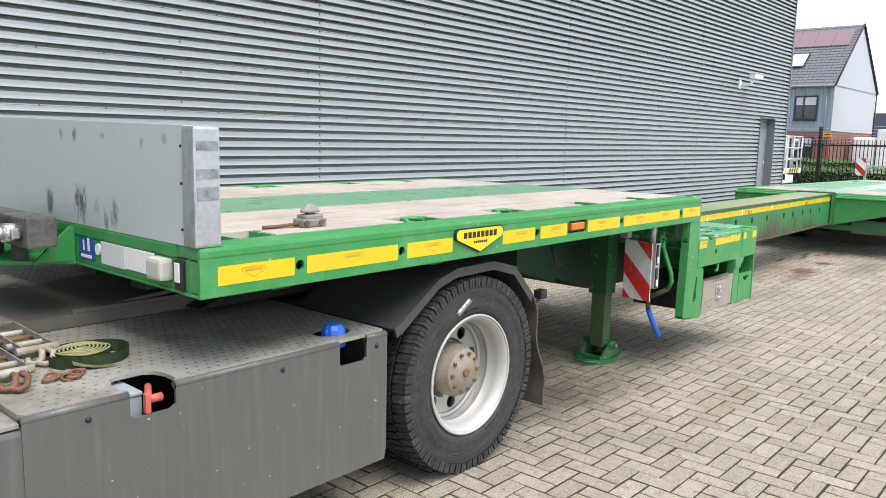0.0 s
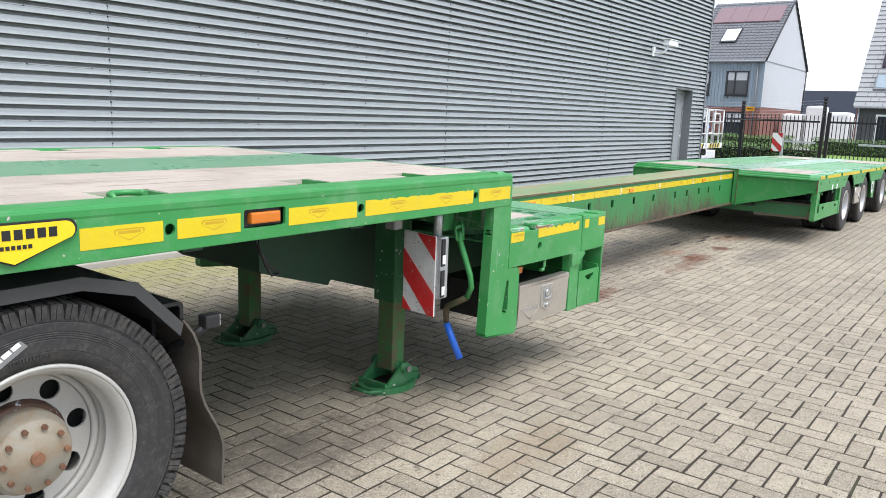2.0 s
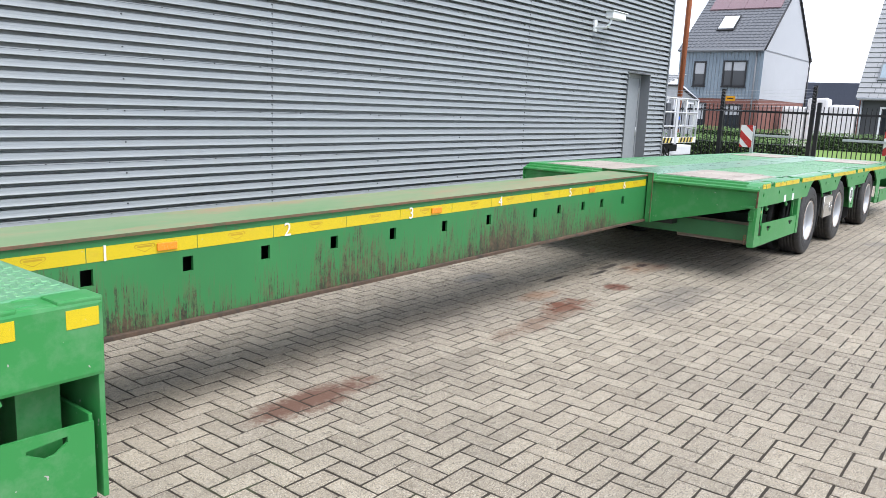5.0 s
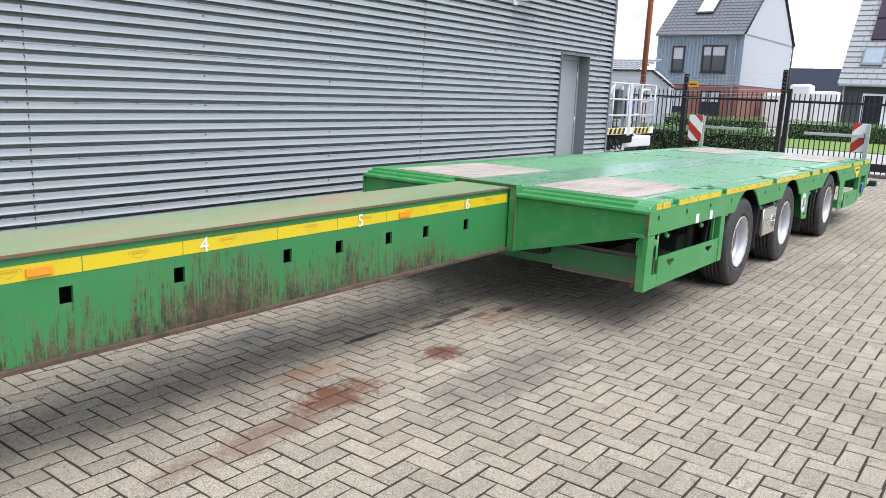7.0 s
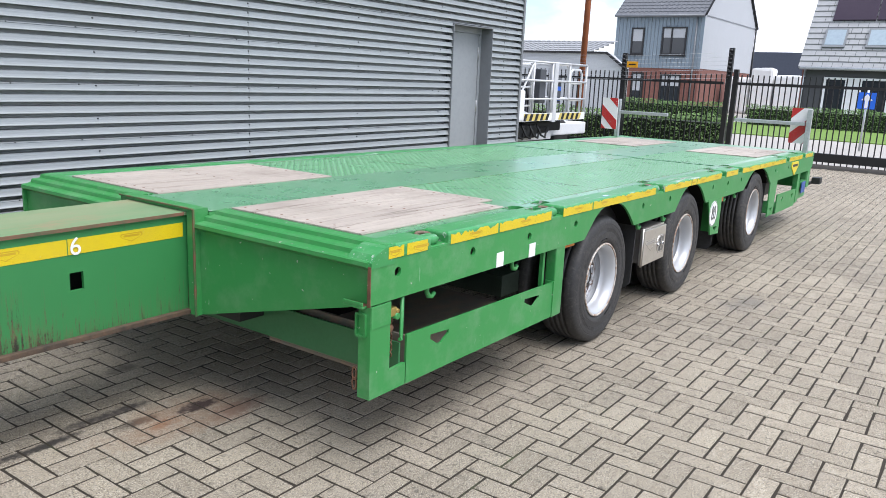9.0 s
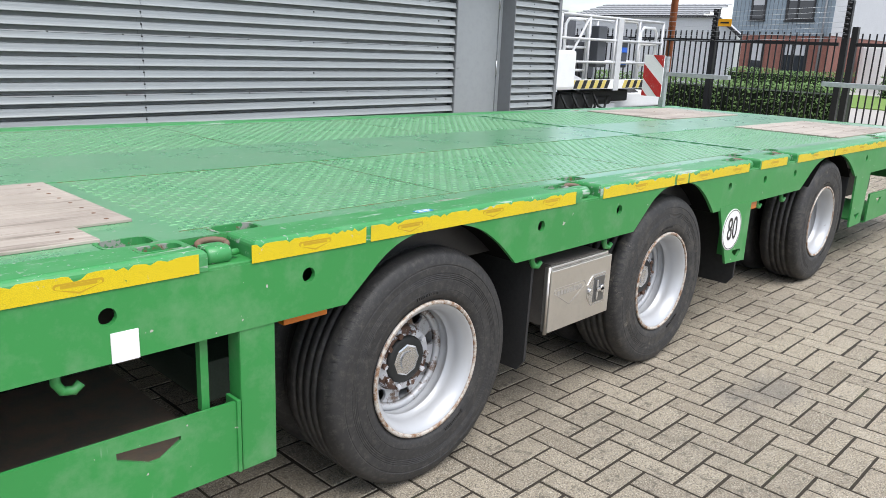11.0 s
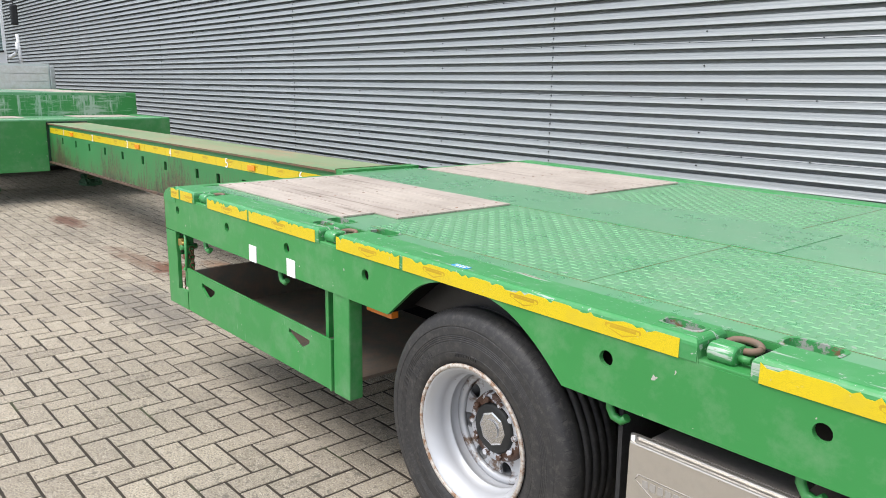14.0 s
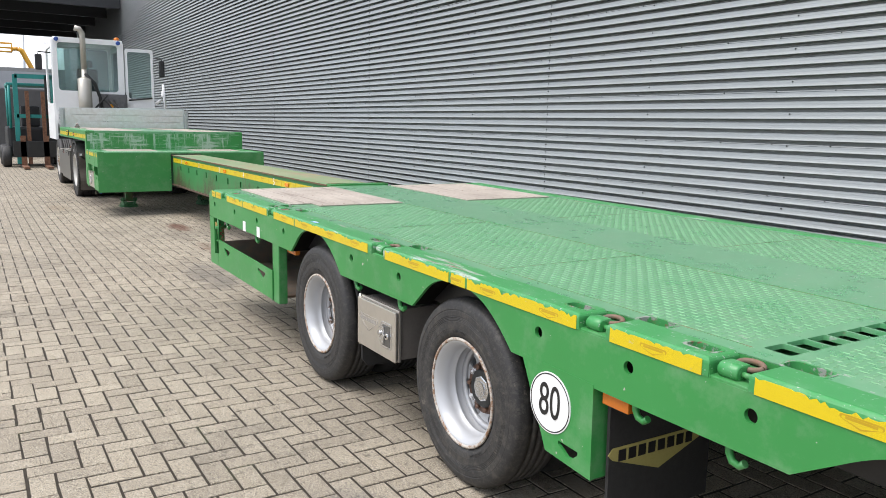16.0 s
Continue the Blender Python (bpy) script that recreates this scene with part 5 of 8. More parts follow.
# rear deck
RX0, RX1, RT = 12.05, 20.25, 0.92
WHEELS = (14.192, 15.665, 17.68)
CUPS = (12.45, 13.49, 14.97, 16.43, 16.93, 18.8, 19.65)
bm = prism(M(), "x", 12.03, 12.1, rect2d(3.2, 3.75, 0.45, 0.93), [rect2d(3.255, 3.695, 0.455, 0.914)])
box(bm, 12.101, 12.2, 3.192, 3.708, 0.84, 0.9125)
part("collar", bm, green_worn, trailer)
for ys in ((YN + 0.0155, 3.2), (YF - 0.0155, 3.75)):
    bm = prism(M(), "x", 12.055, 12.075, [(ys[0], 0.7), (ys[1], 0.452), (ys[1], 0.845), (ys[0], 0.845)])
    a, b = min(ys), max(ys)
    prism(bm, "y", a, b, [(12.032, 0.846), (12.026, 0.852), (12.028, 0.867), (12.036, 0.871), (12.078, 0.875), (12.083, 0.892), (12.09, 0.896), (12.13, 0.899), (12.135, 0.914), (12.142, 0.9175), (12.2, 0.918), (12.2, 0.83), (12.06, 0.83)])
    part("front_face", bm, green_worn if ys[0] < 3 else green, trailer, shear=slope)


def arch(c, w=0.35):
    shape = ((-1.0, 0.706), (-0.814, 0.764), (-0.622, 0.821), (-0.417, 0.856), (-0.15, 0.8735), (0.12, 0.8735), (0.453, 0.845), (0.74, 0.783), (1.0, 0.7))
    out = []
    for i in range(len(shape) - 1):
        p = [shape[max(0, min(len(shape) - 1, i + k))] for k in (-1, 0, 1, 2)]
        for j in range(4):
            t = j / 4
            q = [0.5 * (2 * p[1][k] + (p[2][k] - p[0][k]) * t + (2 * p[0][k] - 5 * p[1][k] + 4 * p[2][k] - p[3][k]) * t * t + (3 * p[1][k] - p[0][k] - 3 * p[2][k] + p[3][k]) * t ** 3) for k in (0, 1)]
            out.append((c + q[0] * w, q[1]))
    return out + [(c + shape[-1][0] * w, shape[-1][1])]


def side_outline():
    low = [(RX0 - 0.014, 0.705)]
    for c in WHEELS:
        low += arch(c, 0.36) if c < 17 else arch(17.62, 0.5)
    low += [(RX1 - 0.15, 0.7), (RX1, 0.74)]
    top = [(RX1, 0.86)]
    for c in CUPS[::-1]:
        top += [(c + 0.062, 0.89), (c + 0.058, 0.868), (c - 0.054, 0.868), (c - 0.058, 0.89)]
    top.append((RX0 + 0.07, 0.89))
    top.append((RX0 - 0.014, 0.86))
    return low + top


HOLES = (12.19, 12.705, 13.203, 13.71, 14.681, 15.18, 16.173, 16.59, 17.005, 18.3, 18.9)
bm = prism(M(), "y", YN, YN + 0.014, side_outline(), [ring2d(x, 0.81, 0.0195, 16) for x in HOLES])
part("side_plate", bm, green, trailer, shear=slope)
bm = prism(M(), "y", YF - 0.014, YF, side_outline())
part("side_plate", bm, green, trailer, shear=slope)
# black sheet behind the side holes, for the shade inside the deck
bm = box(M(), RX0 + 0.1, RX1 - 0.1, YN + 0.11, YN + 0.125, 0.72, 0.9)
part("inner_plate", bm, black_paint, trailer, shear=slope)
edges = [RX0 + 0.1]
for c in CUPS:
    edges += [c - 0.058, c + 0.062]
edges.append(RX1)
for a, b in zip(edges[::2], edges[1::2]):
    cuts = [rect2d(c - 0.185, c - 0.085, YN + 0.042, YN + 0.094, 0.018) for c in CUPS[1:] if abs(b - c + 0.058) < 0.01]
    bm = prism(M(), "z", 0.87, RT, rect2d(a, b, YN - 0.002, YN + 0.12), cuts)
    rim = [e for e in bm.edges if all(v.co.z > RT - 0.001 for v in e.verts) and len({round(v.co.y, 4) for v in e.verts} | {round(YN - 0.002, 4)}) == 1]
    rim += [e for e in bm.edges if all(abs(v.co.x - a) < 1e-4 and v.co.z > RT - 0.001 for v in e.verts) or all(abs(v.co.x - b) < 1e-4 and v.co.z > RT - 0.001 for v in e.verts)]
    bmesh.ops.bevel(bm, geom=rim, offset=0.016, segments=4, affect="EDGES", profile=0.5)
    if a < 12.2:
        prism(bm, "y", YN - 0.002, YN + 0.12, [(12.035, 0.845), (12.036, 0.866), (12.06, 0.892), (12.11, 0.912), (a + 0.02, 0.9185), (a + 0.02, 0.845)])
    part("edge_rail", bm, rail_green, trailer, shear=slope)
for c in CUPS:
    bm = box(M(), c - 0.063, c + 0.068, YN + 0.002, YN + 0.13, 0.84, 0.876, 0.003)
    box(bm, c - 0.063, c + 0.068, YN + 0.12, YN + 0.13, 0.85, 0.915)
    part("notch_floor", bm, green_worn, trailer, shear=slope)
    lug(c, YN + 0.034, 0.894, 0.022, slope)
bm = box(M(), RX0 + 0.1, RX1, YF - 0.12, YF, 0.87, RT, 0.015)
part("edge_rail", bm, rail_green, trailer, shear=slope)

pock = []
for c in CUPS[1:]:
    pock.append(rect2d(c + 0.05, c + 0.17, YN + 0.128, YN + 0.198, 0.022))
pock.append(rect2d(13.262, 13.382, YN + 0.13, YN + 0.203, 0.022))
rims = [(p, 0.9168) for p in pock] + [(rect2d(c - 0.185, c - 0.085, YN + 0.042, YN + 0.094, 0.018), 0.9212) for c in CUPS[1:]]
for p, z1 in rims:
    cu, cv = sum(q[0] for q in p) / len(p), sum(q[1] for q in p) / len(p)
    outer = [(q[0] + math.copysign(0.006, q[0] - cu), q[1] + math.copysign(0.0045, q[1] - cv)) for q in p]
    inner = [(q[0] - math.copysign(0.0025, q[0] - cu), q[1] - math.copysign(0.0025, q[1] - cv)) for q in p]
    bm = prism(M(), "z", z1 - 0.046, z1, outer, [inner])
    prism(bm, "z", z1 - 0.05, z1 - 0.0465, outer)
    part("pocket_rim", bm, rim_scuffed, trailer, "pocket worn to bare metal round its rim", shear=slope)
for sgn in (0, 1):
    for i in range(8):
        y = 2.47 + i * 0.098 if sgn == 0 else 4.43 - i * 0.098
        pock.append(rect2d(16.865, 16.95, y - 0.0445, y + 0.0445, 0.008))
bm = prism(M(), "z", 0.9, 0.915, rect2d(12.19, RX1 - 0.01, YN + 0.121, YF - 0.121), pock)
box(bm, 12.19, RX1 - 0.01, YN + 0.125, YF - 0.121, 0.85, 0.856)
part("deck_plate", bm, deck_paint, trailer, shear=slope)
for x0, x1 in ((12.1, 14.6), (14.606, 16.84), (16.98, RX1 - 0.02)):
    bm = box(M(), x0, x1, 3.19, 3.71, 0.9152, 0.9178, 0.001)
    part("centre_strip", bm, deck_paint, trailer, shear=slope)
for x0, x1, ya, yb in ((12.21, 13.425, 2.4, 3.18), (12.21, 13.425, 3.72, 4.5), (18.35, 19.75, 2.41, 3.16), (18.35, 19.75, 3.74, 4.49)):
    w = (yb - ya) / 5
    for i in range(5):
        xe = x1 - (0.145 if i == 0 and x0 < 13 and ya < 3 else 0)
        bm = box(M(), x0, xe, ya + i * w + 0.0028, ya + (i + 1) * w - 0.0028, 0.9155, 0.923, 0.0015)
        pl = part("plank", bm, wood, trailer, shear=slope)
        bm = M()
        for sx in (x0 + 0.05, (x0 + x1) / 2, xe - 0.05):
            for sy in (0.25, 0.75):
                prism(bm, "z", 0.9225, 0.9236, ring2d(sx, ya + (i + sy) * w, 0.006, 8))
        part("plank_screws", bm, rust_brown, pl, "rusty screw heads", shear=slope, kind="stuff")
for x0, x1 in ((13.48, 14.44), (14.46, 15.64), (15.66, 16.83), (16.99, 18.33)):
    tread(x0, x1, 2.4, 3.17, 0.9152, 0.029, tread_top, slope)
    tread(x0, x1, 3.73, 4.5, 0.9152, 0.029, tread_top, slope)
bm = M()
for x in (14.45, 15.65):
    for ya, yb in ((2.39, 3.18), (3.72, 4.51)):
        box(bm, x - 0.0015, x + 0.0015, ya, yb, 0.913, 0.9158)
for ya in (2.402, 3.185, 3.715, 4.515):
    box(bm, 13.47, 16.85, ya - 0.0015, ya + 0.0015, 0.913, 0.9158)
part("weld_seams", bm, rusty("seam_rust", (0.05, 0.2, 0.07), (0.22, 0.12, 0.07)), trailer, shear=slope)
# blue sticker on the rail edge
bm = box(M(), 14.108, 14.172, YN + 0.02, YN + 0.043, 0.9204, 0.9212)
stk = part("blue_sticker", bm, cyan_film, trailer, "small blue sticker with white writing", shear=slope)
words("ACHTUNG!", 0.0115, 0.0002, (14.14, YN + 0.0365, 0.9216 + slope(14.14)), white_film, stk, "lettering", pose(0, 0, 0, 0, 0, 0))
for k in range(2):
    part("sticker_bar", box(M(), 14.118, 14.162, YN + 0.0235 + k * 0.004, YN + 0.0255 + k * 0.004, 0.9212, 0.9216), white_film, stk, shear=slope)
for x0, x1, torn in ((12.13, 12.22, 0.6), (12.24, 12.37, 0.9), (12.53, 12.9, 0.75), (12.915, 13.41, 0.6), (13.545, 13.895, 0.4), (13.912, 14.87, 0.35), (15.05, 15.6, 0.4), (15.62, 15.72, 1.0), (15.735, 16.36, 0.8), (16.51, 16.85, 0.5), (17.01, 17.6, 0.5), (17.62, 18.7, 0.5), (18.9, 19.55, 0.4), (19.75, 20.15, 0.3)):
    tape_strip(x0, x1, 0.868, 0.912, YN - 0.002, torn, slope)
for x in (12.935, 13.235):
    bm = box(M(), x - 0.03, x + 0.03, YN - 0.0025, YN + 0.001, 0.705, 0.772)
    part("white_sticker", bm, white_film, trailer, shear=slope)
bm = shield(M(), "y", YN - 0.008, YN, 19.2, 0.852, 0.34, 0.15)
bg = part("badge", bm, badge_yellow, trailer, shear=slope)
bm = box(M(), 19.08, 19.32, YN - 0.0095, YN - 0.0075, 0.8, 0.826)
part("badge_bars", bm, black_paint, bg, shear=slope)

# front corner bracket, side holder and post of the rear section
bm = prism(M(), "y", YN + 0.001, YN + 0.018, [(12.04, 0.7), (12.155, 0.7), (12.155, 0.42), (12.255, 0.425), (12.255, 0.335), (12.04, 0.335)])
box(bm, 12.04, 12.055, YN + 0.018, YN + 0.06, 0.335, 0.7)
part("corner_bracket", bm, green, trailer)
bm = box(M(), 12.042, 12.155, YN - 0.0015, YN + 0.001, 0.612, 0.698, 0.0008)
part("bracket_cap", bm, green, trailer)
bm = prism(M(), "x", 12.03, 12.12, rect2d(YN + 0.019, YN + 0.07, 0.578, 0.672, 0.008, 3), [rect2d(YN + 0.026, YN + 0.063, 0.586, 0.664, 0.005, 3)])
tube_end = part("square_tube", bm, green_worn, trailer, "open square tube end, grey inside")
part("tube_inside", box(M(), 12.06, 12.118, YN + 0.026, YN + 0.063, 0.586, 0.664), cast_worn, tube_end)
bm = box(M(), 12.012, 12.055, YN + 0.02, YN + 0.115, 0.694, 0.703, 0.003)
box(bm, 12.012, 12.02, YN + 0.02, YN + 0.115, 0.703, 0.718, 0.003)
part("corner_ledge", bm, green_worn, trailer)
part("ledge_rust", box(M(), 12.021, 12.054, YN + 0.022, YN + 0.113, 0.7032, 0.7042), rust_brown, trailer, "rusty inside of the ledge")
part("plate_edge", box(M(), 12.0325, 12.0365, YN - 0.0005, YN + 0.0145, 0.7, 0.852, 0.001), rust_brown, trailer, "bare rusty plate edge")
bm = M()
for z in (0.42, 0.38):
    tube(bm, [(12.05, YN + 0.085 + 0.01 * math.cos(a), z + 0.025 * math.sin(a)) for a in [k * 0.4488 for k in range(15)]], 0.0035, 6)
part("chain_link", bm, rust_brown, trailer, "hanging chain links of worn steel")
bm = M()
for k in range(9):
    tube(bm, arc((12.215 if k % 2 else 12.212, YN + 0.05, 0.62 - k * 0.02), 0.012, 0, 360, 10, "xz" if k % 2 else "yz"), 0.003, 6)
part("safety_chain", bm, rust_brown, trailer)
bm = box(M(), 12.158, 12.2, YN + 0.006, YN + 0.03, 0.632, 0.668, 0.004)
rod(bm, "y", (12.205, 0, 0.65), YN + 0.004, YN + 0.034, 0.009, 10)
part("brass_latch", bm, plain("tarnished_brass", (0.38, 0.28, 0.08), 0.4, 0.6), trailer, "tarnished brass latch")
part("latch_bolt", rod(M(), "y", (12.185, 0, 0.58), YN + 0.02, YN + 0.045, 0.014, 6), rust_brown, trailer)
bm = tube(M(), [(12.238, YN + 0.012, 0.7), (12.238, YN + 0.012, 0.545), (12.232, YN + 0.008, 0.528), (12.222, YN + 0.006, 0.53)], 0.008, 8)
part("locking_pin", bm, green, trailer)
t1 = [(12.42, 0.5), (12.55, 0.49), (12.55, 0.475), (12.5, 0.445), (12.475, 0.445), (12.42, 0.48)]
t2 = [(13.2, 0.482), (13.35, 0.472), (13.35, 0.46), (13.3, 0.43), (13.275, 0.43), (13.2, 0.465)]
bm = prism(M(), "y", YN + 0.002, YN + 0.012, [(12.262, 0.335), (13.5, 0.322), (13.5, 0.51), (12.262, 0.54)], [t1, t2])
box(bm, 13.494, 13.504, YN - 0.004, YN + 0.05, 0.32, 0.515, 0.002)
part("holder_front", bm, green, trailer)
dusty = rusty("dusty_tray", (0.17, 0.155, 0.13), (0.25, 0.18, 0.135))
bm = box(M(), 12.27, 13.5, YN + 0.012, YN + 0.8, 0.325, 0.338)
tray = part("holder_tray", bm, dusty, trailer, "open tray with a layer of brown dust")
# the tall black side is added for the darkness beyond the tray
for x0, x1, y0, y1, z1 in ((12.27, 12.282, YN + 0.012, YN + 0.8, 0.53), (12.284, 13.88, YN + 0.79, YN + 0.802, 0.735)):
    part("tray_side", box(M(), x0, x1, y0, y1, 0.3385, z1), shadow_black if y0 > YN + 0.5 else dusty, tray)
part("tray_box", box(M(), 13.615, 13.88, YN + 0.38, YN + 0.785, 0.325, 0.45, 0.004), plain("dusty_dark_green", (0.025, 0.04, 0.027), 0.7, 0.0, 0.4, 12), tray, "dusty dark green end of the tray")
bm = box(M(), 13.51, 13.61, YN + 0.003, YN + 0.06, 0.315, 0.712, 0.006)
part("holder_post", bm, green, trailer)
bm = box(M(), 13.42, 13.44, YN + 0.03, YN + 0.05, 0.5, 0.7)
part("lock_bar", bm, green, trailer)
bm = box(M(), 12.17, 12.19, YN + 0.03, YN + 0.07, 0.43, 0.7)
rod(bm, "y", (12.2, 0, 0.63), YN + 0.0, YN + 0.08, 0.013)
part("lock_bar", bm, green, trailer)
bm = box(M(), 12.236, 12.246, YN + 0.02, YF - 0.02, 0.36, 0.508, 0.002)
part("skirt_plate", bm, green_skirt, trailer)
bm = box(M(), 13.66, 13.8, YN + 0.04, YN + 0.07, 0.655, 0.7, 0.004)
part("marker_light", bm, amber, trailer)
for x in (12.42, 13.1, 14.68, 15.14, 16.6, 16.93):
    z = 0.7 + slope(x)
    bm = tube(M(), [(x, YN + 0.03, z + 0.02), (x, YN + 0.03, z - 0.02), (x + 0.012, YN + 0.03, z - 0.04), (x + 0.035, YN + 0.03, z - 0.045), (x + 0.05, YN + 0.03, z - 0.032)], 0.011)
    part("rope_hook", bm, green, trailer)

# running gear
bm = M()
box(bm, 12.1, 20.1, 3.0, 3.2, 0.45, 0.74)
box(bm, 12.1, 20.1, 3.7, 3.9, 0.45, 0.74)
for c in WHEELS:
    rod(bm, "y", (c, 0, 0.385), 2.75, 4.15, 0.07, 16)
    box(bm, c - 0.42, c + 0.42, 2.8, 2.92, 0.36, 0.45)
part("running_gear", bm, dark_steel, trailer)
# arch sheets, blackened to stand for the shadow round the tyres
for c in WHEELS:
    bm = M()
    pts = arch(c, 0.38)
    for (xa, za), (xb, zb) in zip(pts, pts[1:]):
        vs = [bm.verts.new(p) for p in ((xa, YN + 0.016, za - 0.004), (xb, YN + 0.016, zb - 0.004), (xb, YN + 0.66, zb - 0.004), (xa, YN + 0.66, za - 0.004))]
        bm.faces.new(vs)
    part("wheel_arch", bm, shadow_black, trailer, shear=slope)


def tyre_profile(R, rim_r, w, y0, s):
    """Outline of a tyre along the axle: s = +1 when its outer side looks to -y."""
    h = R - rim_r
    side = [(0.02, rim_r), (0.013, rim_r + h * 0.05), (0.012, rim_r + h * 0.1), (0.006, rim_r + h * 0.12), (0.004, rim_r + h * 0.2)]
    for k, g in ((0.27, 0.008), (0.455, 0.014), (0.49, 0.014), (0.525, 0.014), (0.56, 0.014), (0.705, 0.022)):
        d = 0.001 + 0.02 * max(0, k - 0.6) ** 1.3
        side += [(d, rim_r + h * (k - 0.008)), (d, rim_r + h * k), (d + 0.0016, rim_r + h * (k + g * 0.3)), (d + 0.0016, rim_r + h * (k + g * 0.7)), (d, rim_r + h * (k + g)), (d, rim_r + h * (k + g + 0.008))]
    side += [(0.003, rim_r + h * 0.76), (0.0058, rim_r + h * 0.84)]
    side += [(0.012, R - 0.016), (0.02, R - 0.009), (0.034, R - 0.003), (0.05, R)]
    tread = []
    for k in (0.3, 0.43, 0.57, 0.7):
        tread += [(w * k - 0.0035, R + 0.0), (w * k - 0.0025, R - 0.006), (w * k + 0.0025, R - 0.006), (w * k + 0.0035, R)]
    o = side + tread + [(w - a, r) for a, r in side[::-1]]
    return [(y0 + s * a, r) for a, r in o]


def road_wheel(c, y0, s, R, rim_r, w, parent, hub_kind, rubber_mat, dual=True, disc_in=0.11, dirty=False):
    """Wheel at c=(x,z), outer face at y0: dished rim with holes, tyre, inner twin tyre, hub."""
    at = (c[0], 0, c[1])
    bm = M()
    prof = [(0.016, rim_r + 0.01), (0.004, rim_r + 0.008), (0.004, rim_r - 0.006), (0.014, rim_r - 0.012), (0.022, rim_r - 0.022), (0.06, rim_r - 0.027), (disc_in * 0.62, rim_r - 0.029), (disc_in * 0.64, rim_r - 0.034), (disc_in * 0.68, rim_r - 0.035), (disc_in * 0.7, rim_r - 0.031), (disc_in - 0.012, rim_r - 0.032), (disc_in + 0.01, rim_r - 0.05), (disc_in + 0.14, rim_r - 0.045), (w - 0.01, rim_r - 0.02), (w - 0.012, rim_r + 0.006)]
    lathe(bm, "y", at, [(y0 + s * a, r) for a, r in prof], 64, True)
    rim_mat = rim_silver if hub_kind == "cap" else rim_grey
    wheel = part("wheel", bm, rim_mat, parent)
    bm = lathe(M(), "y", at, [(y0 + s * 0.0045, rim_r + 0.0125), (y0 - s * 0.001, rim_r + 0.009), (y0 - s * 0.001, rim_r + 0.001), (y0 + s * 0.004, rim_r - 0.002), (y0 + s * 0.006, rim_r + 0.002)], 64, True)
    part("rim_flange", bm, rim_edge if hub_kind == "cap" else rim_grey, wheel)
    n = 8
    hr = rim_r * 0.66
    dished = disc_in > 0.05
    bm = M()
    prism(bm, "y", y0 + s * (disc_in + 0.002), y0 + s * (disc_in + 0.012), ring2d(c[0], c[1], rim_r - 0.034, 56), [ring2d(c[0] + hr * math.cos(2 * math.pi * i / n + 0.2), c[1] + hr * math.sin(2 * math.pi * i / n + 0.2), rim_r * 0.115, 16) for i in range(n)])
    lathe(bm, "y", at, [(y0 + s * (disc_in - 0.001), rim_r - 0.033), (y0 + s * (disc_in - 0.014), rim_r - 0.036), (y0 + s * (disc_in - 0.012), rim_r - 0.052), (y0 + s * (disc_in + 0.003), rim_r - 0.058)], 56, True)
    part("rim_disc", bm, rim_dirty if dirty else rim_mat, wheel, "wheel disc caked with brown dirt" if dirty else "")
    if dished:
        k = disc_in - 0.024
        bm = lathe(M(), "y", at, [(y0 + s * (disc_in + 0.004), hr - rim_r * 0.13), (y0 + s * k, hr - rim_r * 0.17), (y0 + s * k, 0.05), (y0 + s * (disc_in + 0.004), 0.05)], 40, True)
        part("nut_ring", bm, nut_crust if dirty else nut_ring_mat, wheel, "nut ring under dark rust" if dirty else "silver nut ring with flaking rust")
    bm = lathe(M(), "y", at, tyre_profile(R, rim_r, w, y0 - s * 0.004, s), 72, True)
    tyre = part("tyre", bm, rubber_mat, wheel)
    if s > 0:
        # worn raised writing of the sidewall as plain blocks
        bm = M()
        rr = random.Random(int(c[0] * 100))
        for a0, count, rad, high, wide in ((30, 5, 0.37, 0.13, 0.06), (84, 13, 0.22, 0.05, 0.022), (128, 9, 0.36, 0.12, 0.042), (210, 5, 0.37, 0.13, 0.06), (290, 13, 0.22, 0.05, 0.022)):
            ra, rb = rim_r + (R - rim_r) * (rad - high / 2), rim_r + (R - rim_r) * (rad + high / 2)
            for k in range(count):
                ta = radians(a0) + k * wide * 1.3
                tb = ta + wide * rr.uniform(0.25, 0.8)
                ya, yb = y0 - s * 0.0042, y0 + s * 0.002
                vs = [bm.verts.new((c[0] + r * math.cos(t), y, c[1] + r * math.sin(t))) for y in (ya, yb) for r, t in ((ra, ta), (ra, tb), (rb, tb), (rb, ta))]
                for q in ((0, 1, 2, 3), (0, 4, 5, 1), (1, 5, 6, 2), (2, 6, 7, 3), (3, 7, 4, 0)):
                    bm.faces.new([vs[i] for i in q])
        part("raised_writing", bm, rubber_mat, tyre, "worn raised blocks on the rubber", kind="stuff")
        # narrow sipes across the shoulder, laid on as black strips in place of shaded grooves
        bm = M()
        for k in range(96):
            t = k * math.pi / 48 + rr.uniform(-0.012, 0.012)
            lean = rr.uniform(0.0, 0.02)
            rows = [[bm.verts.new((c[0] + r * math.cos(a), y0 + s * d, c[1] + r * math.sin(a))) for a in (t + f * lean, t + f * lean + 0.006)] for d, r, f in ((0.0072, R - 0.0156, 0.0), (0.0152, R - 0.0082, 0.4), (0.0296, R - 0.0021, 1.0))]
            for p, q in zip(rows, rows[1:]):
                bm.faces.new((p[0], p[1], q[1], q[0]))
        part("sipes", bm, black_paint, tyre, "short black strips drawn as sipes round the tread shoulder", kind="stuff")
    bm = M()
    rod(bm, "y", at, y0 + s * 0.24, y0 + s * 0.26, rim_r - 0.04, 24)
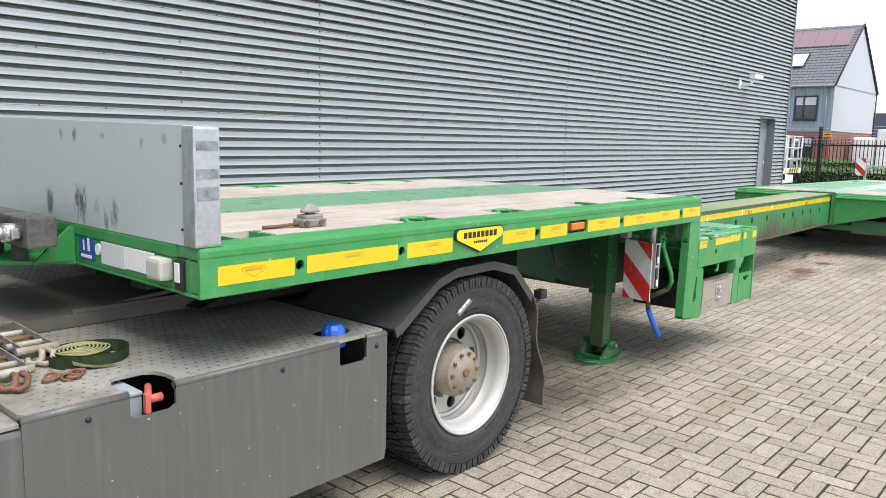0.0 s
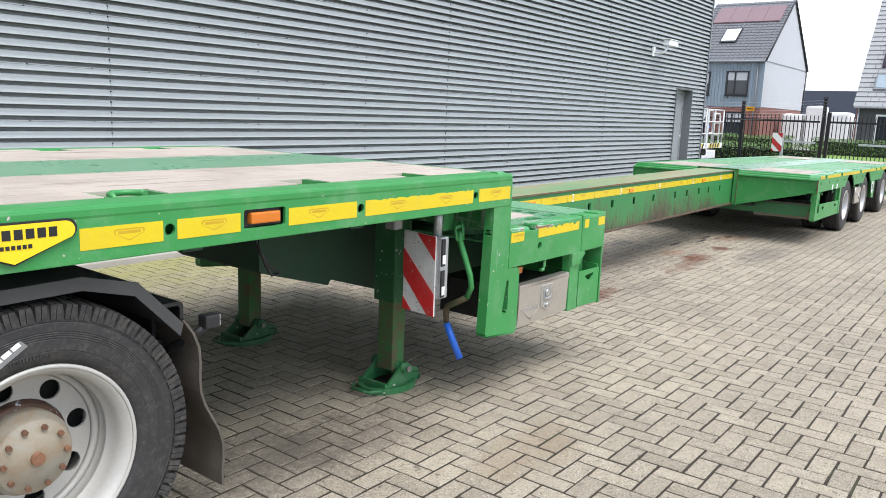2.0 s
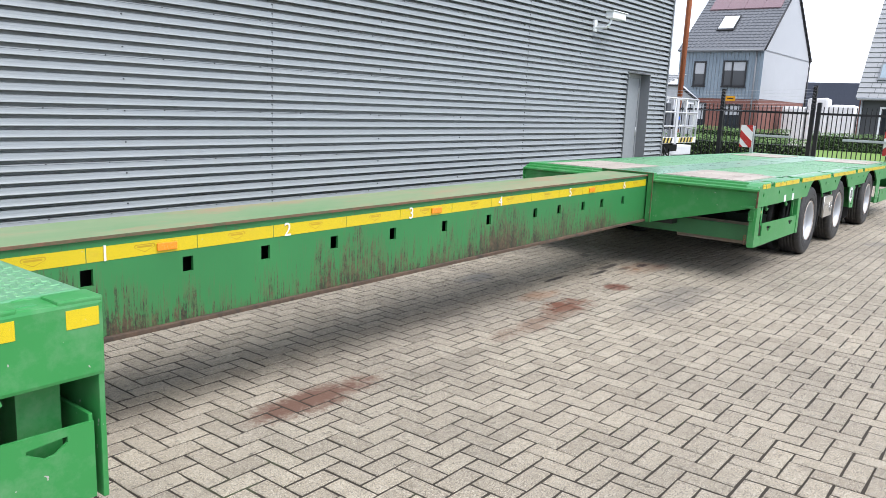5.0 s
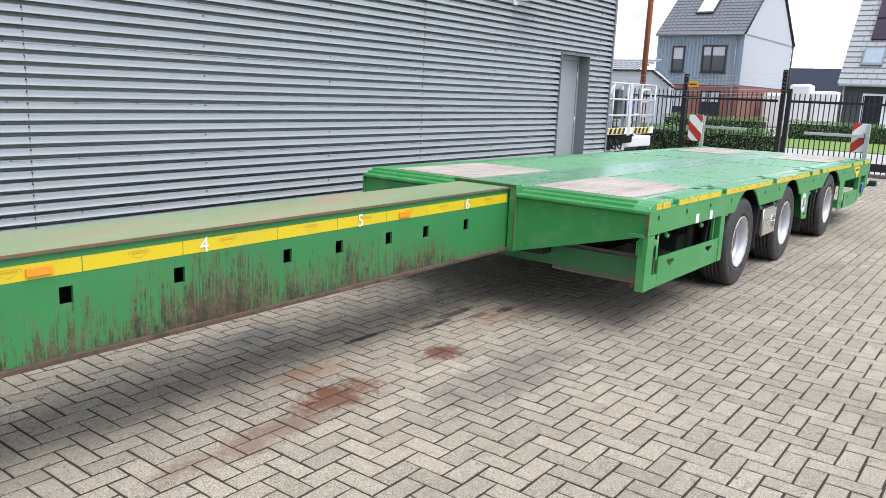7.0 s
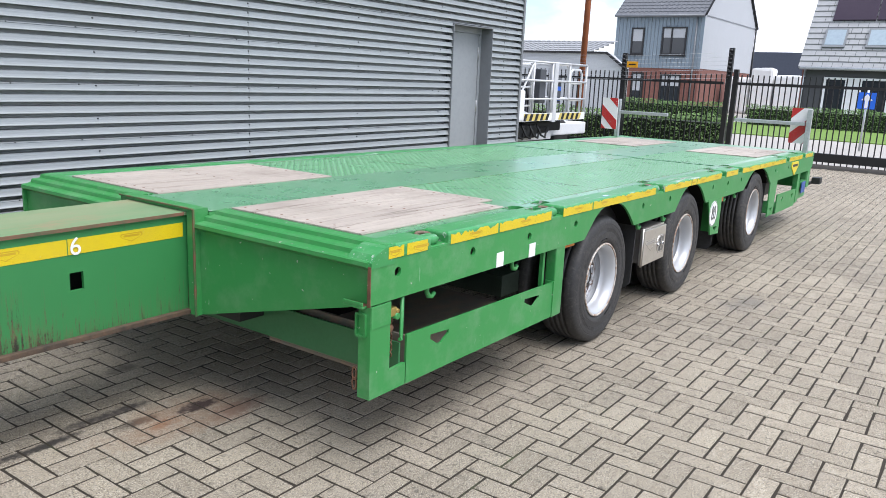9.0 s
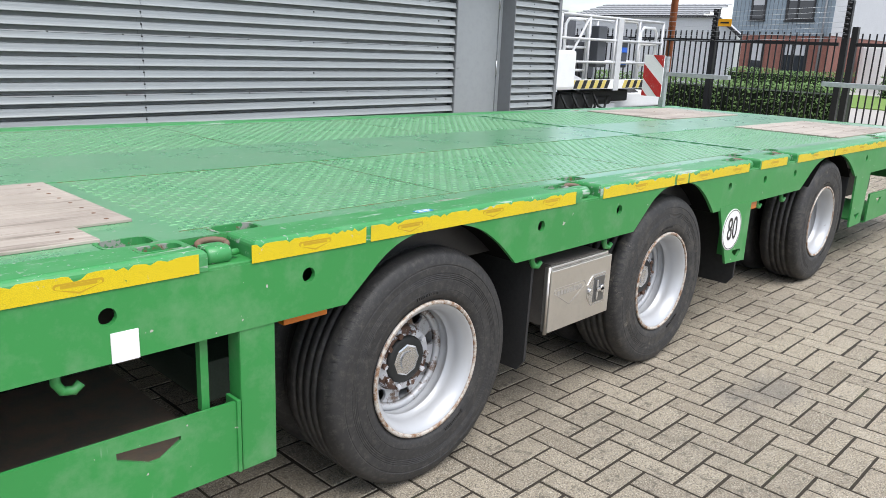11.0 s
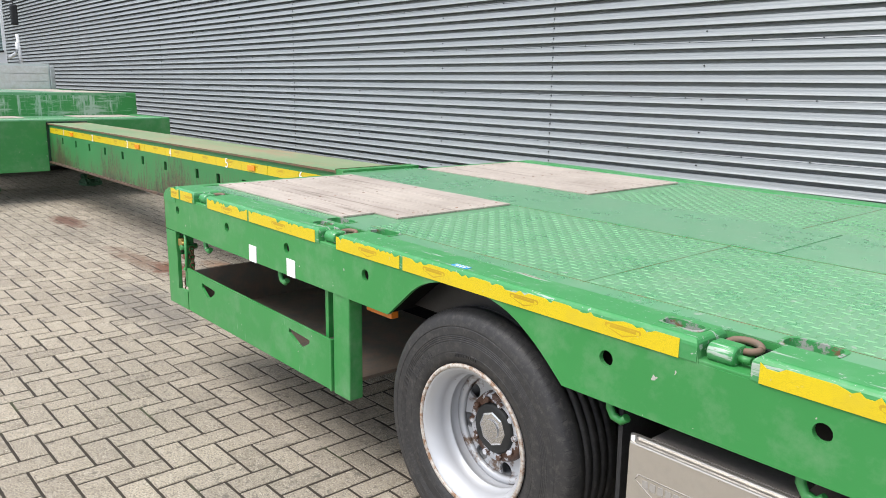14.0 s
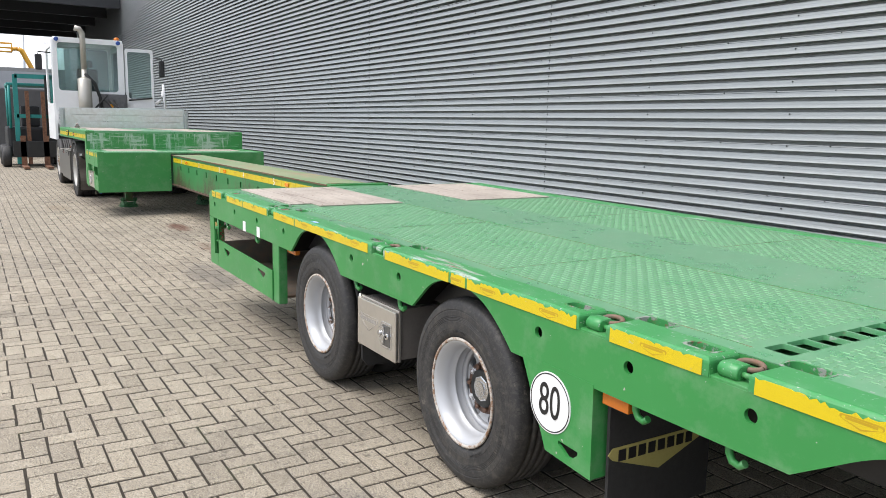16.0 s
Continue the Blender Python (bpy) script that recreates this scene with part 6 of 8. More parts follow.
    part("brake_drum", bm, dark_steel, wheel)
    if dual:
        bm = lathe(M(), "y", at, tyre_profile(R, rim_r, w, y0 + s * (w + 0.05), s), 48, True)
        part("twin_tyre", bm, rubber, wheel)
    bm = M()
    if hub_kind == "cap":
        a0 = disc_in + 0.024
        lathe(bm, "y", at, [(y0 + s * (a0 - 0.03), 0.07), (y0 + s * (a0 - 0.034), 0.069), (y0 + s * (a0 - 0.055), 0.068), (y0 + s * (a0 - 0.062), 0.048), (y0 + s * (a0 - 0.064), 0.0)], 8)
        lathe(bm, "y", at, [(y0 + s * (a0 - 0.06), 0.032), (y0 + s * (a0 - 0.068), 0.03), (y0 + s * (a0 - 0.069), 0.0)], 20)
        for f in bm.faces:
            f.smooth = False
        part("hub_cap", bm, chrome, wheel, "eight-sided metal hub cap")
        bm = lathe(M(), "y", at, [(y0 + s * (disc_in + 0.01), 0.082), (y0 + s * (disc_in - 0.03), 0.079), (y0 + s * (disc_in - 0.036), 0.072), (y0 + s * (disc_in - 0.036), 0.05)], 24)
        part("hub_body", bm, dark_steel, wheel, "greasy black hub")
        for i in range(10):
            t = 2 * math.pi * i / 10
            bm = rod(M(), "y", (c[0] + 0.09 * math.cos(t), 0, c[1] + 0.09 * math.sin(t)), y0 + s * (disc_in - 0.038), y0 + s * (disc_in - 0.02), 0.0095, 6)
            part("wheel_nut", bm, nut_crust if dirty else nut_ring_mat, wheel)
    else:
        a0 = disc_in - 0.112 if dished else 0.0
        lathe(bm, "y", at, [(y0 + s * (disc_in + 0.02), 0.132), (y0 + s * (a0 + 0.045), 0.13), (y0 + s * (a0 + 0.04), 0.118), (y0 + s * (a0 + 0.012), 0.116), (y0 + s * (a0 + 0.003), 0.11), (y0 + s * (a0 + 0.001), 0.078), (y0 + s * (a0 - 0.006), 0.072), (y0 + s * (a0 - 0.007), 0.0)], 36)
        part("hub", bm, hub_grey, wheel, "grey planetary hub with rust")
        for i in range(10):
            t = 2 * math.pi * i / 10
            bm = rod(M(), "y", (c[0] + 0.094 * math.cos(t), 0, c[1] + 0.094 * math.sin(t)), y0 + s * (a0 - 0.01), y0 + s * (a0 + 0.01), 0.009, 6)
            part("hub_bolt", bm, rust_brown, wheel)
        bm = rod(M(), "y", at, y0 + s * (a0 - 0.02), y0 + s * a0, 0.02, 10)
        part("hub_plug", bm, rust_brown, wheel)
    return wheel


for i, c in enumerate(WHEELS):
    road_wheel((c - 0.005, 0.385), YN + 0.028, 1, 0.385, 0.213, 0.245, trailer, "cap", rubber if i == 0 else rubber_dusty, True, 0.137, i == 0)
    road_wheel((c - 0.005, 0.385), YF - 0.028, -1, 0.385, 0.213, 0.245, trailer, "cap", rubber, True, 0.137)

# stainless cabinet between the wheels
bm = box(M(), 14.8, 15.14, YN + 0.03, YN + 0.45, 0.375, 0.615)
cab2 = part("cabinet", bm, plain("dusty_steel_box", (0.16, 0.145, 0.13), 0.6, 0.2, 0.3, 8), trailer, "small stainless cabinet with twist latch")
bm = box(M(), 14.762, 15.158, YN - 0.002, YN + 0.012, 0.37, 0.605, 0.004)
box(bm, 14.762, 15.158, YN + 0.016, YN + 0.03, 0.37, 0.614, 0.003)
rod(bm, "z", (14.765, YN + 0.012, 0), 0.362, 0.618, 0.008, 10)
part("cabinet_door", bm, stainless, cab2)
bm = prism(M(), "y", YN - 0.005, YN - 0.001, [(15.03, 0.54), (15.12, 0.54), (15.12, 0.42), (15.03, 0.42), (15.0, 0.455), (15.0, 0.505)])
part("latch_plate", bm, chrome, cab2)
# cabinet latch recess: a darker patch carries the shade of the hollow
bm = box(M(), 15.04, 15.112, YN - 0.0065, YN - 0.004, 0.43, 0.53, 0.001)
part("latch_recess", bm, plain("latch_pressed_steel", (0.2, 0.2, 0.2), 0.35, 0.8), cab2)
bm = rod(M(), "y", (15.092, 0, 0.48), YN - 0.016, YN - 0.006, 0.015, 12)
box(bm, 15.052, 15.1, YN - 0.016, YN - 0.008, 0.473, 0.487, 0.002)
box(bm, 15.052, 15.062, YN - 0.014, YN - 0.006, 0.44, 0.52, 0.002)
rod(bm, "y", (15.015, 0, 0.48), YN - 0.014, YN - 0.004, 0.012, 12)
part("latch", bm, chrome, cab2)
etched(14.885, 0.532, 0.2, 0.075, YN - 0.002, cab2)
for x, z0 in ((14.7, 0.22), (16.475, 0.2), (18.13, 0.22)):
    bm = prism(M(), "x", x, x + 0.012, [(YN + 0.04, 0.68), (YN + 0.52, 0.68), (YN + 0.52, z0), (YN + 0.08, z0), (YN + 0.05, z0 + 0.04)])
    flap = part("mud_flap", bm, plain("grimy_rubber_flap", (0.02, 0.02, 0.02), 0.7, 0.0, 0.5, 60, 0.6), trailer)
    if x > 16 and x < 17:
        pts = [(YN + 0.06, 0.46), (YN + 0.46, 0.46), (YN + 0.48, 0.44), (YN + 0.46, 0.42), (YN + 0.27, 0.35), (YN + 0.06, 0.42), (YN + 0.04, 0.44)]
        part("flap_badge", prism(M(), "x", x + 0.012, x + 0.014, pts), plain("faded_yellow_print", (0.35, 0.31, 0.1), 0.6), flap, "faded yellow shield")
        for i in range(8):
            bm = box(M(), x + 0.014, x + 0.0155, YN + 0.085 + i * 0.044, YN + 0.117 + i * 0.044, 0.412, 0.45)
            part("flap_bar", bm, black_paint, flap)
# speed plate
sp = [(16.09, 0.672), (16.452, 0.668), (16.458, 0.355), (16.235, 0.372)]
bm = prism(M(), "y", YN - 0.002, YN + 0.01, sp, [[(16.3, 0.43), (16.395, 0.425), (16.395, 0.413), (16.365, 0.39), (16.345, 0.39), (16.3, 0.418)]])
prism(bm, "y", YN + 0.01, YN + 0.14, [(16.44, 0.667), (16.451, 0.667), (16.457, 0.356), (16.446, 0.357)])
plate80 = part("speed_plate", bm, green, trailer, "green plate with round white speed sign")
bm = prism(M(), "y", YN - 0.005, YN - 0.002, ring2d(16.252, 0.545, 0.104, 40))
part("sign_disc", bm, white_film, plate80)
bm = M()
lathe(bm, "y", (16.252, 0, 0.545), [(YN - 0.0058, 0.1), (YN - 0.0058, 0.096), (YN - 0.0048, 0.096), (YN - 0.0048, 0.1)], 40, True)
part("sign_ring", bm, black_paint, plate80)
words("80", 0.155, 0.0006, (16.252, YN - 0.0065, 0.545), black_paint, plate80, "numeral", pose(0, 0, 0, 90, 0, 0) @ Matrix.Diagonal((0.72, 1.05, 1, 1)))
bm = box(M(), 16.47, 16.58, YN + 0.02, YN + 0.05, 0.61, 0.65, 0.004)
part("marker_light", bm, amber, trailer)

# tail: plates, holder, lamp bar and marker boards
bm = prism(M(), "y", YN + 0.002, YN + 0.014, [(18.16, 0.64), (18.46, 0.64), (18.42, 0.28), (18.18, 0.28)], [[(18.25, 0.36), (18.36, 0.36), (18.31, 0.32)]])
part("tail_plate", bm, green, trailer)
bm = prism(M(), "y", YN + 0.002, YN + 0.014, [(18.55, 0.27), (19.45, 0.26), (19.45, 0.45), (18.55, 0.47)], [[(18.72, 0.42), (18.85, 0.42), (18.79, 0.37)], [(19.22, 0.41), (19.35, 0.41), (19.29, 0.36)]])
box(bm, 18.55, 19.45, YN + 0.014, YN + 0.45, 0.26, 0.272)
part("holder_front", bm, green, trailer)
bm = box(M(), 19.5, 19.62, YN + 0.003, YN + 0.06, 0.28, 0.63, 0.006)
box(bm, 20.1, RX1, YN + 0.01, YF - 0.01, 0.4, 0.83, 0.02)
box(bm, 19.62, 20.1, YN + 0.02, YN + 0.08, 0.3, 0.5, 0.01)
part("tail_frame", bm, green, trailer)
bm = box(M(), 19.75, 19.95, YN - 0.005, YN + 0.004, 0.37, 0.5, 0.004)
part("tail_sticker", bm, blue_film, trailer)
bm = tube(M(), [(20.2, YN + 0.15, 0.42), (20.42, YN + 0.05, 0.42), (20.5, YN - 0.01, 0.45)], 0.02)
box(bm, 20.44, 20.58, YN - 0.08, YN + 0.02, 0.42, 0.5, 0.01)
part("outrigger_lamp", bm, dark_steel, trailer)
bm = box(M(), 20.58, 20.585, YN - 0.07, YN + 0.01, 0.43, 0.49)
part("tail_lens", bm, red_film, trailer)
# dark sheet added behind the tail opening in place of shade
part("tail_inner_plate", box(M(), 18.2, 20.08, YN + 0.42, YN + 0.44, 0.28, 0.72), dark_steel, trailer)
TZ = 0.92 + slope(19.9)
for px, py, sx in ((19.85, 2.235, -1), (19.9, 4.62, 1)):
    bm = box(M(), px - 0.027, px + 0.027, py - 0.027, py + 0.027, TZ - 0.05, TZ + 0.5, 0.004)
    post = part("marker_post", bm, zinc, trailer, "galvanised post with folding marker board")
    bm = box(M(), px - 0.03, px + 0.03, py + (0.04 if sx < 0 else -0.68), py + (0.84 if sx < 0 else -0.04), TZ + 0.31, TZ + 0.35, 0.004)
    part("marker_arm", bm, zinc, post)
    yc = py + (0.1 if sx < 0 else 0.1)
    c4 = [(yc + 0.11, TZ + 0.1), (yc - 0.11, TZ + 0.1), (yc - 0.11, TZ + 0.51), (yc + 0.11, TZ + 0.51)]
    fx = px + 0.05 if sx < 0 else px - 0.062
    bm = prism(M(), "x", fx, fx + 0.012, c4)
    mb = part("marker_board", bm, white_film, post, "board with red and white diagonal stripes")
    stripes(mb, "x", fx - 0.0025, fx - 0.0002, *(c4 if sx > 0 else (c4[1], c4[0], c4[3], c4[2])), BANDS)
# twist lock stowed on the front deck
bm = box(M(), 1.485, 1.605, 2.415, 2.485, 1.25, 1.284, 0.008)
box(bm, 1.5, 1.59, 2.42, 2.48, 1.28, 1.3, 0.006)
tl = thing("twist_lock", bm, cast_worn, "worn grey cast twist lock lying on the plank deck", "lock")
bm = lathe(M(), "z", (1.545, 2.45, 0), [(1.297, 0.024), (1.306, 0.024), (1.308, 0.045), (1.316, 0.044), (1.34, 0.018), (1.345, 0.0)], 12)
for v in bm.verts:
    v.co.y = 2.45 + (v.co.y - 2.45) * 0.62
part("lock_head", bm, cast_worn, tl)
for x in (1.5, 1.575):
    part("bolt", rod(M(), "y", (x, 0, 1.268), 2.408, 2.416, 0.012, 8), rust_brown, tl)
bm = tube(M(), [(1.487, 2.45, 1.265), (1.4, 2.47, 1.258), (1.34, 2.48, 1.2575)], 0.007)
part("lever", bm, rust_brown, tl)

# ---- terminal tractor ----
tractor = empty("terminal_tractor", (1.0, 3.2, 0), "white terminal tractor with dark grey side covers coupled to the trailer", "tractor")
TN = 2.26
out = [(0.415, 0.25), (1.835, 0.25), (1.845, 0.3), (1.845, 0.79), (1.84, 0.795), (1.73, 0.795)]
out += [(1.73, 0.72), (1.715, 0.708), (1.595, 0.708), (1.585, 0.72), (1.585, 0.795), (0.885, 0.795)]
out += [(0.885, 0.735), (0.865, 0.722), (0.74, 0.722), (0.73, 0.735), (0.73, 0.795), (0.42, 0.795), (0.415, 0.79)]
bm = prism(M(), "y", TN, TN + 0.012, out)
box(bm, 0.415, 0.427, TN + 0.012, TN + 0.5, 0.25, 0.8)
box(bm, 1.833, 1.845, TN + 0.012, TN + 0.5, 0.25, 0.8)
part("tank_cover", bm, grey_panel, tractor, "dark grey scuffed side cover")
bm = M()
for x, z in ((0.6, 0.757), (1.31, 0.757), (1.785, 0.757)):
    lathe(bm, "y", (x, 0, z), [(TN, 0.01), (TN - 0.003, 0.009), (TN - 0.004, 0.006), (TN - 0.006, 0.004)], 14)
part("cover_bolts", bm, dark_steel, tractor, "small dark screws", kind="stuff")
bm = box(M(), 0.46, 1.83, TN + 0.3, TN + 0.32, 0.3, 0.78)
box(bm, 0.46, 1.83, TN + 0.02, TN + 0.3, 0.3, 0.62)
part("tank_inside", bm, black_plastic, tractor)
bm = box(M(), 0.68, 0.8, TN + 0.06, TN + 0.25, 0.62, 0.77, 0.006)
box(bm, 0.675, 0.8, TN + 0.055, TN + 0.25, 0.772, 0.785, 0.004)
part("battery", bm, plain("grey_battery_case", (0.3, 0.33, 0.34), 0.5), tractor, "grey battery under the cut-out")
bm = tube(M(), [(0.795, TN + 0.02, 0.765), (0.815, TN + 0.05, 0.775), (0.835, TN + 0.09, 0.785)], 0.012, 10)
box(bm, 0.783, 0.803, TN + 0.004, TN + 0.026, 0.722, 0.79, 0.007)
rod(bm, "x", (0, TN + 0.03, 0.762), 0.8, 0.85, 0.014, 12)
part("battery_switch", bm, red_plastic, tractor, "faded red switch knob")
bm = lathe(M(), "z", (1.655, TN + 0.12, 0), [(0.76, 0.05), (0.812, 0.05), (0.832, 0.046), (0.85, 0.034), (0.853, 0.0)], 10)
box(bm, 1.603, 1.707, TN + 0.105, TN + 0.135, 0.8, 0.835, 0.008)
for f in bm.faces:
    f.smooth = False
part("filler_cap", bm, blue_plastic, tractor, "bright blue filler cap")
for x0, x1 in ((0.415, 0.73), (0.885, 1.585), (1.73, 1.845)):
    part("cover_edge", rod(M(), "x", (0, TN + 0.0135, 0.796), x0, x1, 0.0145, 18), grey_panel, tractor)
# tread plate on the cover, cut out over the openings
pl = [(0.415, TN + 0.03), (0.43, TN + 0.0135), (0.73, TN + 0.0135), (0.715, TN + 0.03), (0.72, TN + 0.1), (0.735, TN + 0.15), (0.765, TN + 0.17), (0.855, TN + 0.17), (0.885, TN + 0.15), (0.9, TN + 0.1), (0.9, TN + 0.03), (0.885, TN + 0.0135), (1.83, TN + 0.0135), (1.845, TN + 0.03), (1.845, 3.165), (0.415, 3.165)]
bm = prism(M(), "z", 0.8, 0.8135, pl, [ring2d(1.655, TN + 0.14, 0.085, 20, 0.07)])
part("tread_plate", bm, tread_grey, tractor, "worn grey tread plate")
verts, faces = [], []
for i in range(45):
    for j in range(21):
        x, y = 0.49 + i * 0.039 + (0.0195 if j % 2 else 0), TN + 0.05 + j * 0.042
        if x > 1.82 or (0.7 < x < 0.95 and y < TN + 0.2) or math.hypot(x - 1.655, y - TN - 0.14) < 0.11:
            continue
        k = len(verts)
        for a in range(6):
            verts.append((x + 0.009 * math.cos(a * 1.0472) - 1.0, y + 0.0055 * math.sin(a * 1.0472) - 3.2, 0.8132))
        verts.append((x - 1.0, y - 3.2, 0.8152))
        faces += [(k + a, k + (a + 1) % 6, k + 6) for a in range(6)]
me = bpy.data.meshes.new("tread_studs")
me.from_pydata(verts, [], faces)
# dark dimples drawn as low studs, the hollows' shade put into their colour
me.materials.append(plain("dark_stud", (0.1, 0.095, 0.085), 0.6, 0.2))
ob = new("tread_studs", me)
ob.parent = tractor
tagged(ob, "small raised studs of the tread plate", kind="stuff")
for ob in tractor.children:
    ob.location.x = -0.045
# chassis, fifth wheel, deck behind the cab
bm = M()
box(bm, -2.4, 3.0, 3.05, 3.2, 0.55, 0.797)
box(bm, -2.4, 3.0, 3.7, 3.85, 0.55, 0.85)
box(bm, 2.9, 3.02, 2.9, 4.0, 0.5, 0.8)
part("tractor_chassis", bm, dark_steel, tractor)
bm = prism(M(), "z", 0.93, 1.03, [(1.75, 3.0), (2.6, 3.0), (2.85, 3.2), (2.6, 3.42), (2.6, 3.48), (2.85, 3.7), (2.6, 3.9), (1.75, 3.9)])
prism(bm, "y", 3.05, 3.85, [(1.4, 0.83), (2.7, 0.83), (2.5, 0.93), (1.7, 0.93)])
part("fifth_wheel", bm, dark_steel, tractor)
greasy_plate = dirty_plate("greasy_dark_plate", (0.085, 0.082, 0.072), (0.14, 0.134, 0.117))
bm = box(M(), -0.9, 1.7, 3.17, 4.64, 0.815, 0.866)
part("catwalk", bm, greasy_plate, tractor, "greasy dark deck plate")
bm = prism(M(), "y", 3.2, 3.84, [(0.86, 0.867), (1.0, 0.88), (1.72, 0.935), (1.72, 0.915), (1.0, 0.866)])
part("ramp_plate", bm, greasy_plate, tractor, "sloping fifth wheel ramp")
bm = box(M(), 0.5, 0.68, 3.18, 3.4, 0.8665, 0.874, 0.002)
box(bm, 0.3, 0.5, 3.18, 3.26, 0.8665, 0.878, 0.002)
part("cover_plate", bm, tread_grey, tractor)
bm = box(M(), 0.9, 1.72, 3.172, 3.194, 0.866, 0.885, 0.003)
part("edge_strip", bm, greasy_plate, tractor, "greasy edge strip")
bm = box(M(), -0.6, 1.5, 3.88, 4.63, 0.8665, 0.876, 0.002)
part("far_tread_plate", bm, tread_grey, tractor)
verts, faces = [], []
for i in range(60):
    for j in range(20):
        x, y = -0.55 + i * 0.034 + (0.017 if j % 2 else 0), 3.91 + j * 0.036
        k = len(verts)
        for a in range(6):
            verts.append((x + 0.008 * math.cos(a * 1.0472) - 1.0, y + 0.005 * math.sin(a * 1.0472) - 3.2, 0.8758))
        verts.append((x - 1.0, y - 3.2, 0.878))
        faces += [(k + a, k + (a + 1) % 6, k + 6) for a in range(6)]
me = bpy.data.meshes.new("tread_studs")
me.from_pydata(verts, [], faces)
me.materials.append(cast_worn)
ob = new("tread_studs", me)
ob.parent = tractor
tagged(ob, "small raised studs of the tread plate", kind="stuff")
bm = box(M(), 0.46, 1.83, 3.92, 4.62, 0.3, 0.81, 0.01)
part("tank_cover", bm, grey_panel, tractor)
# near side cover and step ahead of the tank
bm = box(M(), -0.2, 0.425, TN + 0.004, TN + 0.5, 0.28, 0.77, 0.012)
part("step_cover", bm, grey_panel, tractor)
bm = box(M(), -0.2, 0.42, TN + 0.02, 3.0, 0.775, 0.79, 0.003)
part("step_plate", bm, tread_grey, tractor)
# drive wheels
dw = road_wheel((2.404, 0.48), TN + 0.02, 1, 0.48, 0.286, 0.3, tractor, "hub", rubber, True, 0.165)
road_wheel((2.4, 0.487), 4.62, -1, 0.487, 0.29, 0.3, tractor, "hub", rubber, True, 0.13)
bm = M()
for j, (ya, yb, ph) in enumerate(((-0.002, 0.07, 0.0), (0.085, 0.145, 0.5), (0.16, 0.22, 0.0), (0.235, 0.292, 0.5))):
    for i in range(132):
        t = 2 * math.pi * (i // 2 + ph + (0.395 if i % 2 else 0.0)) / 66
        for k, (dt, r0, r1) in enumerate(((0.0165, 0.472, 0.487),)):
            vs = []
            for rr in (r0 - (0.03 if j == 0 else 0), r1):
                for tt, yy in ((t - dt, ya), (t + dt, ya), (t + dt + 0.02, yb), (t - dt + 0.02, yb)):
                    rr2 = rr - (0.009 if (yy < 0.02 or yy > 0.28) else 0)
                    vs.append(bm.verts.new((2.404 + rr2 * math.cos(tt), TN + 0.016 + yy, 0.48 + rr2 * math.sin(tt))))
            for q in ((4, 5, 6, 7), (0, 1, 5, 4), (1, 2, 6, 5), (2, 3, 7, 6), (3, 0, 4, 7)):
                bm.faces.new([vs[a] for a in q])
part("drive_tread", bm, rubber_dusty, dw, "deep tread blocks of the drive tyre", kind="stuff")
bm = prism(M(), "y", TN + 0.014, TN + 0.0165, [(2.285, 0.79), (2.375, 0.848), (2.355, 0.868), (2.265, 0.808)])
stk = part("tyre_sticker", bm, plain("grey_tyre_label", (0.2, 0.2, 0.2), 0.6), dw)
for k in range(3):
    u, v = 2.283 + k * 0.026, 0.806 + k * 0.017
    part("label_bar", prism(M(), "y", TN + 0.0128, TN + 0.0139, [(u, v), (u + 0.022, v + 0.014), (u + 0.013, v + 0.025), (u - 0.009, v + 0.011)]), white_film, stk)
road_wheel((-0.9, 0.487), TN + 0.05, 1, 0.487, 0.29, 0.3, tractor, "hub", rubber, False, 0.02)
road_wheel((-0.9, 0.487), 4.55, -1, 0.487, 0.29, 0.3, tractor, "hub", rubber, False, 0.02)
# fenders and flaps
fend = [(1.86, 0.8), (1.9, 0.82), (2.14, 0.98), (2.26, 1.015), (2.54, 1.02), (2.72, 0.975), (2.88, 0.81)]
inner = [(x + (0.016 if x < 2.0 else -0.012 if x > 2.7 else 0), z - 0.016) for x, z in fend]
for ya, yb in ((TN + 0.03, 2.95), (3.95, 4.6)):
    bm = prism(M(), "y", ya, yb, fend + inner[::-1])
    lip = [(x, z + 0.004) for x, z in fend]
    prism(bm, "y", ya - 0.015, ya, lip + [(x, z - 0.022) for x, z in inner][::-1])
    part("fender", bm, plain("dull_black_fender", (0.05, 0.051, 0.05), 0.55, 0.0, 0.25, 4), tractor)
    bm = M()
    cols = []
    for i in range(13):
        z = 0.82 - 0.66 * i / 12
        cols.append([bm.verts.new((2.885 + 0.17 * (i / 12) ** 0.8 + 0.02 * math.sin(i * 0.9) + d, y, z)) for d in (0, 0.01) for y in (ya, (ya + yb) / 2, yb)])
    for a, b in zip(cols, cols[1:]):
        for q in ((0, 1), (1, 2), (3, 4), (4, 5)):
            bm.faces.new((a[q[0]], a[q[1]], b[q[1]], b[q[0]]))
        bm.faces.new((a[0], b[0], b[3], a[3]))
        bm.faces.new((a[2], b[2], b[5], a[5]))
    part("mud_flap", bm, plain("muddy_rubber", (0.085, 0.072, 0.057), 0.75, 0.0, 0.5, 10, 0.5), tractor)
bm = prism(M(), "y", 2.5, 4.4, rect2d(2.9, 3.03, 0.68, 0.825, 0.02), [rect2d(2.915, 3.015, 0.695, 0.81, 0.012)])
bumper = part("rear_bumper", bm, plain("scuffed_black_bumper", (0.03, 0.03, 0.031), 0.45, 0.0, 0.3, 9), tractor, "black hollow bumper beam")
bm = box(M(), 2.94, 3.032, 2.52, 2.6, 0.53, 0.678, 0.01)
part("bumper_bracket", bm, dark_steel, bumper)
